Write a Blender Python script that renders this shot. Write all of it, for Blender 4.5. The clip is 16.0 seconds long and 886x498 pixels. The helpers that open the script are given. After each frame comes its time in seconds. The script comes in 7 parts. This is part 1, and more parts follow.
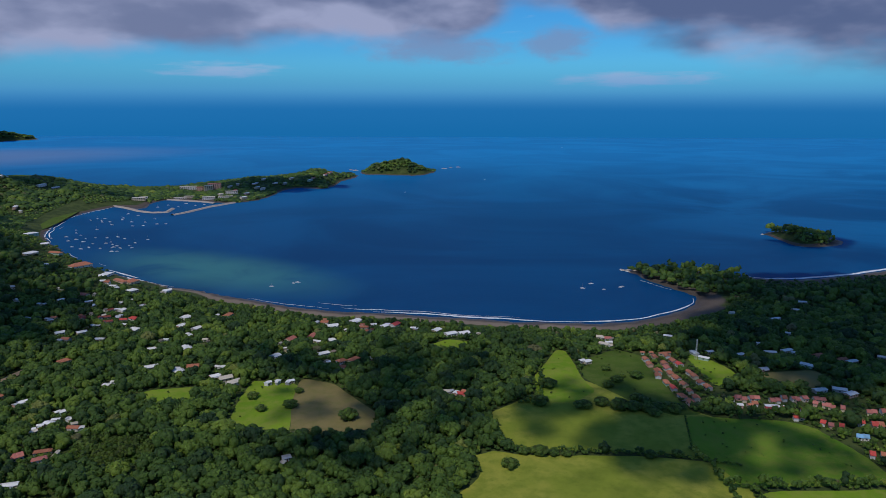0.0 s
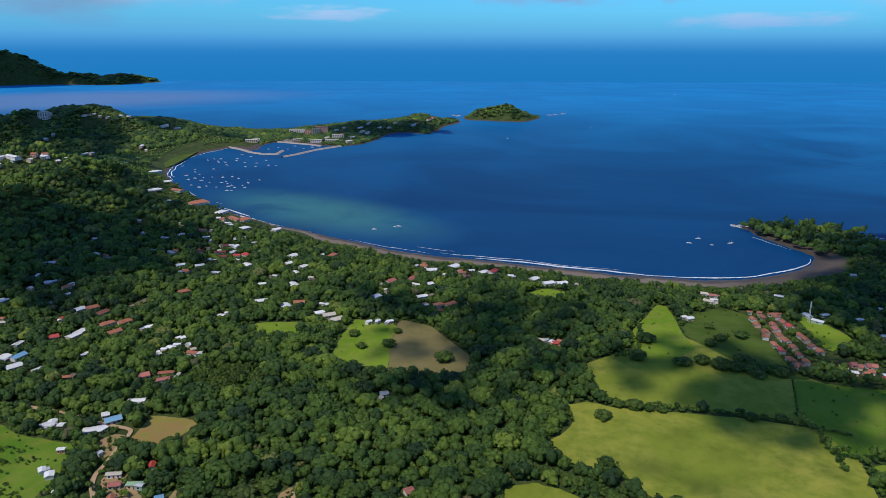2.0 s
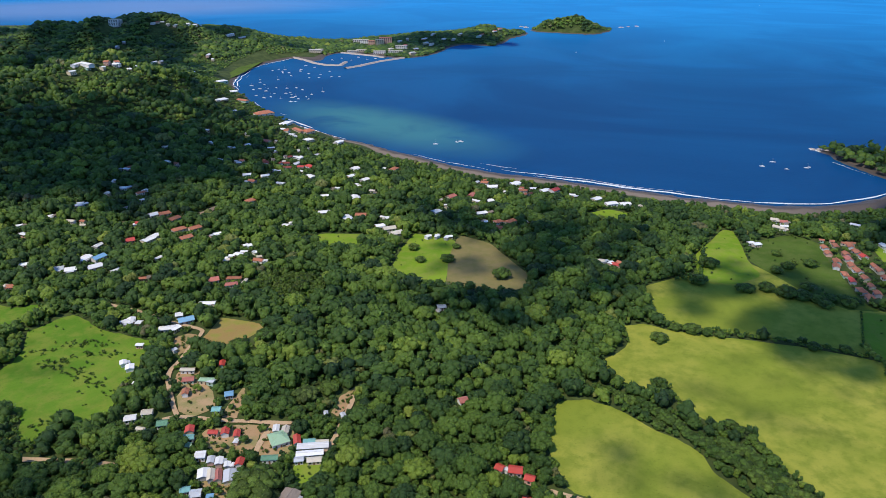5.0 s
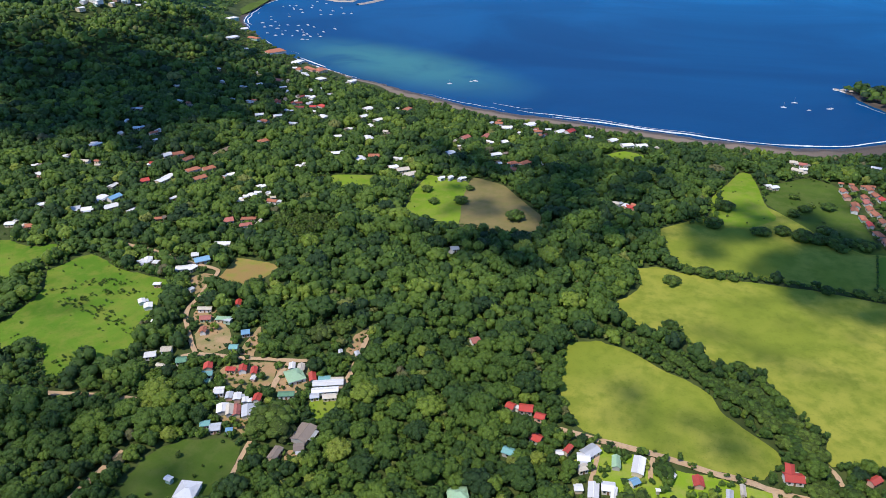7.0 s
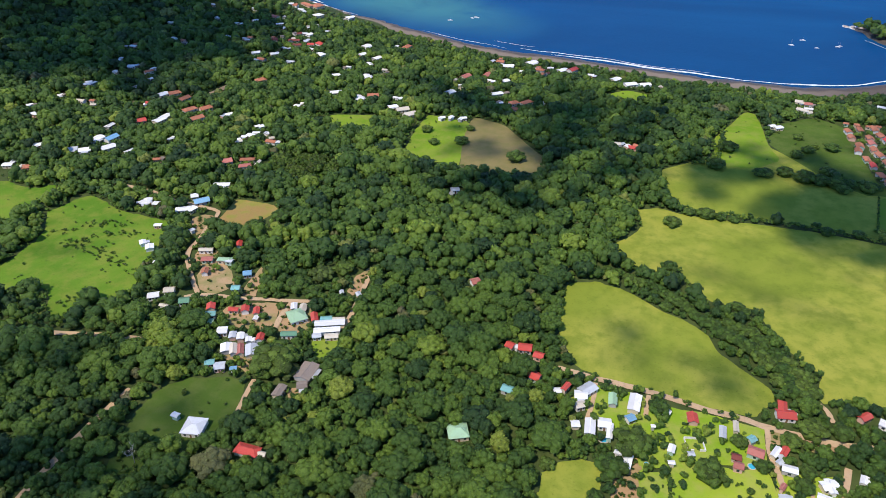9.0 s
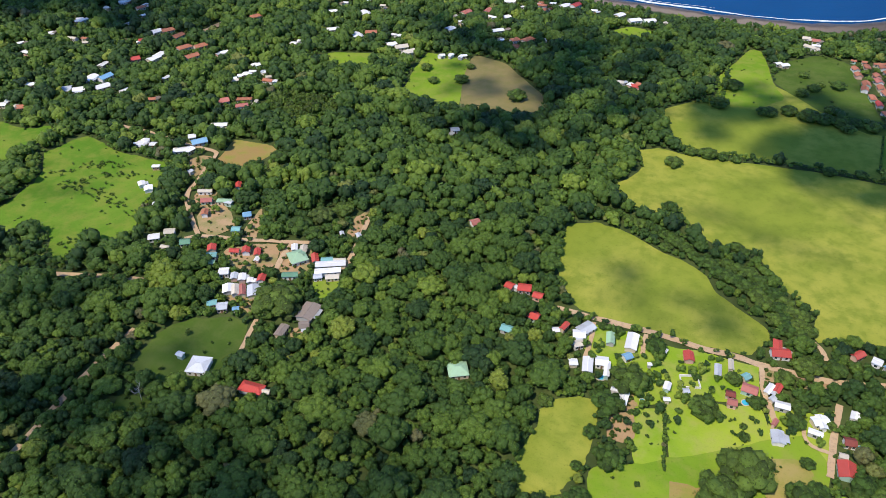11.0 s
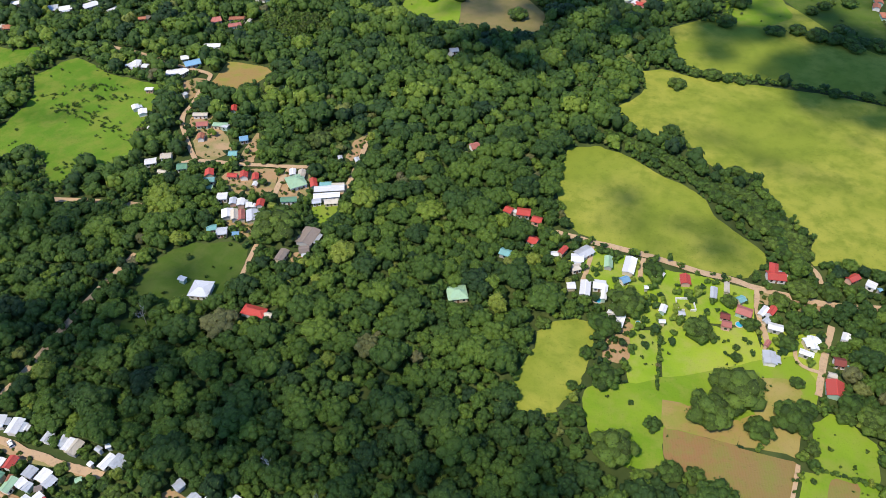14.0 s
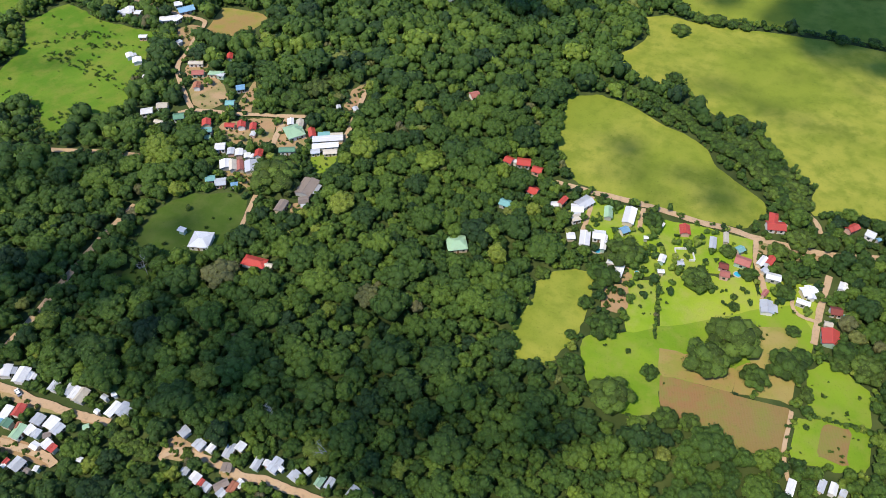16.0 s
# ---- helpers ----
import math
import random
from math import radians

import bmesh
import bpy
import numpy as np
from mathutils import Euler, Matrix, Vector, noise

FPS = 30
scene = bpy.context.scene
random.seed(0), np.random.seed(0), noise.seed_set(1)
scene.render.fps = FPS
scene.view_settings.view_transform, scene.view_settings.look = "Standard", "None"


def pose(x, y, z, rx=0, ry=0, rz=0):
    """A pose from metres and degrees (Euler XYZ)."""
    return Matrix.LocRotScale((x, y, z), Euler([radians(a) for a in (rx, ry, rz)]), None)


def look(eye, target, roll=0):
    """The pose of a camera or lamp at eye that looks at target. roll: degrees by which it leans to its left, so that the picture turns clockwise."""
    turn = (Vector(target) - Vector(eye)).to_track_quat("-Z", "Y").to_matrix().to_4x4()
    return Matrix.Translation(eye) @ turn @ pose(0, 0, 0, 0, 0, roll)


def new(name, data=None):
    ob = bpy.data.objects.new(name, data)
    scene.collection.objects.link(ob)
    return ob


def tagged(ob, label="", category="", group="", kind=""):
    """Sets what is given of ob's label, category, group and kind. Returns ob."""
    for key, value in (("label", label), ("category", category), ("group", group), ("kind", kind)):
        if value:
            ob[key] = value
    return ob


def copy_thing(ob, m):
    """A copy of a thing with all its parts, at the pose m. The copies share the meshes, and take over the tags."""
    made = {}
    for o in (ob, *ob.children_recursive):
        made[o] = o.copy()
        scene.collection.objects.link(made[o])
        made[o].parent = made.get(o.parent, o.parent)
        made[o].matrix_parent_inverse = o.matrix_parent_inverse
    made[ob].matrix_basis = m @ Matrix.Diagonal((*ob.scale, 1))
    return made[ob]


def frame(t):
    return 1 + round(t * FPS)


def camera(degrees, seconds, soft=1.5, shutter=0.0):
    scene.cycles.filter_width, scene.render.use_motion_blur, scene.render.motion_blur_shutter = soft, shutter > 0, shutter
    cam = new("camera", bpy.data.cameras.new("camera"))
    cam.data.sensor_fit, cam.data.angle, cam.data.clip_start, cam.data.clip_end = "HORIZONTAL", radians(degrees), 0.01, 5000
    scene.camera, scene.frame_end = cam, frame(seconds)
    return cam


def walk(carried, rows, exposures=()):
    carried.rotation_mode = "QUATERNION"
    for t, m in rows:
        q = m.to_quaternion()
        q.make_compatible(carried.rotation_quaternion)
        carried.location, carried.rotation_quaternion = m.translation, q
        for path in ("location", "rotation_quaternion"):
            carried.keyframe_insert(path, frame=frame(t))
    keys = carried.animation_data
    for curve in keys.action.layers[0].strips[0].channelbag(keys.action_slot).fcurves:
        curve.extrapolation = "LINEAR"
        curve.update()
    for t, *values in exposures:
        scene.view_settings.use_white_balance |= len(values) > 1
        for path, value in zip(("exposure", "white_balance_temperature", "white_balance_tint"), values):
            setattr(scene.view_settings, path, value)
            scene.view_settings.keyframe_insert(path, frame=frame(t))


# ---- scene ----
cam = camera(65.08, 16.0, soft=0.65)
PATH = [
    (0.0, pose(0, 0, 240, 78.13, -0.18, -0.00)),
    (0.5, pose(0, 0, 240, 77.08, -0.17, 3.05)),
    (1.0, pose(0, 0, 240, 75.96, -0.19, 5.58)),
    (1.5, pose(0, 0, 240, 74.83, -0.16, 7.46)),
    (2.0, pose(0, 0, 240, 73.75, -0.16, 8.44)),
    (2.5, pose(0, 0, 240, 72.66, -0.15, 9.33)),
    (3.0, pose(0, 0, 240, 71.57, -0.14, 10.27)),
    (3.5, pose(0, 0, 240, 70.42, -0.13, 10.90)),
    (4.0, pose(0, 0, 240, 69.22, -0.12, 11.80)),
    (4.5, pose(0, 0, 240, 68.04, -0.09, 12.92)),
    (7.0, pose(0, 0, 240, 62.04, -0.02, 14.82)),
    (7.5, pose(0, 0, 240, 60.82, 0.00, 14.86)),
    (8.0, pose(0, 0, 240, 59.64, 0.00, 14.85)),
    (8.5, pose(0, 0, 240, 58.43, 0.01, 14.83)),
    (9.0, pose(0, 0, 240, 57.20, -0.00, 14.84)),
    (11.5, pose(0, 0, 240, 51.24, 0.09, 14.75)),
    (12.0, pose(0, 0, 240, 50.21, 0.09, 14.72)),
    (12.5, pose(0, 0, 240, 49.18, 0.09, 14.73)),
    (13.0, pose(0, 0, 240, 48.19, 0.09, 14.71)),
    (13.5, pose(0, 0, 240, 47.14, 0.11, 14.68)),
    (14.0, pose(0, 0, 240, 46.12, 0.12, 14.66)),
    (14.5, pose(0, 0, 240, 45.10, 0.13, 14.65)),
    (15.0, pose(0, 0, 240, 44.10, 0.15, 14.62)),
    (15.5, pose(0, 0, 240, 43.06, 0.17, 14.58)),
    (16.0, pose(0, 0, 240, 42.04, 0.17, 14.58)),
]
walk(cam, PATH, exposures=[(0.0, -1.17, 6250, 16), (1.5, -0.87, 6300, 16), (3.5, -0.45, 6450, 15), (7.0, -0.08, 6400, 17), (9.0, 0.0, 6450, 17), (16.0, 0.05, 6600, 15)])

# ---------------------------------------------------------------- daylight
SUN_EL, SUN_AZ = radians(58), radians(210)
TO_SUN = Vector((math.sin(SUN_AZ) * math.cos(SUN_EL), math.cos(SUN_AZ) * math.cos(SUN_EL), math.sin(SUN_EL)))
lamp = new("sun", bpy.data.lights.new("sun", "SUN"))
lamp.data.energy, lamp.data.angle, lamp.data.color = 4.7, radians(0.8), (1.0, 0.92, 0.75)
lamp.matrix_world = look(TO_SUN * 3000, (0, 0, 0))


class Nodes:
    """Short hand for a node tree."""

    def __init__(self, tree):
        self.tree = tree
        tree.nodes.clear()

    def add(self, kind, inputs=()):
        n = self.tree.nodes.new(kind)
        return self.wire(n, inputs)

    def wire(self, n, inputs):
        for k, v in dict(inputs).items():
            if isinstance(v, bpy.types.NodeSocket):
                self.tree.links.new(v, n.inputs[k])
            else:
                n.inputs[k].default_value = v
        return n

    def math(self, op, a, b=0.0, c=0.0, clamp=False):
        n = self.tree.nodes.new("ShaderNodeMath")
        n.operation, n.use_clamp = op, clamp
        return self.wire(n, {0: a, 1: b, 2: c}).outputs[0]

    def vector(self, op, a, b=None):
        n = self.tree.nodes.new("ShaderNodeVectorMath")
        n.operation = op
        return self.wire(n, {0: a} if b is None else {0: a, 1: b}).outputs["Value" if op == "LENGTH" else "Vector"]

    def wave(self, vec, scale, distortion):
        n = self.tree.nodes.new("ShaderNodeTexWave")
        n.bands_direction = "X"
        return self.wire(n, {"Vector": vec, "Scale": scale, "Distortion": distortion}).outputs["Fac"]

    def mix(self, f, a, b, blend="MIX"):
        n = self.tree.nodes.new("ShaderNodeMix")
        n.data_type, n.blend_type = "RGBA", blend
        return self.wire(n, {0: f, 6: a, 7: b}).outputs[2]

    def noise(self, vec, scale, detail=4.0, rough=0.55, dist=0.0):
        return self.add("ShaderNodeTexNoise", {"Vector": vec, "Scale": scale, "Detail": detail, "Roughness": rough, "Distortion": dist}).outputs[0]

    def ramp(self, f, lo, hi):
        n = self.tree.nodes.new("ShaderNodeMapRange")
        n.interpolation_type = "SMOOTHSTEP"
        return self.wire(n, {0: f, 1: lo, 2: hi, 3: 0.0, 4: 1.0}).outputs[0]


def rgb(r, g, b):
    return (r, g, b, 1.0)


world = bpy.data.worlds.new("world")
scene.world = world
world.use_nodes = True
w = Nodes(world.node_tree)
way = w.add("ShaderNodeTexCoord").outputs["Generated"]
axes = w.add("ShaderNodeSeparateXYZ", {0: way})
dx, dy, dz = axes.outputs
sky = w.add("ShaderNodeTexSky")
sky.sky_type, sky.sun_disc, sky.sun_elevation, sky.sun_rotation = "NISHITA", False, SUN_EL, SUN_AZ
sky.air_density, sky.dust_density, sky.ozone_density = 1.0, 0.3, 3.0
sky_col = w.mix(1.0, sky.outputs[0], rgb(0.2, 0.72, 1.14), "MULTIPLY")
# cloud decks: broad banks over the bay, small stray clouds below them, scattered cover higher up


def hump(v, at, half):
    """1 at the middle, falling to 0 at half on either side."""
    return w.math("SUBTRACT", 1.0, w.ramp(w.math("ABSOLUTE", w.math("SUBTRACT", v, at)), half * 0.25, half))


flat = w.add("ShaderNodeCombineXYZ", {0: w.math("MULTIPLY", dx, 6.5), 1: w.math("MULTIPLY", dz, 16.0), 2: 2.6})
lumps = w.math("SUBTRACT", w.noise(flat.outputs[0], 1.0, 4.0, 0.45, 0.0), 0.5)
wisp_at = w.add("ShaderNodeCombineXYZ", {0: w.math("MULTIPLY", dx, 30.0), 1: w.math("MULTIPLY", dz, 60.0), 2: 7.7})
wisp = w.math("SUBTRACT", w.noise(wisp_at.outputs[0], 1.0, 7.0, 0.65, 0.5), 0.5)
base = w.math("ADD", 0.078, w.math("MULTIPLY", hump(dx, 0.13, 0.1), 0.06))
base = w.math("SUBTRACT", base, w.math("MULTIPLY", w.ramp(dx, 0.28, 0.48), 0.032))
base = w.math("SUBTRACT", base, w.math("MULTIPLY", w.math("SUBTRACT", 1.0, w.ramp(dx, -0.45, -0.25)), 0.02))
above = w.math("ADD", w.math("SUBTRACT", dz, base), w.math("MULTIPLY", lumps, 0.11))
bank = w.math("MULTIPLY", w.ramp(w.math("ADD", above, w.math("MULTIPLY", wisp, 0.014)), -0.02, 0.034), 0.96)


def puff(at_x, at_z, wide, high):
    """1 in the middle of an oval patch of sky, 0 at its rim."""
    u, v = w.math("DIVIDE", w.math("SUBTRACT", dx, at_x), wide), w.math("DIVIDE", w.math("SUBTRACT", dz, at_z), high)
    return w.math("SUBTRACT", 1.0, w.math("SQRT", w.math("ADD", w.math("MULTIPLY", u, u), w.math("MULTIPLY", v, v))), clamp=True)


fluff_at = w.add("ShaderNodeCombineXYZ", {0: w.math("MULTIPLY", dx, 22.0), 1: w.math("MULTIPLY", dz, 48.0), 2: 4.1})
fluff = w.math("SUBTRACT", w.noise(fluff_at.outputs[0], 1.0, 6.0, 0.55, 0.2), 0.5)
stray = w.math("MAXIMUM", puff(-0.01, 0.073, 0.15, 0.034), puff(0.155, 0.08, 0.075, 0.034))
stray = w.ramp(w.math("ADD", stray, w.math("MULTIPLY", w.math("ADD", fluff, w.math("MULTIPLY", wisp, 0.25)), 1.15)), 0.15, 0.8)
streak = w.math("MAXIMUM", puff(0.26, 0.032, 0.17, 0.014), puff(-0.29, 0.042, 0.11, 0.018))
thin_at = w.add("ShaderNodeCombineXYZ", {0: w.math("MULTIPLY", dx, 14.0), 1: w.math("MULTIPLY", dz, 90.0), 2: 1.3})
streak = w.ramp(w.math("ADD", streak, w.math("MULTIPLY", w.math("SUBTRACT", w.noise(thin_at.outputs[0], 1.0, 5.0, 0.55, 0.3), 0.5), 1.6)), 0.25, 0.9)
shade = w.math("ADD", w.noise(flat.outputs[0], 0.75, 4.0, 0.5, 0.1), w.math("MULTIPLY", wisp, 0.08))
pale = w.math("ADD", w.ramp(shade, 0.36, 0.66), w.math("MULTIPLY", w.math("SUBTRACT", 1.0, w.ramp(dx, -0.4, 0.1)), 0.3), clamp=True)
cloud_col = w.mix(pale, rgb(1.05, 1.4, 2.6), rgb(3.6, 4.0, 5.6))
open_up = w.math("SUBTRACT", 1.0, w.math("MULTIPLY", w.ramp(dz, 0.16, 0.34), 0.78))
lit = w.mix(w.math("MULTIPLY", bank, open_up), sky_col, cloud_col)
lit = w.mix(w.math("MULTIPLY", stray, 0.72), lit, rgb(2.1, 3.0, 4.9))
lit = w.mix(w.math("MULTIPLY", streak, 0.85), lit, rgb(3.6, 5.2, 7.2))
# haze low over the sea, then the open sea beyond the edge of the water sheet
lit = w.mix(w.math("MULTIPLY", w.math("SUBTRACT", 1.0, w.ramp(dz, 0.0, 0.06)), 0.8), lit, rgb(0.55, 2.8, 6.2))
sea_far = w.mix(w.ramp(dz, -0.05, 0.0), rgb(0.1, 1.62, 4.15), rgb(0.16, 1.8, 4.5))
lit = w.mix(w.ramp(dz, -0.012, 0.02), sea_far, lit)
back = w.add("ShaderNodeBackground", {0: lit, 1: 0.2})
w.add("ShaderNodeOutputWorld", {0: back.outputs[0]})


# ---------------------------------------------------------------- materials
def material(name, build):
    m = bpy.data.materials.new(name)
    m.use_nodes = True
    n = Nodes(m.node_tree)
    build(n)
    return m


def surface(n, colour, rough=0.8, bump=None, dist=0.1, metal=0.0, spec=0.3, extra=()):
    ins = {"Base Color": colour, "Roughness": rough, "Metallic": metal, "Specular IOR Level": spec}
    ins.update(dict(extra))
    if bump is not None:
        ins["Normal"] = n.add("ShaderNodeBump", {"Strength": 0.8, "Distance": dist, "Height": bump}).outputs[0]
    p = n.add("ShaderNodeBsdfPrincipled", ins)
    n.add("ShaderNodeOutputMaterial", {0: p.outputs[0]})
    return p


def spot(n):
    return n.add("ShaderNodeNewGeometry").outputs["Position"]


def grass_mat(name, base, second, worn, speck, rows=0.0):
    def build(n):
        p = spot(n)
        big = n.ramp(n.noise(p, 0.016, 5, 0.6, 0.6), 0.38, 0.66)
        mid = n.ramp(n.noise(p, 0.11, 5, 0.65), 0.4, 0.68)
        fine = n.noise(p, 0.9, 4, 0.7)
        c = n.mix(big, base, second)
        c = n.mix(n.math("MULTIPLY", mid, worn[3]), c, rgb(*worn[:3]))
        c = n.mix(n.math("MULTIPLY", n.ramp(fine, 0.55, 0.75), speck), c, rgb(0.02, 0.035, 0.008))
        if rows:
            along = n.add("ShaderNodeVectorRotate", {"Vector": p, "Angle": radians(-8)}).outputs[0]
            c = n.mix(n.math("MULTIPLY", n.wave(along, 0.3, 2.5), rows), c, rgb(0.28, 0.19, 0.11))
        surface(n, c, 0.95, n.math("ADD", fine, n.noise(p, 2.6, 3, 0.7)), 0.16, spec=0.1)
    return material(name, build)


GRASS = {
    "pasture": grass_mat("pasture_grass", rgb(0.085, 0.185, 0.014), rgb(0.155, 0.25, 0.024), (0.19, 0.22, 0.035, 0.65), 0.5),
    "meadow": grass_mat("meadow_grass", rgb(0.13, 0.235, 0.014), rgb(0.2, 0.3, 0.022), (0.24, 0.26, 0.05, 0.6), 0.3),
    "glade": grass_mat("glade_grass", rgb(0.055, 0.10, 0.014), rgb(0.085, 0.14, 0.02), (0.12, 0.14, 0.04, 0.4), 0.4),
    "lawn": grass_mat("lawn_grass", rgb(0.19, 0.31, 0.018), rgb(0.3, 0.38, 0.035), (0.33, 0.32, 0.09, 0.6), 0.25),
    "hay": grass_mat("hay_grass", rgb(0.2, 0.245, 0.028), rgb(0.32, 0.32, 0.052), (0.15, 0.2, 0.022, 0.75), 0.45),
    "dry": grass_mat("dry_grass", rgb(0.3, 0.2, 0.07), rgb(0.33, 0.27, 0.085), (0.22, 0.24, 0.04, 0.8), 0.3),
    "brown": grass_mat("brown_grass", rgb(0.2, 0.165, 0.065), rgb(0.23, 0.185, 0.075), (0.15, 0.15, 0.045, 0.6), 0.2),
    "plough": grass_mat("ploughed_soil", rgb(0.27, 0.145, 0.058), rgb(0.22, 0.17, 0.055), (0.19, 0.2, 0.04, 0.85), 0.3, 0.14),
    "yard": grass_mat("bare_soil", rgb(0.36, 0.22, 0.11), rgb(0.42, 0.29, 0.16), (0.2, 0.21, 0.07, 0.75), 0.3),
    "scrub": grass_mat("scrub_floor", rgb(0.07, 0.14, 0.015), rgb(0.10, 0.18, 0.02), (0.08, 0.11, 0.02, 0.5), 0.7),
}


def ground_build(n):
    p = spot(n)
    z = n.add("ShaderNodeSeparateXYZ", {0: p}).outputs[2]
    litter = n.mix(n.ramp(n.noise(p, 0.06, 5, 0.6), 0.4, 0.65), rgb(0.04, 0.062, 0.015), rgb(0.07, 0.095, 0.025))
    zz = n.math("ADD", z, n.math("MULTIPLY", n.math("SUBTRACT", n.noise(p, 0.05, 4), 0.5), 1.3))
    sand = n.mix(n.ramp(zz, 0.5, 1.5), rgb(0.075, 0.062, 0.055), rgb(0.24, 0.19, 0.14))
    away = n.ramp(n.add("ShaderNodeSeparateXYZ", {0: p}).outputs[1], 880.0, 1000.0)
    away = n.math("MAXIMUM", away, n.ramp(n.add("ShaderNodeSeparateXYZ", {0: p}).outputs[0], 130.0, 260.0))
    sand = n.mix(n.math("MULTIPLY", away, 0.85), sand, rgb(0.07, 0.058, 0.05))
    sand = n.mix(n.math("MULTIPLY", n.noise(p, 0.7, 4), 0.3), sand, rgb(0.12, 0.1, 0.08))
    rough = n.math("ADD", 0.45, n.math("MULTIPLY", n.ramp(zz, 0.2, 1.0), 0.45))
    surface(n, n.mix(n.ramp(zz, 2.3, 2.9), sand, litter), rough, n.noise(p, 1.1, 5, 0.7), 0.4, spec=0.2)


GROUND = material("ground_soil_and_sand", ground_build)


def water_build(n):
    p = spot(n)
    flat_p = n.vector("MULTIPLY", p, (0.7, 1.25, 1.0))
    broad_p = n.vector("MULTIPLY", p, (0.8, 0.9, 1.0))
    wave = n.math("ADD", n.noise(flat_p, 0.22, 5, 0.65), n.math("MULTIPLY", n.noise(flat_p, 0.03, 4, 0.6), 1.1))
    patch = n.ramp(n.noise(broad_p, 0.0026, 5, 0.55, 1.2), 0.35, 0.7)
    # far water brightens northward: the sky's reflection is painted into its colour
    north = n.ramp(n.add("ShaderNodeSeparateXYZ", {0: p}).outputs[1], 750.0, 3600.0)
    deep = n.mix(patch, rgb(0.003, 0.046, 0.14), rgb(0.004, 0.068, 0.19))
    sheen_sea = n.mix(patch, rgb(0.012, 0.2, 0.475), rgb(0.014, 0.24, 0.545))
    deep = n.mix(north, deep, sheen_sea)
    # the same brighter colour mixed in towards the east, in patches
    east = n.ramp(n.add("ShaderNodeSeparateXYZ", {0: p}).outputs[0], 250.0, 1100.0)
    deep = n.mix(n.math("MULTIPLY", east, n.math("ADD", 0.05, n.math("MULTIPLY", patch, 0.36))), deep, sheen_sea)
    # pale silt cloud in the shallows
    off = n.vector("SUBTRACT", p, (-334.7, 989.2, 0.0))
    off = n.add("ShaderNodeVectorRotate", {"Vector": off, "Angle": radians(30)}).outputs[0]
    ring = n.vector("LENGTH", n.vector("MULTIPLY", off, (1 / 260.0, 1 / 105.0, 0.0)))
    silt = n.math("MULTIPLY", n.math("SUBTRACT", 1.0, n.ramp(ring, 0.2, 1.15)), n.ramp(n.noise(p, 0.011, 4, 0.5, 0.6), 0.12, 0.55))
    deep = n.mix(n.math("MULTIPLY", silt, 0.9), deep, rgb(0.045, 0.19, 0.21))
    # pale cloud reflection painted into the water colour off the western beaches
    off = n.vector("SUBTRACT", p, (-2313, 2914, 0.0))
    off = n.add("ShaderNodeVectorRotate", {"Vector": off, "Angle": radians(-35)}).outputs[0]
    ring = n.vector("LENGTH", n.vector("MULTIPLY", off, (1 / 1300.0, 1 / 700.0, 0.0)))
    deep = n.mix(n.math("MULTIPLY", n.math("SUBTRACT", 1.0, n.ramp(ring, 0.3, 1.2)), 0.75), deep, rgb(0.14, 0.24, 0.42))
    bump = n.add("ShaderNodeBump", {"Strength": 0.8, "Distance": 0.5, "Height": wave}).outputs[0]
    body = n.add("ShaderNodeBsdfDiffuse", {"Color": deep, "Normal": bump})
    gloss = n.add("ShaderNodeBsdfGlossy", {"Roughness": 0.2, "Normal": bump})
    both = n.add("ShaderNodeMixShader", {0: 0.05, 1: body.outputs[0], 2: gloss.outputs[0]})
    n.add("ShaderNodeOutputMaterial", {0: both.outputs[0]})


WATER = material("sea_water", water_build)


def foam_build(n):
    p = spot(n)
    c = n.mix(n.ramp(n.noise(p, 0.25, 4, 0.7), 0.35, 0.6), rgb(0.42, 0.47, 0.5), rgb(0.85, 0.87, 0.88))
    surface(n, c, 0.6, n.noise(p, 1.5, 3), 0.3)


FOAM = material("sea_foam", foam_build)


def dirt_build(n):
    p = spot(n)
    c = n.mix(n.noise(p, 0.12, 5, 0.6), rgb(0.42, 0.265, 0.14), rgb(0.52, 0.39, 0.25))
    c = n.mix(n.math("MULTIPLY", n.ramp(n.noise(p, 0.7, 4, 0.7), 0.5, 0.7), 0.4), c, rgb(0.2, 0.15, 0.1))
    surface(n, c, 0.95, n.noise(p, 1.5, 4, 0.7), 0.15, spec=0.1)


DIRT = material("dirt_road", dirt_build)


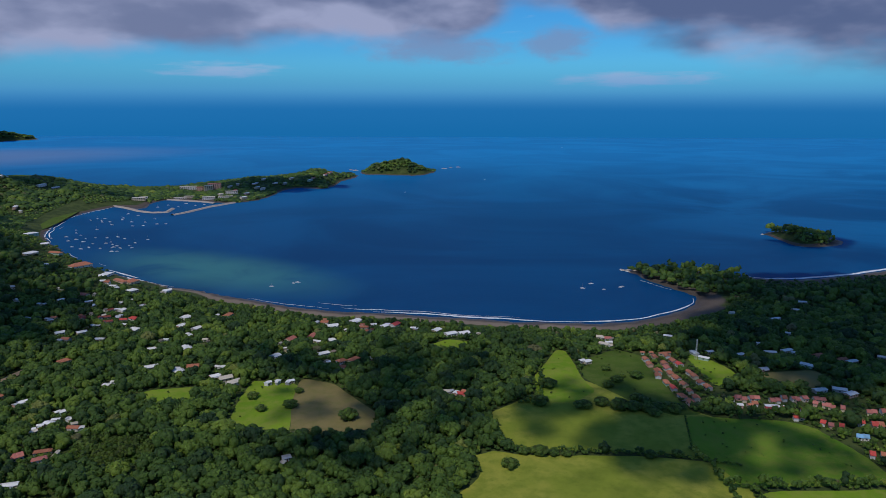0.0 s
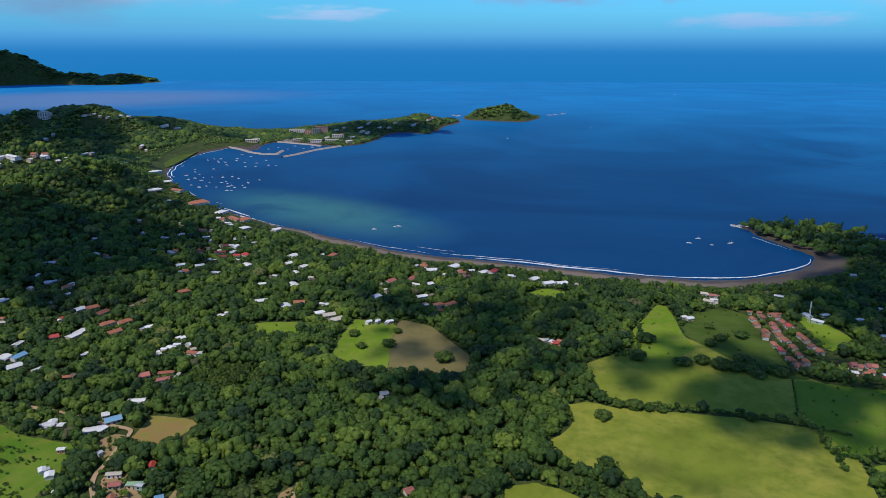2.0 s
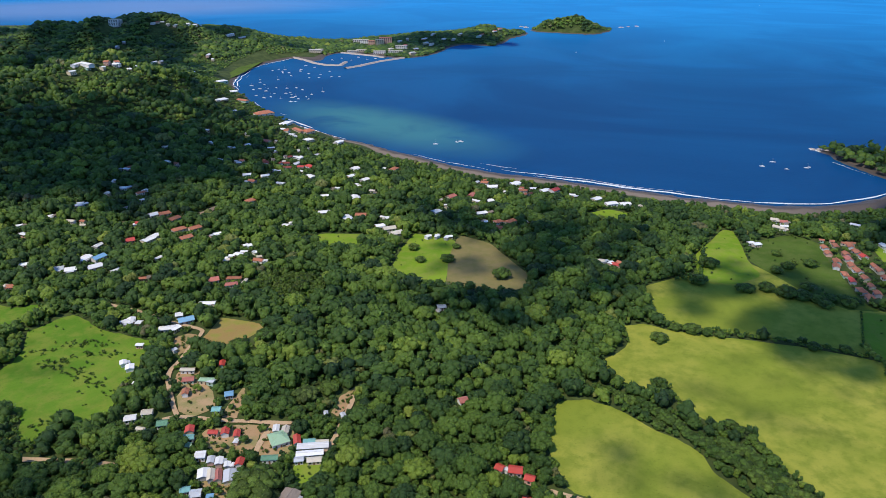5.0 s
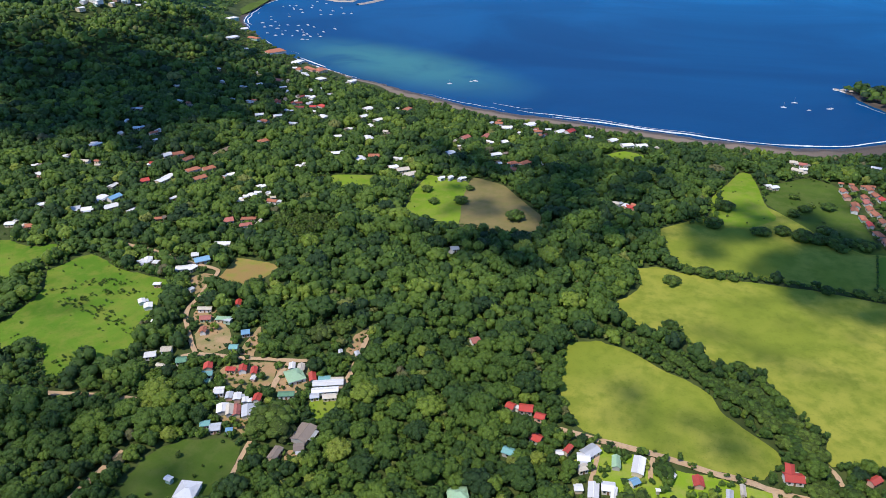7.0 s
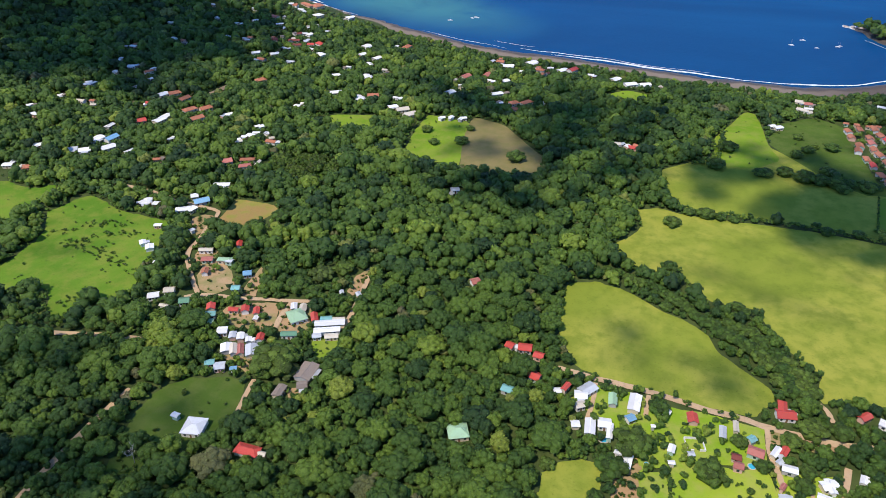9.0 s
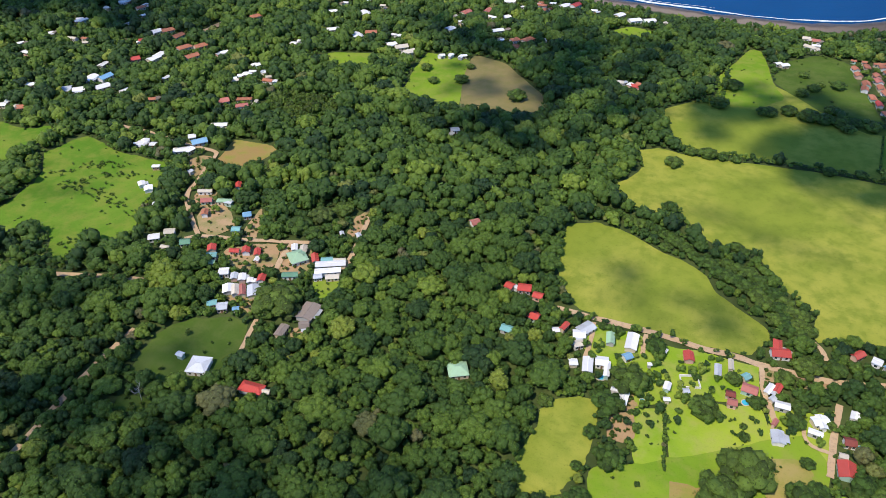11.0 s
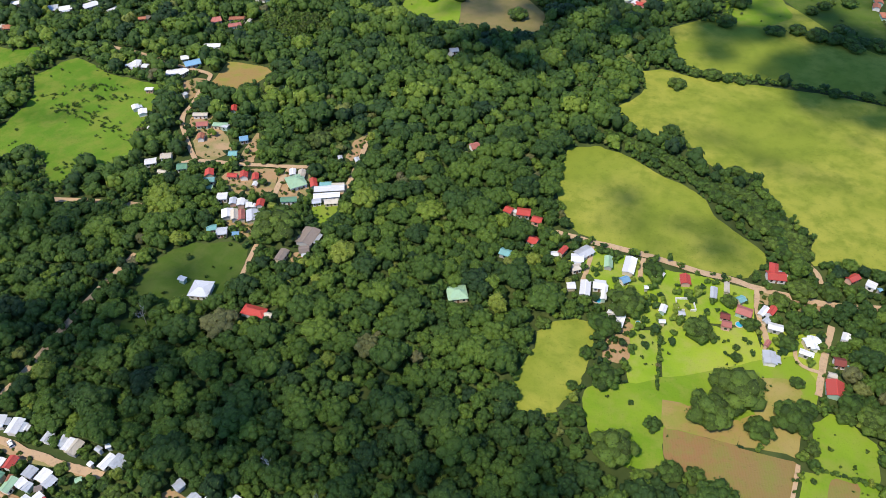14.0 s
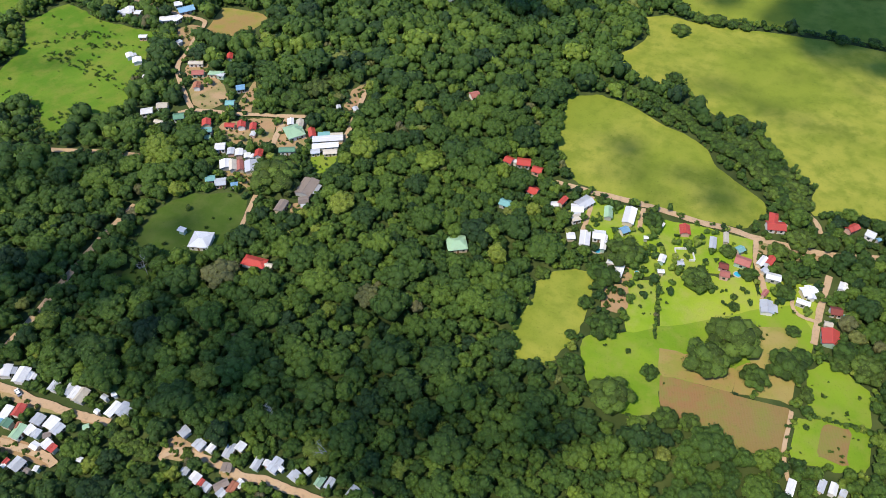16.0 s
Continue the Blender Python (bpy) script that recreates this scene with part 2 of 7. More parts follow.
def leaf_mat(name, dark, light, warm):
    def build(n):
        store = n.add("ShaderNodeAttribute")
        store.attribute_name = "tint"
        tint = store.outputs["Fac"]
        isle = n.add("ShaderNodeNewGeometry").outputs["Random Per Island"]
        own = n.add("ShaderNodeObjectInfo").outputs["Random"]
        p = spot(n)
        t = n.math("FRACT", n.math("ADD", tint, own))
        c = n.mix(n.ramp(t, 0.1, 0.95), dark, light)
        c = n.mix(n.math("MULTIPLY", n.ramp(n.math("FRACT", n.math("MULTIPLY", t, 7.3)), 0.55, 0.95), 0.45), c, rgb(dark[0] * 1.7, light[1] * 0.82, dark[2] * 1.4))
        c = n.mix(n.ramp(t, 0.97, 1.0), c, warm)
        # broad darker patches: cloud shade mixed into the leaf colour
        c = n.mix(n.ramp(n.noise(p, 0.012, 4), 0.4, 0.62), n.mix(0.5, c, dark), c)
        c = n.mix(n.math("MULTIPLY", n.ramp(n.noise(p, 0.035, 3), 0.56, 0.7), 0.3), c, rgb(light[0] * 1.15, light[1] * 1.02, light[2]))
        fine = n.math("ADD", n.math("MULTIPLY", n.ramp(n.noise(p, 2.6, 5, 0.8), 0.36, 0.64), 0.6), n.math("MULTIPLY", n.ramp(n.noise(p, 0.8, 4, 0.7), 0.38, 0.62), 0.4))
        value = n.math("ADD", n.math("ADD", 0.23, n.math("MULTIPLY", isle, 0.95)), n.math("MULTIPLY", fine, 0.55))
        hue = n.add("ShaderNodeHueSaturation", {"Value": value, "Color": c})
        ins = {"Base Color": hue.outputs[0], "Roughness": 0.55, "Specular IOR Level": 0.42,
               "Normal": n.add("ShaderNodeBump", {"Strength": 0.9, "Distance": 0.6, "Height": n.noise(p, 1.9, 5, 0.8)}).outputs[0]}
        a = n.add("ShaderNodeBsdfPrincipled", ins)
        b = n.add("ShaderNodeBsdfTranslucent", {"Color": hue.outputs[0]})
        m = n.add("ShaderNodeMixShader", {0: 0.42, 1: a.outputs[0], 2: b.outputs[0]})
        n.add("ShaderNodeOutputMaterial", {0: m.outputs[0]})
    return material(name, build)


def canopy_build(n):
    """Woodland: every crown has its kind of green, kinds stand in drifts, leaf sprays vary in tone."""
    store = n.add("ShaderNodeAttribute")
    store.attribute_name = "tint"
    kind = n.tree.nodes.new("ShaderNodeValToRGB")
    shades = ((0.0, (0.024, 0.064, 0.017)), (0.2, (0.044, 0.1, 0.017)), (0.42, (0.08, 0.155, 0.02)), (0.62, (0.125, 0.212, 0.025)),
              (0.78, (0.195, 0.285, 0.032)), (0.88, (0.26, 0.32, 0.045)), (0.94, (0.17, 0.175, 0.07)), (1.0, (0.2, 0.16, 0.1)))
    while len(kind.color_ramp.elements) < len(shades):
        kind.color_ramp.elements.new(0.5)
    for e, (at, c) in zip(kind.color_ramp.elements, shades):
        e.position, e.color = at, rgb(*c)
    spray = n.math("GREATER_THAN", store.outputs["Fac"], 5.0)
    n.wire(kind, {0: n.math("SUBTRACT", store.outputs["Fac"], n.math("MULTIPLY", spray, 10.0))})
    isle = n.add("ShaderNodeNewGeometry").outputs["Random Per Island"]
    p = spot(n)
    isle = n.math("ADD", n.math("MULTIPLY", spray, isle), n.math("MULTIPLY", n.math("SUBTRACT", 1.0, spray), 0.42))
    c = n.mix(n.math("MULTIPLY", n.ramp(isle, 0.75, 1.0), 0.2), kind.outputs[0], rgb(0.2, 0.26, 0.05))
    fine = n.math("ADD", n.math("MULTIPLY", n.ramp(n.noise(p, 2.6, 5, 0.8), 0.36, 0.64), 0.6), n.math("MULTIPLY", n.ramp(n.noise(p, 0.8, 4, 0.7), 0.38, 0.62), 0.4))
    value = n.math("ADD", n.math("ADD", 0.3, n.math("MULTIPLY", isle, 0.85)), n.math("MULTIPLY", fine, 0.75))
    hue = n.add("ShaderNodeHueSaturation", {"Value": value, "Color": c})
    ins = {"Base Color": hue.outputs[0], "Roughness": 0.55, "Specular IOR Level": 0.42,
           "Normal": n.add("ShaderNodeBump", {"Strength": 0.9, "Distance": 0.6, "Height": n.noise(p, 1.9, 5, 0.8)}).outputs[0]}
    a = n.add("ShaderNodeBsdfPrincipled", ins)
    b = n.add("ShaderNodeBsdfTranslucent", {"Color": hue.outputs[0]})
    m = n.add("ShaderNodeMixShader", {0: 0.35, 1: a.outputs[0], 2: b.outputs[0]})
    n.add("ShaderNodeOutputMaterial", {0: m.outputs[0]})


LEAF = material("forest_leaves", canopy_build)
LEAF_DARK = leaf_mat("single_tree_leaves", rgb(0.07, 0.14, 0.02), rgb(0.15, 0.23, 0.034), rgb(0.1, 0.14, 0.035))
SHRUB = leaf_mat("shrub_leaves", rgb(0.07, 0.13, 0.014), rgb(0.12, 0.19, 0.03), rgb(0.14, 0.16, 0.05))


def bark_build(n):
    p = spot(n)
    surface(n, n.mix(n.noise(p, 2.0, 4), rgb(0.09, 0.07, 0.05), rgb(0.2, 0.16, 0.12)), 0.9, n.noise(p, 6.0, 3), 0.05)


BARK = material("bark", bark_build)


def dead_build(n):
    p = spot(n)
    surface(n, n.mix(n.noise(p, 1.5, 4), rgb(0.3, 0.28, 0.25), rgb(0.5, 0.48, 0.44)), 0.9, n.noise(p, 6.0, 3), 0.05)


DEAD = material("dead_wood", dead_build)


def metal_roof(name, c, rusty=0.25):
    def build(n):
        p = n.add("ShaderNodeTexCoord").outputs["Object"]
        own = n.add("ShaderNodeObjectInfo").outputs["Random"]
        ribs = n.wave(p, 3.2, 0.0)
        world_p = spot(n)
        stain = n.ramp(n.noise(world_p, 0.55, 5, 0.65, 0.5), 0.5, 0.72)
        tone = n.add("ShaderNodeHueSaturation", {"Value": n.math("ADD", 0.8, n.math("MULTIPLY", own, 0.3)), "Color": c})
        col = n.mix(n.math("MULTIPLY", stain, rusty), tone.outputs[0], rgb(0.22, 0.15, 0.11))
        surface(n, col, 0.5, ribs, 0.05, spec=0.4)
    return material(name, build)


def tile_roof(name, a, b):
    def build(n):
        p = n.add("ShaderNodeTexCoord").outputs["Object"]
        rows = n.wave(p, 2.4, 0.4)
        own = n.add("ShaderNodeObjectInfo").outputs["Random"]
        col = n.mix(n.noise(spot(n), 0.8, 5, 0.7), a, b)
        tone = n.add("ShaderNodeHueSaturation", {"Value": n.math("ADD", 0.8, n.math("MULTIPLY", own, 0.4)), "Color": col})
        surface(n, tone.outputs[0], 0.85, rows, 0.08)
    return material(name, build)


ROOFS = {
    "w": (metal_roof("white_metal_roof", rgb(0.83, 0.83, 0.81), 0.12), "white painted metal"),
    "g": (metal_roof("grey_metal_roof", rgb(0.52, 0.55, 0.58), 0.28), "grey corrugated zinc"),
    "r": (metal_roof("red_metal_roof", rgb(0.56, 0.075, 0.055), 0.15), "bright red metal"),
    "k": (tile_roof("dark_red_roof", rgb(0.2, 0.05, 0.04), rgb(0.28, 0.08, 0.06)), "dark red"),
    "o": (tile_roof("orange_tile_roof", rgb(0.4, 0.13, 0.075), rgb(0.5, 0.22, 0.13)), "orange clay tile"),
    "p": (tile_roof("pink_tile_roof", rgb(0.42, 0.12, 0.1), rgb(0.52, 0.22, 0.17)), "faded red tile"),
    "n": (metal_roof("green_metal_roof", rgb(0.12, 0.27, 0.17), 0.2), "green metal"),
    "l": (metal_roof("pale_green_roof", rgb(0.36, 0.56, 0.35), 0.2), "pale green metal"),
    "t": (metal_roof("teal_metal_roof", rgb(0.2, 0.45, 0.43), 0.2), "teal metal"),
    "u": (metal_roof("blue_metal_roof", rgb(0.2, 0.42, 0.62), 0.15), "light blue metal"),
    "b": (metal_roof("brown_metal_roof", rgb(0.27, 0.22, 0.18), 0.4), "weathered brown metal"),
    "c": (metal_roof("cream_roof", rgb(0.62, 0.56, 0.45), 0.2), "cream coloured"),
}


def plaster(name, c):
    def build(n):
        p = spot(n)
        col = n.mix(n.math("MULTIPLY", n.ramp(n.noise(p, 0.5, 5, 0.6), 0.45, 0.75), 0.4), c, rgb(0.3, 0.26, 0.2))
        surface(n, col, 0.9, n.noise(p, 3.0, 4), 0.03)
    return material(name, build)


WALLS = [plaster("white_plaster", rgb(0.72, 0.7, 0.66)), plaster("cream_plaster", rgb(0.62, 0.53, 0.38)),
         plaster("pink_plaster", rgb(0.6, 0.38, 0.3)), plaster("grey_block_wall", rgb(0.4, 0.39, 0.37)), plaster("green_plaster", rgb(0.35, 0.5, 0.4))]


def plain(name, c, rough=0.5, metal=0.0):
    def build(n):
        p = spot(n)
        surface(n, n.mix(n.math("MULTIPLY", n.noise(p, 2.0, 4), 0.25), c, rgb(c[0] * 0.5, c[1] * 0.5, c[2] * 0.5)), rough, metal=metal)
    return material(name, build)


GLASS = plain("window_glass", rgb(0.03, 0.04, 0.05), 0.08)
DOOR = plain("door_wood", rgb(0.2, 0.11, 0.06), 0.6)
WHITE = plain("white_gelcoat", rgb(0.8, 0.8, 0.8), 0.3)
NAVY = plain("navy_canvas", rgb(0.03, 0.06, 0.16), 0.7)
STEEL = plain("grey_mast", rgb(0.5, 0.5, 0.5), 0.35, 0.6)
POOL = plain("pool_water", rgb(0.05, 0.42, 0.6), 0.1)
PAVING = plain("pale_paving", rgb(0.5, 0.45, 0.38), 0.9)


def rock_build(n):
    p = spot(n)
    surface(n, n.mix(n.noise(p, 0.4, 5, 0.7), rgb(0.24, 0.21, 0.18), rgb(0.5, 0.44, 0.38)), 0.9, n.noise(p, 1.0, 5), 0.3)


ROCK = material("breakwater_rock", rock_build)


def cloud_build(n):
    p = spot(n)
    d = n.add("ShaderNodeBsdfDiffuse", {"Color": rgb(0.9, 0.9, 0.92)})
    e = n.add("ShaderNodeBsdfTransparent")
    m = n.add("ShaderNodeMixShader", {0: n.math("ADD", 0.26, n.math("MULTIPLY", n.ramp(n.noise(p, 0.02, 5, 0.6), 0.34, 0.62), 0.46)), 1: e.outputs[0], 2: d.outputs[0]})
    n.add("ShaderNodeOutputMaterial", {0: m.outputs[0]})


CLOUD = material("cloud_vapour", cloud_build)

# ---------------------------------------------------------------- the plan, in metres
COAST_EAST = [(1566, 1245), (1155, 1140), (849, 1052), (733, 1023), (655, 997), (578, 962), (511, 942), (444, 941), (409, 963), (370, 990), (333, 1004), (304, 1003), (263, 992), (280, 968), (280, 936), (305, 891), (322, 863), (319, 832), (302, 802), (268, 777)]
COAST_BAY = [(236, 757), (201, 746), (168, 740), (137, 740), (100, 745), (62, 751), (11, 761), (-21, 770), (-68, 776), (-121, 782), (-157, 795), (-194, 809), (-249, 836), (-315, 864), (-361, 889), (-410, 915), (-464, 949), (-531, 1003), (-578, 1044), (-650, 1132), (-705, 1209)]
COAST_WEST = [(-724, 1225), (-755, 1291), (-781, 1373), (-794, 1460), (-789, 1533), (-772, 1604), (-762, 1616), (-682, 1564), (-693, 1611), (-708, 1680), (-692, 1739), (-600, 1714), (-559, 1690), (-504, 1670), (-456, 1733), (-446, 1838), (-451, 1911), (-424, 1998), (-371, 1981), (-332, 1963), (-323, 2047), (-324, 2168), (-282, 2277), (-299, 2381), (-391, 2400), (-529, 2313), (-651, 2197), (-726, 2082), (-789, 1962), (-966, 1999), (-1103, 2049), (-1170, 2138), (-1336, 2214), (-1537, 2294), (-1739, 2293), (-1828, 2230), (-1895, 2174), (-1974, 2136), (-2222, 2042), (-2565, 1854), (-4700, 2300), (-5150, 1500), (-5150, -5150), (5150, -5150), (5150, 1400)]
ISLAND = [(-297, 2460), (-262, 2371), (-177, 2371), (-83, 2337), (-40, 2438), (-16, 2521), (-74, 2613), (-177, 2635), (-274, 2570)]
ISLET = [(605, 1296), (611, 1246), (612, 1184), (636, 1165), (668, 1170), (710, 1201), (713, 1253), (695, 1298), (666, 1327)]
FAR_POINT = [(-3968, 3515), (-3578, 3666), (-3480, 3814), (-3287, 4060), (-3056, 4186), (-2698, 4132), (-2715, 4418), (-2619, 4599), (-2887, 4702), (-3573, 4712), (-4156, 4567), (-4770, 4239)]
HILLS = [(-747, 912, 69, 120, 130, -39), (-738, 788, 69, 150, 130, -43), (-879, 816, 73, 250, 250, -47), (-681, 888, 49, 90, 100, -37), (-1095, 1527, 84, 120, 120, -35), (-1046, 1657, 58, 150, 120, -32), (-1181, 1423, 76, 150, 110, -39), (-1286, 1329, 78, 200, 120, -44), (-989, 1784, 36, 70, 60, -29), (-1379, 1751, 66, 32, 32, -38), (-535, 2009, 23, 70, 75, -14), (-474, 2076, 21, 60, 70, -12), (-382, 2135, 33, 80, 85, -10), (-316, 2217, 11, 50, 55, -8), (-591, 1910, 10, 60, 80, -17), (-152, 2380, 52, 60, 70, -3), (-224, 2364, 43, 45, 50, -5), (-77, 2388, 34, 45, 50, -1)]
HILLS_FAR = [(314, 986, 5, 32, 30, 17), (357, 966, -1, 50, 30, 20), (630, 1238, 18, 35, 45, 26), (606, 1250, 12, 25, 35, 25), (662, 1199, 5, 40, 40, 28), (-3394, 4109, 172, 170, 150, -39), (-3544, 3980, 155, 220, 160, -41), (-3699, 3725, 172, 300, 200, -44), (-3387, 3878, 122, 230, 130, -41), (-3232, 4047, 106, 150, 130, -38), (-3043, 4216, 68, 150, 130, -35), (-2791, 4387, 52, 160, 150, -32), (-2623, 4512, 12, 90, 90, -30)]
FIELDS = []
FIELDS.append(('dry', [(-250, 351), (-252, 381), (-225, 380), (-216, 373), (-223, 352), (-234, 341), (-247, 343)]))
FIELDS.append(('meadow', [(-254, 530), (-247, 546), (-209, 554), (-201, 540), (-212, 514), (-228, 518)]))
FIELDS.append(('meadow', [(-165, 519), (-165, 568), (-141, 562), (-124, 561), (-119, 520), (-112, 471), (-126, 460), (-144, 476), (-163, 478), (-162, 499)]))
FIELDS.append(('brown', [(-125, 573), (-95, 563), (-72, 532), (-52, 506), (-51, 471), (-61, 464), (-81, 468), (-112, 470), (-120, 519)]))
FIELDS.append(('scrub', [(-260, 440), (-250, 460), (-211, 459), (-194, 440), (-208, 420), (-238, 416)]))
FIELDS.append(('meadow', [(-13, 660), (6, 678), (36, 666), (33, 647), (0, 639)]))
FIELDS.append(('hay', [(34, 501), (58, 524), (81, 539), (81, 578), (93, 603), (112, 647), (120, 643), (122, 618), (124, 570), (138, 554), (160, 539), (187, 517), (205, 503), (216, 489), (198, 425), (178, 436), (140, 443), (87, 445), (65, 449), (52, 445), (43, 470)]))
FIELDS.append(('glade', [(141, 623), (170, 649), (191, 631), (183, 586), (159, 579), (141, 588)]))
FIELDS.append(('hay', [(21, 437), (37, 444), (54, 438), (83, 438), (139, 437), (176, 430), (197, 422), (192, 382), (184, 321), (168, 267), (139, 274), (128, 277), (110, 271), (115, 291), (104, 304), (97, 316), (89, 340), (69, 339), (56, 351), (50, 369), (32, 362), (19, 366), (5, 383), (24, 407), (26, 419)]))
FIELDS.append(('hay', [(-14, 339), (3, 344), (20, 339), (37, 326), (54, 318), (62, 310), (68, 295), (77, 287), (90, 275), (91, 268), (80, 253), (59, 255), (36, 259), (9, 263), (-2, 267), (-10, 283), (-15, 296)]))
FIELDS.append(('glade', [(-193, 171), (-195, 183), (-194, 201), (-184, 211), (-162, 217), (-154, 213), (-151, 197), (-154, 188), (-155, 180), (-161, 171), (-174, 171), (-182, 170)]))
FIELDS.append(('glade', [(-188, 151), (-189, 160), (-171, 160), (-174, 153)]))
FIELDS.append(('meadow', [(233, 644), (247, 634), (261, 602), (265, 578), (237, 558), (232, 568)]))
FIELDS.append(('brown', [(286, 589), (338, 596), (344, 570), (315, 551), (284, 568)]))
FIELDS.append(('pasture', [(189, 500), (225, 496), (264, 491), (278, 481), (290, 444), (292, 415), (307, 399), (283, 402), (228, 399), (189, 397), (187, 413), (178, 439), (176, 452)]))
FIELDS.append(('meadow', [(195, 392), (279, 396), (311, 395), (299, 358), (255, 358), (201, 358)]))
FIELDS.append(('glade', [(-1486, 1592), (-1476, 1680), (-1399, 1671), (-1348, 1598), (-1435, 1535)]))
FIELDS.append(('glade', [(-1126, 1692), (-1093, 1774), (-1021, 1751), (-1000, 1672), (-1067, 1612)]))
FIELDS.append(('glade', [(123, 582), (138, 624), (166, 644), (188, 636), (190, 572), (195, 511), (204, 504), (179, 500), (154, 527), (134, 557)]))
FIELDS.append(('meadow', [(78, 533), (81, 578), (93, 603), (112, 647), (120, 643), (122, 618), (124, 570), (129, 546), (106, 525), (89, 525)]))
FIELDS.append(('meadow', [(-12, 707), (-6, 717), (-4, 700), (-9, 690)]))
FIELDS.append(('pasture', [(-369, 330), (-364, 340), (-361, 353), (-354, 359), (-338, 353), (-325, 346), (-308, 344), (-293, 342), (-282, 341), (-272, 332), (-275, 323), (-268, 309), (-266, 300), (-265, 290), (-259, 277), (-250, 268), (-260, 258), (-273, 252), (-274, 240), (-278, 231), (-290, 238), (-300, 252), (-311, 256), (-324, 244), (-352, 241), (-359, 256), (-349, 270), (-348, 283), (-349, 298), (-353, 311)]))
FIELDS.append(('pasture', [(-481, 373), (-456, 380), (-440, 378), (-426, 360), (-403, 357), (-393, 367), (-381, 356), (-383, 334), (-383, 314), (-387, 309), (-403, 298)]))
FIELDS.append(('hay', [(-15, 168), (-14, 177), (-10, 188), (-10, 198), (-4, 204), (4, 209), (12, 210), (15, 204), (15, 197), (14, 189), (12, 178), (11, 172), (7, 167), (4, 160), (1, 156), (-3, 156), (-7, 155), (-11, 155)]))
FIELDS.append(('meadow', [(13, 172), (20, 178), (31, 180), (43, 186), (85, 207), (98, 212), (106, 199), (102, 181), (74, 169), (45, 156), (46, 145), (38, 142), (23, 143), (15, 159)]))
FIELDS.append(('lawn', [(28, 208), (42, 213), (43, 184), (42, 179), (31, 179)]))
FIELDS.append(('lawn', [(42, 214), (50, 220), (70, 220), (82, 225), (85, 203), (72, 193), (60, 184), (52, 178), (44, 177)]))
FIELDS.append(('lawn', [(86, 225), (99, 225), (113, 229), (109, 209), (105, 196), (98, 203), (90, 206), (83, 202)]))
FIELDS.append(('yard', [(18, 203), (29, 206), (30, 191), (26, 190), (20, 190)]))
FIELDS.append(('dry', [(44, 176), (53, 176), (74, 173), (73, 162), (45, 163)]))
FIELDS.append(('dry', [(81, 196), (96, 199), (99, 192), (98, 178), (94, 162), (73, 162), (74, 174), (80, 178)]))
FIELDS.append(('plough', [(45, 163), (73, 161), (94, 160), (90, 141), (83, 139), (71, 138), (60, 142), (51, 146), (46, 149)]))
FIELDS.append(('meadow', [(101, 180), (111, 187), (120, 179), (124, 174), (122, 157), (114, 158), (100, 158)]))
FIELDS.append(('meadow', [(95, 156), (102, 158), (122, 157), (118, 139), (108, 138), (92, 138)]))
FIELDS.append(('plough', [(105, 156), (115, 157), (112, 141), (102, 142)]))
FIELDS.append(('yard', [(101, 248), (112, 247), (113, 242), (107, 238), (101, 240)]))
FIELDS.append(('yard', [(26, 217), (28, 220), (31, 211), (28, 207), (24, 206)]))
FIELDS.append(('yard', [(84, 248), (90, 247), (90, 240), (85, 237)]))
FIELDS.append(('lawn', [(-4, 244), (9, 257), (31, 255), (44, 250), (62, 251), (84, 248), (82, 224), (60, 222), (29, 209), (23, 223), (8, 238)]))
FIELDS.append(('yard', [(-243, 316), (-230, 317), (-222, 301), (-231, 298), (-240, 306)]))
FIELDS.append(('yard', [(-232, 305), (-215, 303), (-200, 286), (-208, 275), (-218, 276), (-227, 288)]))
FIELDS.append(('yard', [(-196, 296), (-194, 308), (-187, 292), (-184, 279), (-193, 278)]))
FIELDS.append(('yard', [(-196, 266), (-176, 276), (-168, 276), (-162, 261), (-165, 252), (-181, 251), (-192, 256)]))
FIELDS.append(('yard', [(-167, 274), (-151, 281), (-141, 256), (-159, 254)]))
FIELDS.append(('yard', [(-178, 230), (-161, 232), (-152, 227), (-159, 221), (-169, 226)]))
FIELDS.append(('yard', [(-268, 347), (-262, 356), (-254, 354), (-251, 337), (-253, 329)]))
FIELDS.append(('meadow', [(-138, 253), (-125, 261), (-123, 252), (-125, 237), (-132, 240)]))
FIELDS.append(('yard', [(-136, 297), (-136, 312), (-131, 325), (-127, 318), (-129, 304), (-131, 294)]))
FIELDS.append(('yard', [(-134, 216), (-126, 219), (-125, 212), (-132, 210)]))
FIELDS.append(('yard', [(-204, 94), (-194, 94), (-178, 92), (-173, 89), (-184, 87), (-200, 89)]))
FIELDS.append(('yard', [(-190, 76), (-175, 75), (-164, 73), (-164, 69), (-175, 69), (-186, 70)]))
FIELDS.append(('yard', [(-174, 91), (-165, 92), (-155, 91), (-153, 89), (-165, 88), (-172, 89)]))
FIELDS.append(('yard', [(-130, 87), (-127, 92), (-118, 90), (-113, 88), (-118, 84), (-128, 83)]))
FIELDS.append(('yard', [(-105, 86), (-94, 84), (-81, 85), (-84, 82), (-97, 82), (-104, 82)]))
FIELDS.append(('glade', [(-806, 1318), (-838, 1454), (-852, 1612), (-816, 1578), (-763, 1347), (-756, 1277)]))
FIELDS.append(('glade', [(-938, 1899), (-830, 1946), (-778, 1872), (-881, 1815)]))
ROADS = []
ROADS.append((2.2, [(-153, 218), (-152, 208), (-150, 195)]))
ROADS.append((3.6, [(-207, 197), (-210, 177), (-211, 166), (-212, 146), (-212, 126), (-214, 107), (-216, 89)]))
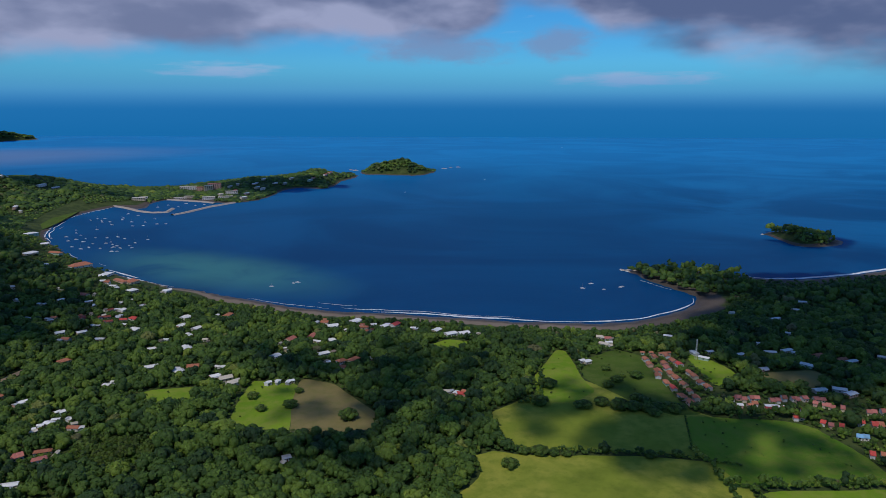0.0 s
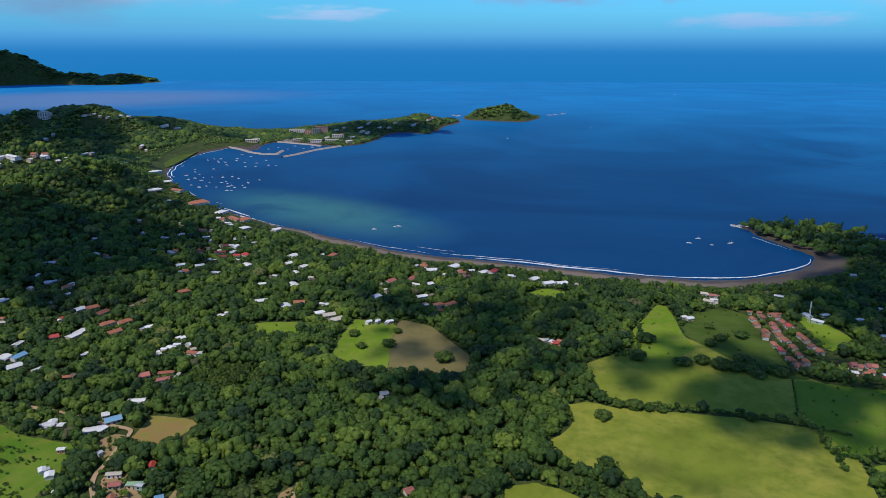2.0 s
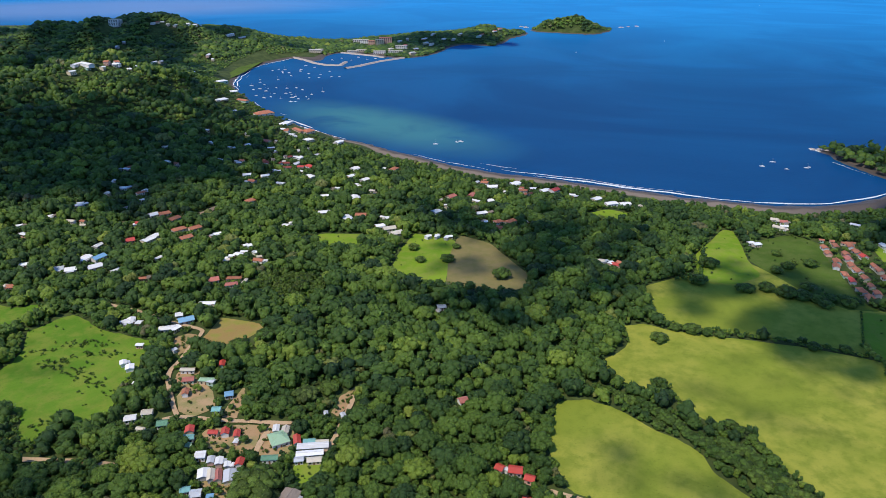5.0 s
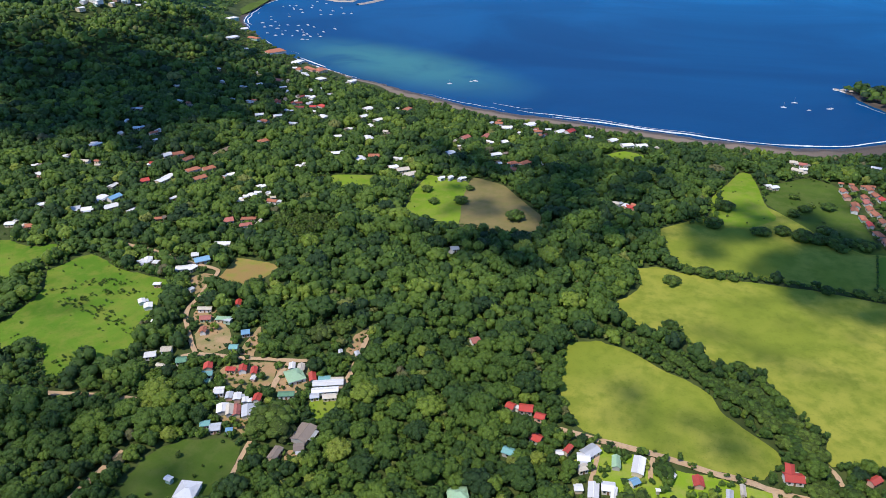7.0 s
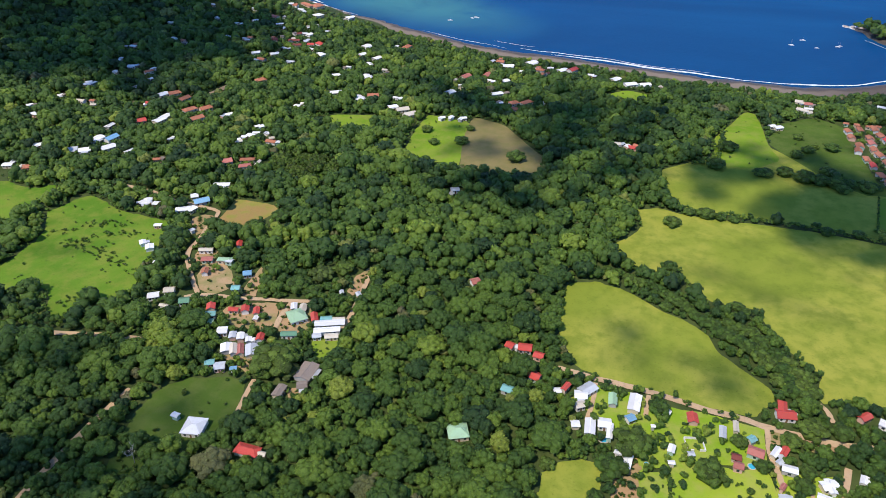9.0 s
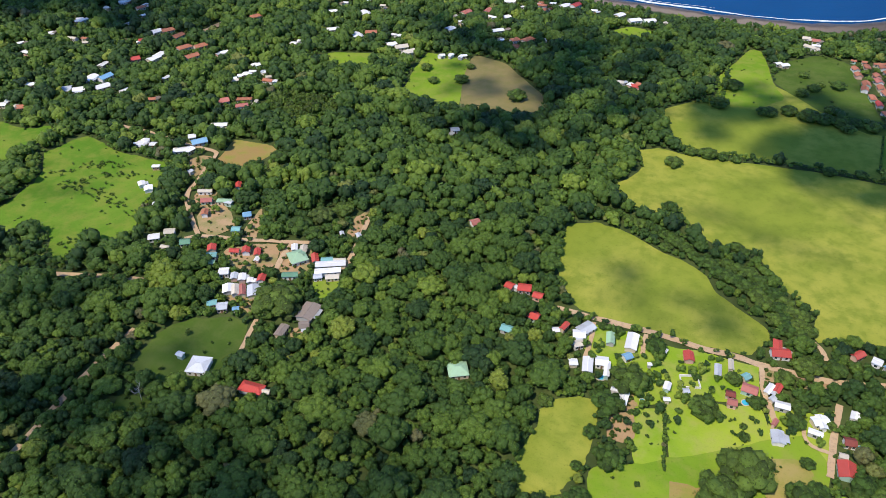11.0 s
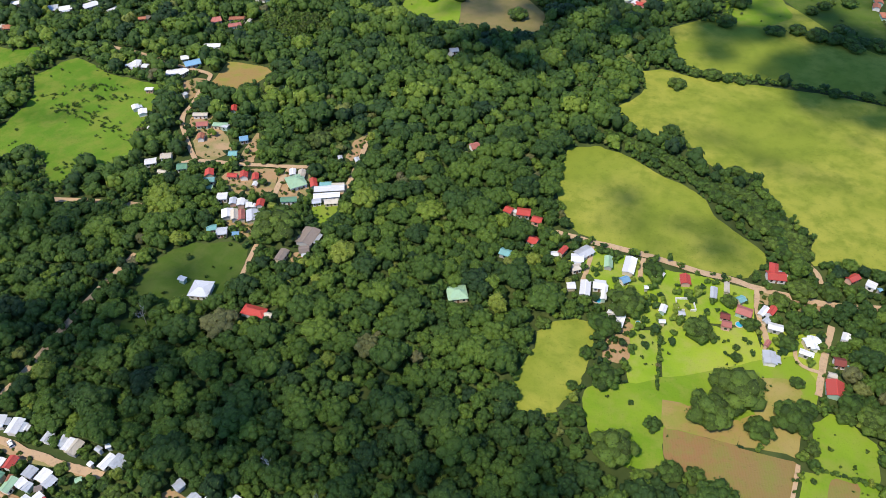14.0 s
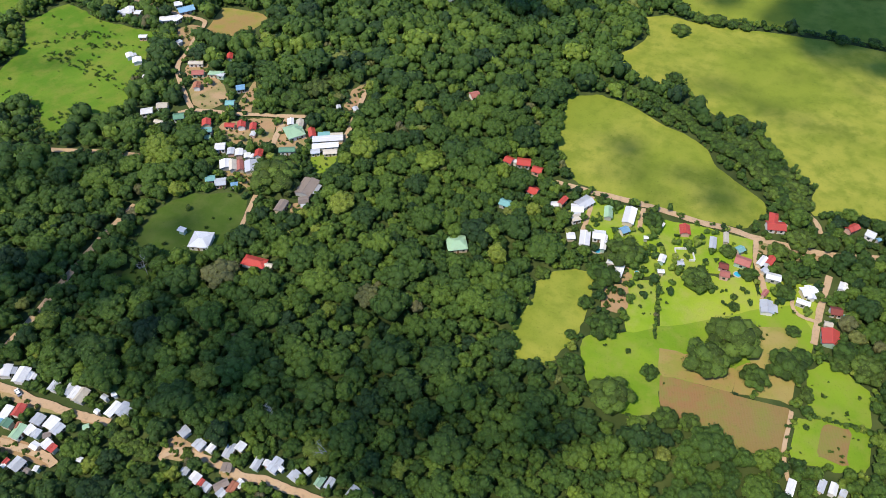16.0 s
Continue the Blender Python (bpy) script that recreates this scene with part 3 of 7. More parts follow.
ROADS.append((3.5, [(-323, 220), (-302, 220), (-282, 221), (-261, 225), (-240, 229), (-225, 230)]))
ROADS.append((5, [(-376, 557), (-372, 577), (-365, 596)]))
ROADS.append((4, [(-355, 429), (-348, 453)]))
ROADS.append((3.5, [(-352, 379), (-327, 377), (-299, 371)]))
ROADS.append((3.6, [(-11, 264), (-5, 263), (8, 261), (22, 260), (36, 258), (46, 256), (58, 253), (73, 252), (83, 249), (100, 247), (112, 246), (124, 247), (141, 250), (158, 254)]))
ROADS.append((2.2, [(8, 258), (8, 248), (7, 239), (6, 232)]))
ROADS.append((2.2, [(33, 256), (32, 248), (32, 242)]))
ROADS.append((2.8, [(115, 233), (112, 222), (109, 212), (107, 202), (105, 193)]))
ROADS.append((1.8, [(98, 215), (98, 210), (100, 207), (103, 206), (108, 205)]))
ROADS.append((2.4, [(85, 249), (84, 240), (84, 232), (86, 224), (87, 216)]))
ROADS.append((1.6, [(94, 159), (92, 150), (90, 142), (90, 135), (91, 130)]))
ROADS.append((2.4, [(110, 270), (113, 266), (114, 259)]))
ROADS.append((3.0, [(-223, 268), (-218, 272), (-207, 274), (-193, 275), (-177, 278), (-164, 280), (-147, 284)]))
ROADS.append((2.9, [(-162, 280), (-162, 273), (-162, 264), (-160, 254)]))
ROADS.append((2.9, [(-126, 264), (-125, 273), (-126, 284), (-127, 298), (-128, 310), (-129, 323)]))
ROADS.append((2.9, [(-352, 380), (-323, 375), (-307, 370), (-289, 367), (-269, 364), (-257, 362), (-253, 359), (-251, 339), (-248, 326), (-248, 314), (-244, 304), (-234, 292), (-224, 280), (-217, 273)]))
ROADS.append((3.2, [(-208, 93), (-203, 93), (-195, 93), (-187, 91), (-180, 91), (-172, 90), (-165, 90), (-158, 90), (-153, 90)]))
ROADS.append((3.2, [(-193, 73), (-188, 73), (-181, 73), (-173, 73), (-166, 72), (-163, 70)]))
ROADS.append((3.0, [(-128, 82), (-126, 85), (-121, 87), (-112, 86), (-103, 85), (-96, 83), (-90, 84), (-85, 84), (-80, 83), (-74, 83), (-68, 82), (-59, 82)]))
ROADS.append((4.5, [(-376, 539), (-373, 554), (-370, 574), (-365, 596)]))
HOUSES = []
HOUSES += [(-204.3, 99.1, 5.5, 4.8, 108, 'w'), (-196.8, 99.0, 6.9, 5.2, 97, 'w'), (-191.8, 99.5, 2.5, 2.1, 97, 'w'), (-181.6, 98.1, 4.7, 3.5, 88, 'g'), (-174.8, 98.0, 5.1, 3.1, 90, 'g'), (-172.2, 97.3, 5.5, 3.1, 91, 'w'), (-169.1, 96.9, 6.2, 4.7, 85, 'c'), (-159.6, 98.3, 2.7, 2.2, 167, 'g'), (-153.9, 94.8, 6.5, 3.6, 77, 'w'), (-150.1, 95.8, 5.8, 4.6, 80, 'g'), (-159.1, 92.3, 2.2, 2.0, 163, 'w'), (-156.8, 100.4, 2.2, 2.0, 35, 'w'), (-191.9, 83.5, 5.5, 3.6, 91, 'w'), (-191.5, 80.2, 2.8, 2.0, 103, 'u'), (-188.9, 79.6, 3.6, 4.1, 88, 'n')]
HOUSES += [(-187.7, 85.3, 5.3, 4.1, 93, 'r'), (-183.9, 79.8, 2.8, 2.0, 103, 'o'), (-182.5, 77.7, 6.1, 4.0, 88, 'l'), (-179.0, 79.5, 3.8, 3.7, 72, 'w'), (-178.4, 83.9, 4.4, 4.7, 82, 'g'), (-173.0, 84.1, 5.1, 4.7, 81, 'w'), (-169.4, 82.5, 4.7, 4.2, 75, 'g'), (-175.7, 78.8, 3.6, 3.0, 85, 'g'), (-173.1, 74.5, 3.6, 3.0, 166, 'w'), (-171.6, 79.3, 2.9, 2.5, 34, 'b'), (-169.6, 76.3, 3.7, 3.6, 71, 'w'), (-166.4, 75.2, 3.2, 3.0, 77, 'r'), (-174.8, 66.8, 4.8, 5.0, 77, 'g'), (-169.6, 65.5, 2.4, 2.0, 171, 'b'), (-179.3, 66.7, 2.4, 2.0, 78, 'r')]
HOUSES += [(-179.3, 64.7, 2.2, 2.0, 77, 'w'), (-167.2, 67.0, 2.2, 2.0, 93, 'w'), (-153.9, 73.8, 2.2, 2.0, 175, 'w'), (-159.4, 85.7, 2.4, 2.5, 36, 'l'), (-123.4, 93.2, 3.9, 4.0, 63, 'g'), (-115.5, 89.8, 4.0, 4.3, 70, 'g'), (-110.8, 89.8, 3.8, 2.8, 75, 'w'), (-103.9, 90.6, 6.0, 3.6, 84, 'g'), (-100.5, 92.8, 3.6, 3.5, 74, 'w'), (-101.9, 84.3, 3.4, 3.8, 97, 'b'), (-92.1, 88.4, 5.0, 3.1, 82, 'g'), (-88.6, 89.3, 2.5, 2.6, 85, 'w'), (-85.5, 89.4, 5.8, 3.9, 75, 'g'), (-83.0, 88.6, 2.2, 2.0, 157, 'w'), (-77.5, 87.7, 3.9, 3.9, 69, 'g')]
HOUSES += [(-73.4, 90.3, 2.5, 2.6, 58, 'w'), (-67.9, 88.0, 4.7, 2.9, 75, 'l'), (-64.4, 88.0, 4.5, 2.7, 77, 'g'), (-115.5, 79.2, 3.1, 3.2, 81, 'g'), (-110.9, 78.0, 3.9, 4.0, 75, 'w'), (-108.1, 77.1, 2.6, 2.0, 83, 'r'), (-105.8, 76.1, 3.2, 3.1, 72, 'g'), (-100.8, 78.0, 5.4, 3.1, 46, 'b'), (-94.9, 80.1, 3.0, 3.1, 67, 'w'), (-96.6, 78.0, 4.5, 3.0, 80, 'o'), (-99.4, 75.2, 3.1, 3.1, 63, 'g'), (-55.6, 87.0, 4.8, 3.3, 70, 'g'), (-49.0, 87.7, 2.2, 2.0, 82, 'o'), (90.7, 126.3, 7.1, 2.8, 73, 'w'), (101.2, 129.8, 5.5, 2.4, 69, 'g')]
HOUSES += [(105.1, 129.8, 4.9, 2.7, 71, 'w'), (108.3, 129.2, 3.6, 2.3, 66, 'g'), (-9.2, 246.2, 3.8, 3.5, 15, 'w'), (-5.5, 249.2, 6.0, 3.0, 66, 'r'), (4.7, 250.8, 8.8, 6.5, 50, 'g'), (1.9, 245.8, 6.2, 5.5, 7, 'w'), (2.0, 239.2, 5.1, 4.3, 31, 'c'), (1.2, 227.2, 4.1, 4.3, 15, 'w'), (16.6, 246.9, 7.8, 4.2, 92, 'l'), (26.5, 247.1, 11.3, 5.7, 84, 'w'), (24.9, 236.9, 4.4, 4.2, 39, 'u'), (7.7, 226.8, 9.5, 4.9, 92, 'w'), (13.8, 230.7, 6.2, 5.8, 5, 'w'), (16.4, 226.4, 9.5, 2.8, 89, 'w'), (22.1, 216.9, 7.1, 5.5, 74, 'w')]
HOUSES += [(24.5, 211.4, 7.9, 4.1, 81, 'w'), (41.0, 244.2, 4.7, 2.9, 66, 'w'), (34.9, 234.4, 2.2, 2.0, 11, 'w'), (52.2, 244.2, 6.3, 4.9, 96, 'r'), (42.7, 223.1, 4.9, 3.2, 78, 'w'), (42.5, 215.2, 3.1, 2.3, 9, 'w'), (50.8, 222.5, 3.0, 2.7, 15, 'g'), (64.8, 238.9, 7.4, 3.2, 86, 'g'), (70.7, 243.7, 6.7, 2.5, 89, 'c'), (76.5, 237.4, 4.0, 3.8, 41, 't'), (77.6, 230.4, 6.9, 5.7, 166, 'p'), (69.4, 225.7, 4.3, 3.9, 176, 'k'), (69.7, 220.6, 4.3, 4.1, 177, 'p'), (86.0, 232.8, 6.9, 2.9, 60, 'w'), (89.6, 234.1, 5.9, 3.3, 63, 'r')]
HOUSES += [(86.9, 227.4, 3.5, 2.8, 49, 'g'), (90.3, 224.2, 6.4, 4.2, 174, 'w'), (86.8, 206.7, 7.0, 5.5, 92, 'g'), (86.4, 214.2, 4.2, 2.1, 62, 'p'), (104.8, 219.7, 7.2, 5.0, 21, 'w'), (105.2, 219.3, 7.4, 3.6, 99, 'w'), (101.8, 212.6, 5.8, 3.0, 166, 'w'), (119.5, 226.1, 4.9, 4.0, 71, 'w'), (114.8, 211.5, 4.9, 4.8, 0, 'k'), (111.0, 203.6, 3.5, 2.8, 175, 'c'), (111.2, 196.7, 8.3, 7.1, 86, 'r'), (93.2, 257.1, 8.7, 6.1, 7, 'r'), (92.2, 260.3, 10.7, 4.2, 84, 'r'), (127.8, 264.6, 6.5, 4.0, 41, 'r'), (135.2, 262.1, 4.5, 4.9, 155, 'w')]
HOUSES += [(138.3, 259.6, 2.2, 2.0, 35, 'u'), (-188.5, 263.0, 5.7, 3.9, 10, 'r'), (-182.6, 265.0, 5.7, 4.6, 112, 'r'), (-176.0, 265.2, 6.1, 3.7, 112, 'r'), (-173.4, 259.6, 3.8, 2.9, 96, 'w'), (-198.3, 296.5, 5.2, 5.3, 28, 'u'), (-197.5, 281.5, 5.2, 4.9, 15, 't'), (-152.6, 266.6, 9.8, 11.0, 41, 'l'), (-157.8, 274.1, 5.8, 3.7, 112, 'w'), (-152.3, 273.8, 6.2, 4.3, 105, 'c'), (-142.9, 267.9, 7.6, 4.0, 118, 'r'), (-136.2, 268.4, 6.5, 4.5, 19, 't'), (-132.8, 265.2, 16.3, 4.9, 20, 'w'), (-130.3, 269.9, 8.2, 2.0, 18, 'c'), (-132.1, 259.6, 14.0, 4.3, 21, 'w')]
HOUSES += [(-135.6, 254.0, 5.0, 4.2, 26, 'g'), (-128.1, 255.9, 7.4, 4.2, 21, 'c'), (-150.1, 251.4, 8.6, 4.2, 18, 'n'), (-185.2, 245.1, 5.6, 5.8, 20, 'w'), (-178.5, 243.5, 5.3, 3.9, 111, 'g'), (-173.7, 243.3, 5.7, 4.1, 112, 'w'), (-168.6, 242.3, 4.1, 3.5, 114, 'w'), (-163.2, 244.9, 5.6, 4.4, 104, 'r'), (-165.6, 242.4, 3.2, 2.0, 105, 'w'), (-176.6, 233.7, 6.9, 6.0, 118, 'w'), (-172.2, 233.2, 8.1, 3.9, 117, 'c'), (-168.9, 234.1, 8.1, 4.0, 117, 'p'), (-163.0, 234.9, 9.1, 6.3, 117, 'g'), (-178.6, 221.2, 5.1, 4.3, 25, 't'), (-172.6, 220.2, 5.6, 5.6, 23, 'g')]
HOUSES += [(-165.2, 220.6, 3.6, 2.9, 23, 'u'), (-129.4, 227.9, 11.9, 8.9, 85, 'b'), (-127.6, 218.4, 5.2, 5.2, 24, 'b'), (-136.3, 211.8, 8.1, 4.7, 87, 'b'), (-279.0, 310.9, 5.6, 4.4, 131, 'w'), (-271.8, 307.4, 6.2, 5.4, 125, 'w'), (-281.9, 331.5, 5.2, 3.6, 15, 'w'), (-235.4, 313.1, 9.1, 3.9, 15, 'c'), (-229.3, 304.1, 7.1, 5.1, 20, 'p'), (-218.4, 305.8, 9.1, 4.2, 11, 'l'), (-223.6, 292.0, 6.0, 4.2, 112, 'o'), (-218.8, 324.4, 6.8, 3.8, 113, 'r'), (-277.6, 354.8, 10.6, 6.3, 27, 'w'), (-137.2, 293.1, 3.8, 2.6, 118, 'g'), (-127.3, 293.7, 4.2, 3.0, 127, 'g')]
HOUSES += [(-257.3, 332.1, 3.5, 3.8, 66, 'g'), (-239.1, 263.2, 6.5, 5.6, 29, 'w'), (-233.4, 270.2, 6.3, 5.4, 20, 'c'), (-219.4, 263.4, 6.0, 5.8, 25, 'n'), (-201.8, 261.8, 5.8, 5.0, 116, 'r'), (-199.4, 255.6, 7.7, 4.3, 19, 't'), (-195.4, 250.7, 3.5, 3.4, 22, 'l'), (-227.5, 256.2, 5.4, 2.7, 179, 'c'), (-308.1, 358.6, 7.7, 6.0, 121, 'w'), (-272.3, 368.9, 10.8, 7.7, 42, 'u'), (-280.6, 373.6, 5.4, 6.1, 33, 'w'), (-215.2, 305.3, 5.5, 3.7, 176, 'g'), (-257.5, 293.1, 3.4, 3.0, 15, 'w'), (-272.6, 356.4, 7.4, 5.6, 74, 'w'), (-163, 181.9, 9.7, 10, 8, 'w')]
HOUSES += [(-133.6, 175.8, 11.2, 6, 177, 'r'), (-126.6, 175.5, 3.8, 2.7, 0, 'c'), (-174.9, 185.7, 3.8, 3, 172, 'w'), (-308.5, 356.6, 7.3, 6, 20, 'w'), (-313.4, 355.3, 2.6, 2.4, 34, 'w'), (-300.7, 357.1, 4.4, 5, 5, 'w'), (-66.2, 323.1, 5.6, 6, 37, 'p'), (-48.7, 209.3, 9.4, 9, 23, 'l'), (-32, 240.9, 6.2, 5, 168, 't'), (-36.5, 272.2, 4.7, 5, 160, 'r'), (-28.8, 272.5, 7.2, 6, 4, 'r'), (-33.5, 272.4, 3.7, 2.8, 154, 'w'), (-21.2, 268.2, 5.4, 5, 171, 'r'), (-20.7, 253.1, 5.7, 6, 160, 'r'), (-445.8, 380.9, 7.8, 6.3, 20, 'w')]
HOUSES += [(-445.7, 386.9, 6.9, 3.8, 111, 'w'), (-429, 381.7, 6.1, 6.7, 25, 'o'), (-432.4, 380.2, 5.8, 3.7, 127, 'c'), (-479, 584.2, 7.9, 6.6, 21, 'w'), (-475.1, 586.7, 5.9, 4.7, 79, 'g'), (-457.1, 579.5, 8.7, 5.6, 60, 'o'), (-455.6, 585, 6.3, 3.7, 102, 'b'), (-457.2, 587, 7, 4.7, 88, 'w'), (-147.8, 559, 3.7, 4.4, 20, 'w'), (-149.3, 557.2, 4.8, 4.7, 64, 'w'), (-141.4, 558.9, 3, 4.4, 168, 'w'), (-141.4, 562.2, 4, 4.8, 65, 'w'), (-129.9, 562.4, 5.1, 4.4, 30, 'w'), (-132.2, 560.2, 6.7, 4.1, 82, 'w'), (-106.3, 423.1, 4.9, 4, 78, 'c')]
HOUSES += [(3.6, 541.6, 6.2, 5.5, 179, 'c'), (7.5, 542.3, 4.7, 3.7, 53, 'g'), (16.4, 536.8, 8.4, 5.8, 167, 'r'), (11.5, 537.9, 6.1, 4.5, 65, 'w'), (18.6, 540.8, 4.8, 4.4, 143, 'o'), (-234.9, 662.1, 4.1, 3.5, 27, 'b'), (-239.4, 668.3, 6.1, 4.3, 179, 'c'), (-161.3, 656.6, 4.1, 3.9, 76, 'c'), (-90.2, 595, 6.3, 6.6, 175, 'o'), (-414.1, 514.5, 4.6, 5.5, 30, 'r'), (-415, 511.4, 4.5, 3.6, 130, 'w'), (-444.5, 567.8, 3, 4.4, 53, 'w'), (-445, 565.6, 5.5, 4.6, 73, 'w'), (-447.9, 547.2, 2.9, 4.4, 54, 'w'), (-448.8, 545.6, 6.8, 4.4, 66, 'b')]
HOUSES += [(-483.1, 566.1, 3, 4.4, 1, 'w'), (-485.4, 566.2, 5.6, 4.6, 111, 'w'), (-497.7, 591.9, 2.9, 4.4, 27, 'w'), (-498.5, 595.3, 4.6, 4, 115, 'w'), (-442.2, 706.8, 6.3, 4.4, 120, 'w'), (-438.2, 707.3, 5.2, 3.8, 58, 'w'), (-419.2, 707.3, 8.3, 4.4, 155, 'g'), (-414.1, 702.1, 6.3, 3.8, 33, 'g'), (-414.7, 711.2, 6.4, 4.3, 179, 'o'), (-448.7, 752.9, 4.3, 4.4, 75, 'w'), (-453.2, 752, 6.1, 4.9, 152, 'w'), (-475.1, 749.3, 3, 4.4, 51, 'w'), (-478.8, 750.1, 4.1, 4.4, 93, 'w'), (-503.6, 785.6, 5.6, 4.4, 2, 'w'), (-501.1, 783.3, 4.3, 3.5, 74, 'g')]
HOUSES += [(-512.7, 706.7, 5.5, 4.4, 155, 'w'), (-509.8, 705.2, 6.6, 5, 53, 'c'), (-456.9, 805.5, 4.1, 4.4, 39, 'w'), (-459.7, 806.6, 6.1, 4.6, 69, 'w'), (-413.4, 795.3, 6, 4.1, 100, 'c'), (-395.6, 755.7, 4.7, 4.4, 83, 'w'), (-394.8, 758.3, 4.4, 4.9, 160, 'w'), (-372.8, 748.5, 7.4, 5.5, 64, 'k'), (-378.4, 748.4, 4.7, 4.3, 76, 'b'), (-356.3, 711.6, 6.6, 5.5, 20, 'k'), (-361.1, 711.1, 4.3, 3.6, 132, 'k'), (-354.8, 728.7, 6, 5.5, 19, 'g'), (-354, 732.8, 4.4, 4.8, 106, 'g'), (-337.1, 703.9, 5.4, 4.4, 13, 'w'), (-340.2, 703.8, 4.4, 4, 74, 'w')]
HOUSES += [(-366.4, 696, 5.9, 4.4, 148, 'w'), (-362.4, 697.5, 5.7, 3.6, 33, 'w'), (-343.8, 661, 6.3, 4.4, 2, 'w'), (-340.2, 660.4, 6.3, 4.7, 173, 'w'), (-348.3, 773.1, 5.6, 4.4, 54, 'g'), (-345.6, 775.2, 4.7, 4, 100, 'b'), (-372.6, 776.7, 4.5, 4.4, 29, 'w'), (-375.5, 781, 4.3, 3.6, 30, 'c'), (-410.3, 838.1, 8.7, 5.5, 176, 'w'), (-404.5, 832.7, 5.8, 4, 86, 'w'), (-424.1, 851.6, 8, 5.5, 164, 'o'), (-431.9, 855.8, 6.7, 4.9, 15, 'w'), (-426.5, 857.9, 5.3, 4.4, 111, 'o'), (-368.5, 794.6, 6.6, 4.4, 1, 'w'), (-364.9, 793.2, 6.3, 3.7, 54, 'w')]
HOUSES += [(-278.2, 665.7, 6, 4.4, 175, 'w'), (-282.4, 662.7, 4, 4.7, 67, 'b'), (-261.8, 682.7, 5.3, 4.4, 141, 'w'), (-259.5, 679.5, 5.2, 4.6, 40, 'w'), (-246.9, 712.3, 3.6, 4.4, 32, 'w'), (-245.5, 715.3, 5, 4, 91, 'w'), (-199.1, 593.7, 4.9, 5.5, 55, 'w'), (-203.8, 594.8, 5.5, 3.9, 158, 'w'), (-127.3, 664.8, 6.5, 4.4, 160, 'w'), (-124, 662.5, 4.8, 4.6, 17, 'w'), (-153.2, 642.7, 4.6, 4.4, 11, 'w'), (-151.2, 639.9, 5.5, 4.9, 60, 'b'), (-105.4, 607.2, 4.2, 4.4, 20, 'w'), (-107.5, 608.6, 5.7, 3.7, 70, 'b'), (-105.4, 634.2, 6.4, 4.6, 61, 'b')]
HOUSES += [(-78.5, 697.3, 4.6, 5.5, 138, 'o'), (-74.7, 700.4, 4.4, 4.5, 66, 'o'), (-101.2, 700.5, 4.7, 4.4, 145, 'w'), (-99.1, 698.1, 4.2, 4.7, 89, 'c'), (-72.9, 720.1, 4.7, 4.4, 175, 'w'), (-76.4, 718.4, 4.9, 5, 3, 'w'), (-69, 617.6, 4.1, 4.4, 20, 'w'), (-67.7, 613.5, 4.1, 4.4, 52, 'w'), (-280.8, 487.4, 3, 4.4, 174, 'w'), (-282.5, 487.8, 4, 4.8, 94, 'g'), (-299.1, 470.8, 3, 4.4, 19, 'w'), (-297.4, 466.8, 5.7, 4.5, 48, 'c'), (-353.2, 459.3, 3.4, 4.4, 145, 'w'), (-354.4, 456, 5.5, 4, 63, 'g'), (37.5, 687.8, 4.1, 4.8, 86, 'c')]
HOUSES += [(-84.1, 708.6, 10.9, 5.8, 178, 'o'), (-88.8, 713.1, 6.7, 4.6, 20, 'g'), (-86, 716.8, 5, 4.8, 6, 'o'), (-31.2, 706.3, 6.7, 5.5, 3, 'w'), (-27.6, 703.8, 5.8, 4.4, 32, 'g'), (134.9, 610.4, 7.8, 6, 29, 'w'), (130.3, 612.8, 6.3, 4.4, 34, 'w'), (161.5, 679.6, 7.1, 6.5, 172, 'c'), (163.7, 676, 4.3, 3.9, 30, 'c'), (161.7, 658.2, 10.9, 5.8, 145, 'c'), (166.3, 653.6, 4.8, 4.9, 40, 'c'), (167.5, 663.5, 7.6, 4.8, 179, 'w'), (169, 675.6, 7.3, 6.6, 175, 'p'), (172.3, 672.9, 6.7, 4.2, 49, 'b'), (-406.2, 767.8, 8.9, 5.5, 38, 'w')]
HOUSES += [(-386.8, 715.2, 11.6, 6.6, 115, 'k'), (-384.5, 731.2, 5.7, 4.6, 164, 'b'), (-392.1, 721.2, 6, 4.3, 108, 'o'), (-366.4, 725.3, 9.6, 5.5, 25, 'k'), (-370.8, 721.4, 4.6, 5, 129, 'k'), (-370.9, 729.1, 4.6, 4.4, 46, 'c'), (-361.4, 751.9, 9.6, 5.5, 150, 'w'), (-367.3, 752.9, 6.2, 4.7, 15, 'w'), (-360.3, 756.6, 6.5, 4.2, 135, 'w'), (-344.9, 719.1, 8, 5.7, 9, 'r'), (-372.5, 654.8, 9.5, 6.6, 165, 'o'), (-377.3, 651.2, 6, 3.9, 150, 'g'), (-284.5, 552.7, 6.7, 5.5, 168, 'w'), (-281.7, 557.5, 5.1, 4.4, 115, 'w'), (-271.3, 473.6, 9.2, 5.5, 176, 'o')]
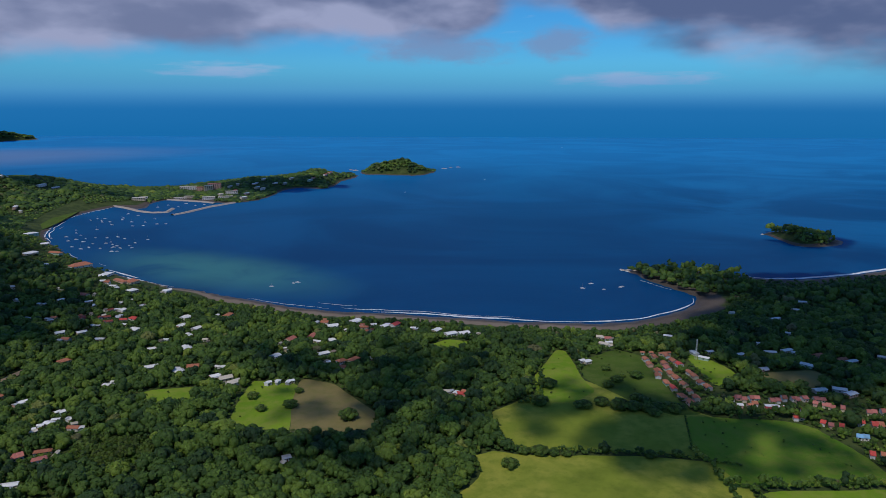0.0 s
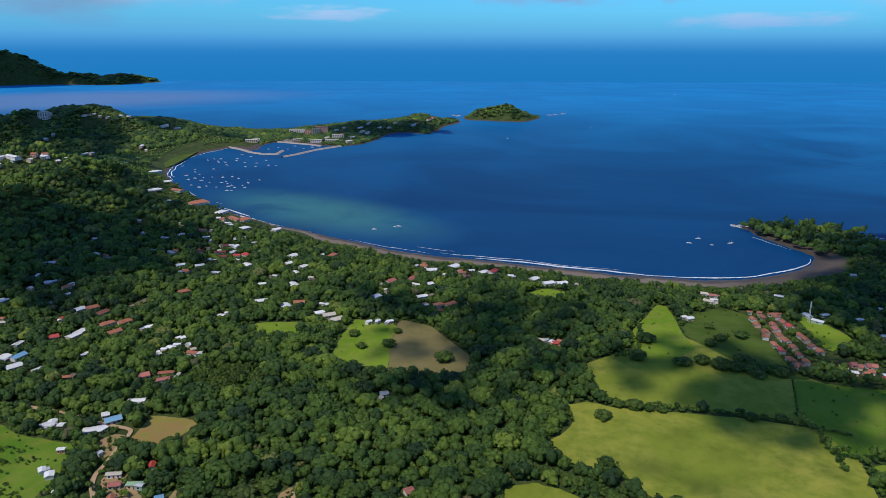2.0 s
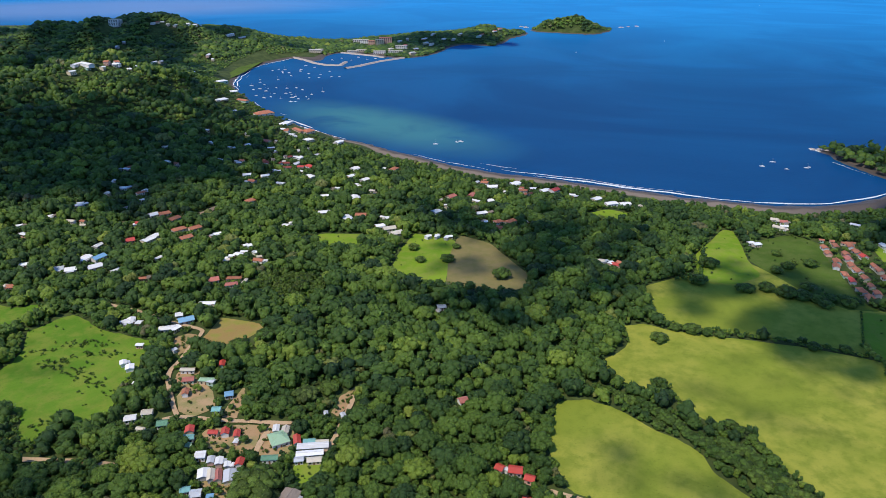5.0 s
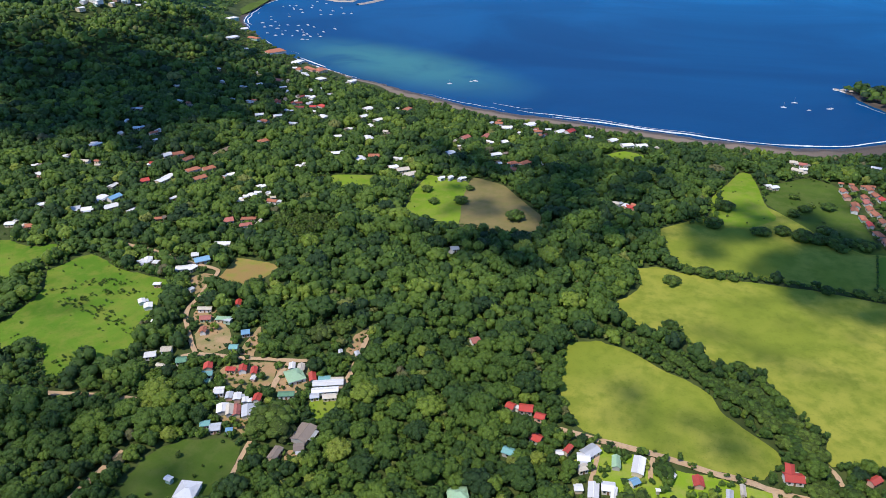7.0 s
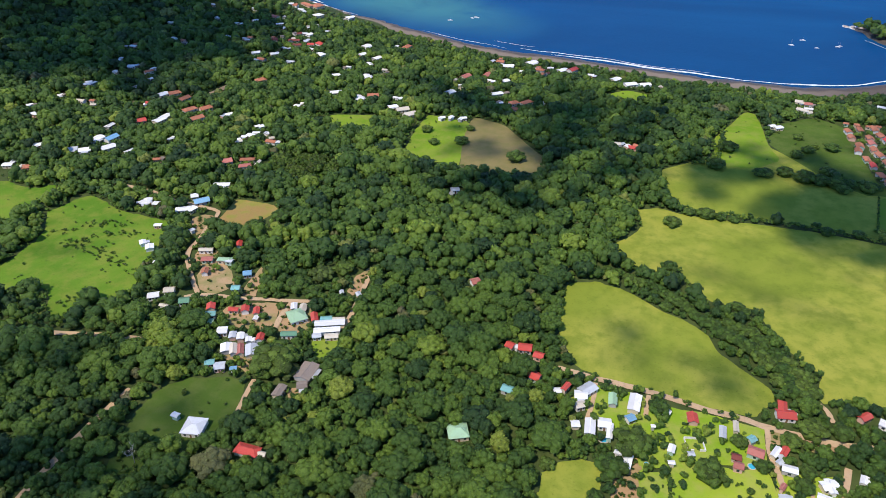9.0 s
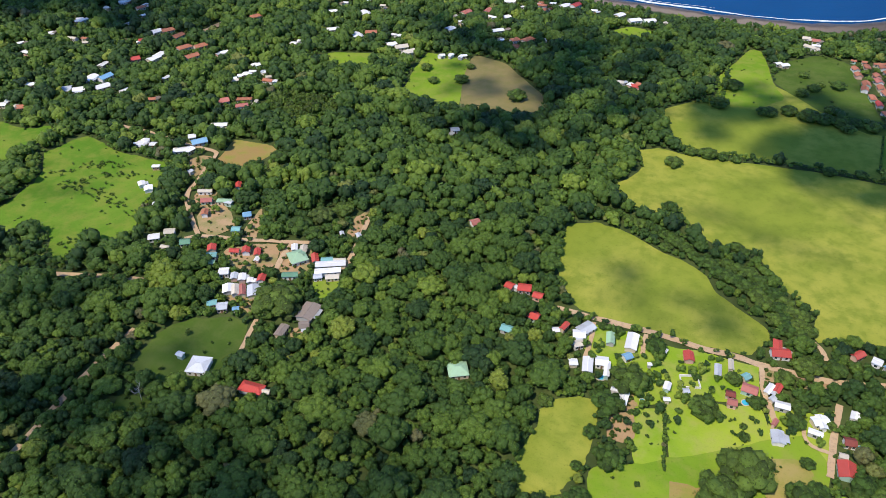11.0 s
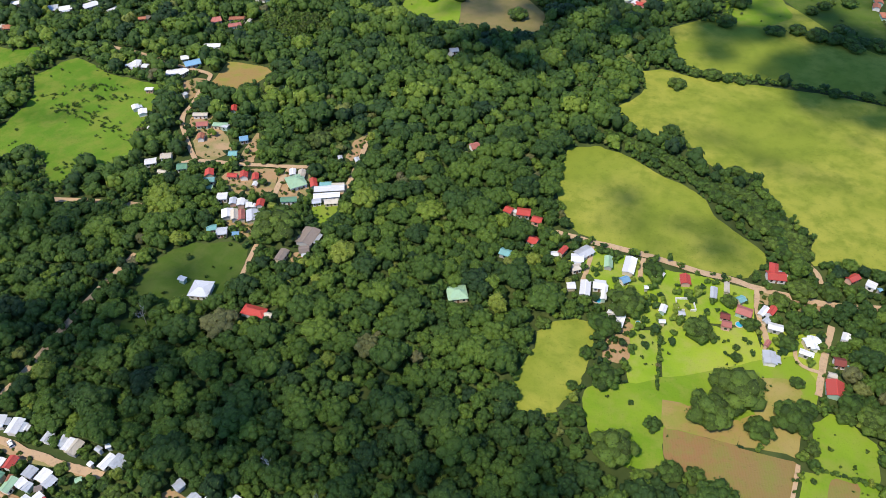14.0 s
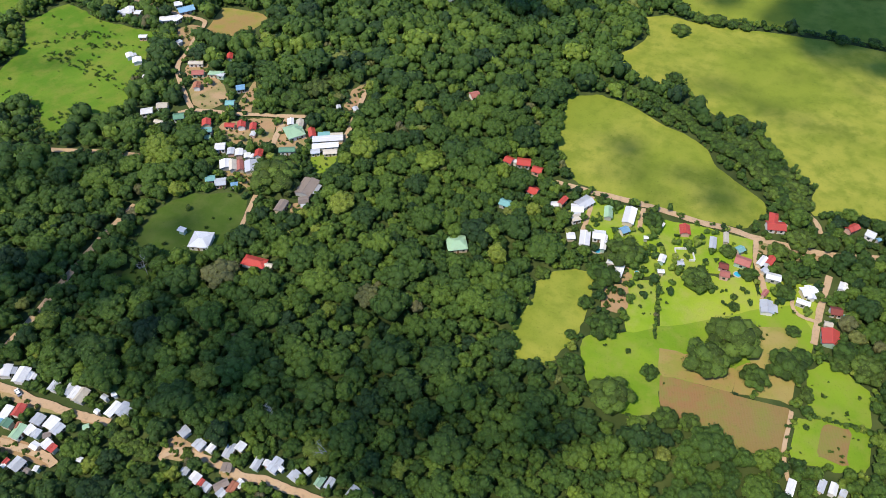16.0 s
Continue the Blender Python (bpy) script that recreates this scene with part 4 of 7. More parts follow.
HOUSES += [(-264.8, 472.5, 4.5, 3.9, 107, 'w'), (-273.6, 479, 5, 4.1, 29, 'c'), (-253.1, 749.6, 4.9, 4.5, 88, 'w'), (-128.4, 726.1, 8.7, 6.6, 174, 'o'), (-137.2, 726.1, 6.5, 4.6, 73, 'g'), (-129.9, 735.3, 4.6, 4.2, 10, 'o'), (-116, 712.5, 7.2, 5.5, 26, 'w'), (-120.3, 711.6, 6.5, 3.6, 76, 'w'), (-343.2, 832.1, 7.7, 5.5, 150, 'w'), (-347.8, 832.1, 5.2, 4, 65, 'c'), (-334, 515.5, 7.8, 5.5, 45, 'w'), (-336.4, 511.1, 5.6, 4.2, 68, 'g'), (-292.9, 479.7, 8, 5.5, 156, 'w'), (-297.5, 476.8, 5.3, 3.8, 14, 'w'), (-291.4, 486.2, 6.3, 4.4, 12, 'w')]
HOUSES += [(-294, 500, 5.5, 5.5, 54, 'w'), (-297.4, 499.5, 5.1, 4.1, 56, 'w'), (-505.8, 627.4, 8.7, 5.5, 177, 'w'), (-512.5, 623.5, 5.2, 3.6, 40, 'g'), (-506.5, 632.7, 6, 4.9, 56, 'o'), (-480.6, 664.2, 8.9, 4.4, 151, 'w'), (-465.8, 660.5, 5.4, 4.8, 2, 'b'), (-470.1, 664.4, 5.4, 4.7, 169, 'o'), (-491.2, 532.8, 9.3, 5.7, 64, 'w'), (-487.6, 536.8, 5.7, 4.7, 74, 'w'), (-493.3, 537.5, 6.8, 4.1, 30, 'w'), (-508.6, 477.2, 5.9, 5.5, 51, 'w'), (-505.2, 478.4, 4.3, 4.5, 101, 'b'), (-488.4, 461.8, 7.1, 5.5, 173, 'w'), (-492.6, 462.4, 4.4, 4.4, 69, 'w')]
HOUSES += [(-497.8, 503.2, 5.1, 5.5, 52, 'w'), (-495.6, 505.2, 6.5, 3.5, 91, 'b'), (-473, 499.1, 8.9, 5.5, 3, 'c'), (-458, 496.6, 5.7, 3.8, 16, 'c'), (-463.5, 503.3, 6, 4.3, 175, 'o'), (-448.3, 415.2, 6, 5.5, 26, 'w'), (-444.3, 415.4, 4.2, 4.3, 137, 'w'), (-341.9, 419.4, 6, 4.4, 24, 'o'), (-339.2, 421.6, 5.1, 4.3, 95, 'b'), (-647.7, 1072.8, 18.8, 14, 65, 'w'), (-581.2, 995, 11.8, 10, 39, 'w'), (-548.1, 960.1, 22.2, 8, 163, 'o'), (-413.3, 864.5, 23.7, 8, 145, 'o'), (-343, 835.5, 11.4, 7, 44, 'w'), (-118.2, 716.8, 12.0, 6, 18, 'w')]
HOUSES += [(233.4, 684.6, 9, 6, 157, 'w'), (243.2, 634.7, 9.5, 6, 103, 'w'), (247.4, 621, 10.4, 6, 145, 'w'), (283.9, 630.4, 11.5, 6, 16, 'w'), (317.6, 661.1, 6.3, 6, 148, 'w'), (317.6, 637.6, 11.5, 6, 173, 'w'), (335.1, 640.9, 12.1, 6, 23, 'w'), (340, 635.5, 5.9, 5, 149, 'w'), (336.5, 604.3, 12.0, 7, 131, 'w'), (437.4, 811.3, 11.4, 7, 168, 'w'), (411.8, 779.1, 10.6, 6, 155, 'w'), (372.3, 743.9, 12.9, 5, 19, 'w'), (259.1, 637.9, 8.4, 5, 22, 'w'), (292.1, 594.2, 9.4, 5, 17, 'g'), (359.4, 628.7, 12.1, 6, 23, 'o')]
HOUSES += [(374, 616.1, 12.0, 7, 20, 'o'), (382.5, 612.6, 11.9, 6, 22, 'w'), (317.1, 546.1, 12, 6, 12, 'w'), (334.4, 547.4, 11.7, 7, 157, 'w'), (338.6, 538.1, 11.2, 7, 25, 'w'), (416.9, 623.9, 7.4, 6, 156, 'w'), (332.1, 764.9, 6.5, 6, 1, 'c'), (417.4, 759.2, 6.5, 5, 1, 'w'), (362, 693, 5.5, 5, 139, 'w'), (-727, 825.5, 10.3, 9, 78, 'w'), (-747.9, 860.4, 21, 7, 106, 'w'), (-731.9, 863.5, 32.4, 9, 152, 'w'), (-707.1, 894.2, 11.4, 9, 12, 'w'), (-714.6, 949.1, 30.3, 9, 144, 'w'), (-729.9, 987.5, 10, 7, 47, 'w')]
HOUSES += [(-965.2, 1340.7, 16.8, 9, 88, 'w'), (-847.7, 1266.5, 17.8, 8, 168, 'w'), (-812, 1242.1, 13.3, 8, 12, 'w'), (-896.9, 1444.2, 37.5, 7, 112, 'w'), (-877.1, 1428.2, 6.3, 7, 12, 'w'), (-568.2, 932.6, 21.3, 12, 65, 'w'), (-532.5, 907.3, 6.6, 9, 48, 'w'), (-439.2, 769.5, 7.7, 7, 57, 'w'), (-953, 1643.7, 27.5, 9, 83, 'w'), (-927.6, 1658.2, 18.5, 9, 56, 'w'), (-995.2, 1561.9, 10.8, 9, 12, 'w'), (-1015.6, 1510.3, 13.4, 8, 102, 'w'), (-1063.3, 1357.1, 7.3, 8, 12, 'w'), (-1061.2, 1379, 7.4, 7, 12, 'w'), (-590.7, 1923.3, 16.1, 9, 71, 'w')]
HOUSES += [(-573.1, 1937, 9.6, 9, 12, 'c'), (-527.7, 1949.9, 30.1, 10, 83, 'w'), (-510.9, 1904.7, 16.8, 9, 64, 'w'), (-492.5, 1893, 15.7, 8, 68, 'c'), (-474.9, 1963.4, 16.2, 9, 74, 'w'), (-454.2, 1984.7, 17.2, 9, 68, 'c'), (-448, 2051.7, 17.8, 9, 74, 'w'), (-388.8, 2031.1, 18.2, 9, 68, 'w'), (-384.3, 2056.4, 17.9, 8, 73, 'o'), (-355.1, 2102.2, 18.9, 9, 73, 'p'), (-351.2, 2167.7, 20.9, 9, 69, 'p'), (-513.4, 1995, 17.8, 9, 71, 'w'), (-513.7, 1812.6, 16.4, 10, 59, 'w'), (-556.7, 1858.4, 15.2, 9, 69, 'p'), (-500.4, 1733.2, 17.5, 10, 51, 'w')]
HOUSES += [(-574.1, 1786, 15.9, 10, 59, 'c'), (-1054.9, 1483.1, 13.9, 9, 99, 'c'), (-1050.9, 1495.7, 7.8, 9, 12, 'p'), (-1046.7, 1508.4, 7.9, 9, 12, 'w'), (-1032.7, 1508.3, 7.9, 9, 12, 'c'), (-999.4, 1540.2, 9.3, 9, 12, 'w'), (-1045.3, 1662.7, 8.6, 9, 12, 'w'), (-1063.1, 1357.2, 7.3, 9, 12, 'w'), (-954.6, 1348.2, 9.1, 9, 77, 'w'), (-690.4, 897.1, 6.7, 9, 64, 'w'), (-1095.6, 1257.7, 8.4, 9, 83, 'o'), (-716.6, 886.6, 8, 9, 12, 'o'), (-711.6, 900.9, 7.8, 9, 57, 'o'), (-726.4, 857.7, 6.3, 9, 66, 'w'), (-711.8, 869.9, 5.6, 9, 79, 'w')]
HOUSES += [(191.4, 617.5, 7.8, 5.8, 100, 'o'), (191.1, 604.4, 7.8, 5.8, 93, 'o'), (193.8, 587.5, 9.1, 6.5, 87, 'o'), (190.7, 577.2, 8.5, 5.8, 80, 'o'), (193.4, 561.9, 9.7, 5.0, 92, 'o'), (195.5, 550, 8.9, 5.0, 91, 'r'), (197.2, 532.7, 9.6, 5.8, 102, 'o'), (200.2, 520.7, 8.9, 6.5, 95, 'o'), (201.6, 624.6, 9.3, 5.0, 93, 'o'), (205.2, 605.7, 7.6, 5.8, 96, 'o'), (204.4, 595.2, 8.6, 6.5, 98, 'p'), (203.4, 582.2, 9.3, 5.8, 90, 'o'), (205.2, 571.6, 9.3, 6.5, 102, 'o'), (206.9, 557.7, 7.9, 5.8, 99, 'o'), (207, 543.4, 7.3, 5.0, 94, 'o')]
HOUSES += [(207.4, 529.8, 7.5, 5.8, 87, 'o'), (214, 626.1, 8.5, 5.8, 89, 'o'), (215.7, 613.3, 8.9, 6.5, 101, 'o'), (218.3, 603.6, 7.3, 6.5, 100, 'r'), (220.8, 584, 8.1, 5.0, 97, 'o'), (222.3, 575.7, 8.2, 5.8, 94, 'o'), (223, 562.2, 7.0, 6.5, 101, 'o'), (225.1, 551.7, 7.6, 6.5, 94, 'o'), (192.9, 634.9, 4.8, 3.6, 170, 'o'), (200.9, 633.6, 4.4, 4.3, 179, 'o'), (209.8, 631.9, 4.5, 3.6, 178, 'o'), (213.8, 632.3, 4.7, 5.0, 3, 'o'), (218.2, 633.6, 3.9, 3.6, 172, 'o'), (236, 528, 4.2, 6, 168, 'r'), (242.4, 531.5, 4.9, 7, 175, 'p')]
HOUSES += [(245.6, 527.3, 4.2, 7, 166, 'p'), (252.7, 530.3, 4.4, 8, 177, 'p'), (256.5, 529, 4.5, 7, 167, 'p'), (267.5, 525.1, 4.9, 8, 175, 'p'), (272.2, 526, 4, 7, 173, 'p'), (278.8, 529.7, 4.2, 8, 176, 'o'), (286.3, 528.4, 4.9, 6, 178, 'p'), (287.8, 526.9, 4.3, 7, 6, 'p'), (295.2, 529.1, 5, 7, 5, 'p'), (304.3, 528.1, 4.6, 7, 177, 'p'), (308.6, 526.7, 5.1, 6, 178, 'p'), (237.5, 516.2, 5.1, 5, 174, 'w'), (245.7, 516, 5, 6, 2, 'o'), (250.4, 519.9, 5.1, 7, 176, 'o'), (259.1, 514.3, 5.7, 5, 176, 'w')]
HOUSES += [(265, 513.7, 5.9, 6, 169, 'w'), (272.4, 511.1, 6.1, 6, 178, 'w'), (256.4, 508.4, 5.7, 7, 165, 'r'), (262.5, 509.9, 4.4, 7, 167, 'r'), (270, 507.9, 4.5, 7, 166, 'r'), (274.5, 505.7, 5.2, 5, 175, 'r'), (283.4, 505.8, 5.1, 5, 168, 'r'), (299.4, 519.5, 4.1, 7, 150, 'p'), (304.8, 516.4, 3.4, 6, 153, 'p'), (307.7, 515.7, 4, 8, 154, 'p'), (309.3, 512.1, 3.6, 7, 153, 'p'), (316.4, 510.8, 3.5, 8, 154, 'p'), (287.6, 485.4, 4, 7, 142, 'r'), (290.8, 481, 3.9, 7, 157, 'p'), (297.8, 479.3, 3.5, 7, 152, 'r')]
HOUSES += [(315.9, 485.7, 5.2, 7, 162, 'r'), (324.1, 482.2, 4.9, 9, 164, 'r'), (327.8, 481.8, 5.1, 9, 168, 'o'), (333.3, 504, 4.1, 7, 156, 'p'), (336.9, 503.9, 4.1, 7, 160, 'p'), (344.4, 504.9, 3.6, 8, 167, 'p'), (295.3, 437.2, 3.9, 8, 155, 'r'), (302.7, 436.6, 3.9, 7, 155, 'o'), (301.9, 463.3, 4.4, 7, 153, 'u'), (305.8, 462.2, 4.4, 7, 159, 'u'), (270.5, 493.2, 4.1, 5, 173, 'r'), (275, 493.5, 4.9, 5, 162, 'r'), (-410.9, 438.6, 12.0, 8.4, 86, 'w'), (-401.4, 444.1, 12.0, 8.0, 77, 'u'), (-393.2, 429.1, 12.0, 9.0, 57, 'w')]
HOUSES += [(-406.6, 418.4, 9.4, 8.2, 36, 'w'), (-416.5, 417.0, 7.6, 7.9, 34, 'g'), (-397.9, 480.1, 8.7, 8.0, 45, 'r'), (-383.8, 486.0, 12.0, 8.0, 78, 'w'), (-383.6, 494.1, 12.0, 7.3, 83, 'w'), (-371.2, 514.1, 12.7, 8.0, 58, 'o'), (-356.4, 500.5, 12.0, 8.0, 59, 'o'), (-359.9, 521.0, 12.0, 8.0, 58, 'o'), (-389.7, 533.7, 12.0, 8.0, 75, 'o'), (-412.4, 535.2, 10.8, 8.9, 64, 'w'), (-404.2, 541.9, 12.0, 8.0, 48, 'o'), (-287.5, 430.6, 8.1, 8.3, 39, 'p'), (-273.9, 437.6, 12.0, 5.2, 20, 'o'), (-269.9, 426.2, 9.9, 5.9, 32, 'p'), (-262.8, 433.4, 9.6, 2.9, 96, 'c')]
HOUSES += [(-270.8, 393.9, 12.0, 5.2, 17, 'w'), (-188.7, 568.5, 12.0, 8.0, 34, 'c'), (-179.1, 559.0, 12.0, 8.7, 45, 'c'), (-199.2, 573.0, 9.3, 6.6, 38, 'w'), (-105.2, 430.7, 6.5, 5.8, 25, 'g'), (-371.9, 427.9, 8.9, 5.9, 75, 'w'), (-416.9, 463.4, 9.5, 5.6, 91, 'w'), (-250.4, 643.8, 12.0, 8.0, 121, 'w'), (-263.6, 593.3, 12.6, 8.0, 29, 'w'), (-236.6, 584.5, 12.5, 8.0, 123, 'w'), (-226.2, 595.2, 10.9, 8.0, 15, 'o'), (-260.1, 702.5, 10.7, 8.0, 65, 'w'), (-279.0, 708.3, 10.7, 8.0, 66, 'w'), (-387.5, 670.9, 9.9, 8.0, 39, 'w'), (-368.1, 676.0, 10.0, 8.0, 39, 'w')]
HOUSES += [(-336.1, 725.8, 12.0, 8.0, 147, 'r'), (-423.9, 791.7, 12.0, 8.0, 161, 'p'), (-320.3, 691.9, 11.8, 8.0, 143, 'w'), (-241.7, 752.0, 12.0, 7.9, 77, 'o'), (-346.1, 600.4, 10.6, 8.0, 55, 'o'), (-487.7, 910.7, 27.0, 16.0, 55, 'o'), (-444.5, 889.2, 21.2, 12.0, 82, 'w'), (-154.2, 671.3, 12.0, 8.0, 65, 'p'), (-133.8, 680.5, 12.0, 6.9, 80, 'p'), (-112.5, 667.8, 8.0, 7.8, 40, 'w'), (-157.9, 623.0, 9.2, 8.4, 59, 'w'), (-113.9, 629.0, 12.0, 7.2, 35, 'w'), (-93.7, 610.8, 9.5, 7.6, 43, 'o'), (-82.6, 613.7, 12.0, 7.5, 54, 'o'), (-61.2, 715.9, 12.0, 8.0, 52, 'w')]
HOUSES += [(-51.1, 718.5, 12.0, 8.0, 60, 'r'), (-95.8, 731.6, 12.9, 8.8, 53, 'w'), (-6.1, 701.5, 11.0, 8.0, 54, 'w'), (8.8, 689.4, 12.6, 8.7, 30, 'w'), (22.6, 692.1, 11.9, 8.0, 23, 'w'), (-399.9, 865.0, 15.5, 14.0, 67, 'o'), (-384.2, 831.0, 11.9, 12.0, 61, 'w'), (-282.3, 640.0, 8.7, 7.2, 27, 'w'), (-285.6, 738.0, 11.1, 8.9, 70, 'w')]
BLOCKS = [(-627, 1903, 34, 16, 5, 'p'), (-637, 1882, 22, 14, 4, 'c'), (-693, 1914, 24, 12, 3, 'w'), (-663, 1890, 18, 12, 3, 'p'), (-722, 1937, 26, 12, 2, 'w'), (-664, 1745, 30, 10, 1, 'w'), (-646, 1760, 26, 10, 1, 'c'), (-587, 1731, 30, 12, 2, 'w'), (-553, 1758, 36, 12, 1, 'w'), (-557, 1824, 30, 12, 2, 'w'), (-740, 1679, 30, 14, 2, 'c'), (-743, 1713, 20, 12, 1, 'w'), (-1125, 1440, 20, 16, 5, 'w'), (-1123, 1452, 14, 16, 4, 'w')]
CLOUDS = []
CLOUDS += [(-531, 650, 150, 60, 0), (-520, 760, 100, 50, 0), (315, 965, 42, 30, 0), (655, 1230, 75, 70, 0), (-607, 953, 50, 60, 0), (-1098, 1636, 110, 70, 0), (-1063, 1292, 150, 70, 0), (-1264, 1630, 120, 80, 0), (-1122, 1926, 90, 50, 0), (-822, 1232, 80, 60, 0), (-22, 565, 55, 45, 0), (14, 608, 45, 35, 0), (-2900, 4320, 240, 180, 0), (-71, 147, 60, 24, 0), (-108, 109, 55, 18, 0), (-44, 99, 50, 14, 0), (-9, 129, 40, 16, 0), (55, 275, 24, 15, 0)]
CLOUDS += [(71, 262, 15, 9, 0), (89, 362, 44, 7, 0), (150, 415, 50, 14, 0), (18, 306, 14, 7, 0), (64, 373, 20, 8, 0), (-850, 1150, 120, 120, -35), (-1000, 1050, 200, 120, -35), (-960, 1250, 120, 80, -35), (-94, 127, 60, 22, 0), (-143, 131, 60, 22, 0), (-205, 152, 60, 26, 0), (-175, 189, 40, 16, 0), (-262, 195, 50, 20, 0), (-36, 117, 50, 16, 0), (-3450, 4000, 420, 520, 0), (-1250, 1500, 260, 160, 0), (-1100, 1700, 200, 90, 0), (-1450, 1750, 300, 150, 0)]
CLOUDS += [(-628, 699, 150, 60, 10), (-553, 739, 150, 60, 10), (-484, 736, 110, 70, 10), (-526, 631, 140, 60, 10), (-442, 634, 90, 40, 10), (-545, 571, 100, 50, 10), (-495, 1825, 50, 60, 0), (-1045, 1450, 130, 80, 0), (-1102, 1262, 180, 60, 0), (-941, 1367, 150, 50, 0), (520, 850, 160, 120, 0), (453, 682, 200, 130, 0), (350, 915, 38, 42, 0), (362, 975, 40, 12, 0), (352, 850, 30, 30, 0), (450, 850, 60, 55, 0), (290, 616, 90, 40, 0), (340, 563, 130, 50, 0)]
CLOUDS += [(135, 485, 105, 48, -10), (182, 465, 80, 60, 0), (274, 443, 60, 40, 0), (80, 361, 45, 12, -20), (105, 348, 40, 12, -20), (148, 400, 60, 20, -10), (44, 283, 42, 18, -10), (21, 300, 20, 9, -10), (-87, 606, 120, 40, 20), (-46, 464, 45, 60, 0), (-66, 432, 60, 25, 0), (-174, 139, 52, 26, 20), (-83, 528, 90, 35, 10), (-118, 628, 80, 30, 0), (-505, 745, 90, 35, 0), (-536, 677, 80, 28, 0), (-490, 830, 70, 30, 0), (-830, 1717, 90, 45, 0)]
CLOUDS += [(633, 1198, 65, 42, 0), (-140, 129, 46, 24, 0), (-206, 153, 40, 22, 10), (-19, 127, 34, 16, 0), (-614, 668, 150, 45, 0), (-485, 667, 110, 40, 0), (-601, 574, 80, 40, 0), (-33, 542, 50, 45, 0), (5, 498, 50, 35, 0), (-637, 710, 110, 38, 0), (-6087, 7574, 600, 350, 0), (-526, 1941, 150, 90, 0), (-393, 2013, 120, 80, 0), (375, 962, 30, 12, 0), (-68, 119, 36, 16, 0), (-112, 112, 34, 16, 0), (-142, 68, 26, 8, 0), (-360, 299, 50, 20, 0)]
CLOUDS += [(-259, 221, 50, 22, 0), (184, 507, 80, 45, 0), (154, 552, 75, 35, 0), (-484, 566, 130, 50, 0), (-425, 684, 90, 50, 0), (-558, 872, 100, 50, 0), (-633, 768, 150, 50, 0), (-230, 150, 30, 14, 0), (-133, 146, 30, 14, 0), (-58, 102, 36, 14, 0), (-205, 116, 30, 14, 0), (-86, 441, 60, 26, 0), (-57, 712, 50, 30, 0), (-92, 120, 32, 13, 0), (-53, 123, 32, 13, 0)]
TREES = []
TREES += [(-71.9, 493.8, 17), (-120.3, 513.7, 14), (-154.9, 530.5, 12), (-142.1, 507.7, 10), (-140.5, 475.4, 9), (-119.7, 542.5, 9), (90.2, 555.5, 17), (78.5, 520, 17), (45.1, 422.6, 13), (56.6, 440.1, 10), (67.3, 438.8, 14), (76.6, 438.1, 9), (85.5, 437.3, 9), (113.5, 515.2, 13), (127.7, 519.5, 15), (140.2, 512.8, 18), (151.5, 510.7, 16), (171.3, 576, 14), (159.9, 512.9, 12), (170.8, 511.4, 13), (182.7, 506.6, 14), (142.3, 435.4, 11), (161.9, 437.5, 10), (109.6, 514.9, 12), (158.7, 528.4, 14), (141.3, 556.3, 12), (152.2, 568, 12), (42.9, 367.3, 12), (55.5, 348.8, 8), (68.8, 338.4, 6)]
TREES += [(78.9, 337, 9), (83.1, 333.3, 8), (7.3, 355.1, 9), (13.9, 353.8, 9), (20.6, 349.1, 10), (27.1, 346.1, 10), (31.8, 346.2, 10), (36.5, 341.2, 11), (42.7, 337.2, 11), (47.2, 333, 11), (51.7, 329.3, 10), (41.2, 327, 9), (56, 323.1, 9), (60.1, 318.7, 10), (64.3, 316.8, 11), (68.2, 310.6, 11), (72.2, 308.8, 12), (73.1, 319.6, 10), (78.4, 315.7, 11), (77.6, 306, 11), (81.2, 301.9, 12), (83.9, 314.7, 11), (87.4, 308.6, 11), (86, 296.5, 12), (89.4, 290.9, 12), (88.4, 304.7, 10), (94.3, 298.7, 12), (95.5, 288.3, 12), (99, 293.9, 11), (97, 280.5, 12)]
TREES += [(101.6, 285.8, 12), (103, 278.1, 12), (106.7, 285.5, 11), (103.1, 270.8, 11), (107.6, 275.8, 11), (98.6, 273.5, 11), (93.2, 279.9, 11), (140.1, 513.2, 16), (149.6, 511.1, 14), (113.7, 514.4, 13), (161, 508, 14), (148.3, 593.7, 10), (159, 578.1, 8), (165.2, 500.4, 12), (158.8, 528, 11), (-143.9, 84.9, 9), (-137.1, 83.2, 9), (-131.8, 82.5, 8), (-169.1, 88.4, 6), (-150.2, 87.1, 7), (-158.3, 83.2, 7), (-118.4, 85.4, 5), (-149.3, 222.3, 14), (-138.8, 225.4, 13), (-144.6, 236.9, 13), (-162.7, 291.7, 18), (-154.7, 305.4, 17), (-144.6, 314.8, 15), (-153.2, 288.4, 13), (-207.9, 362.2, 16)]
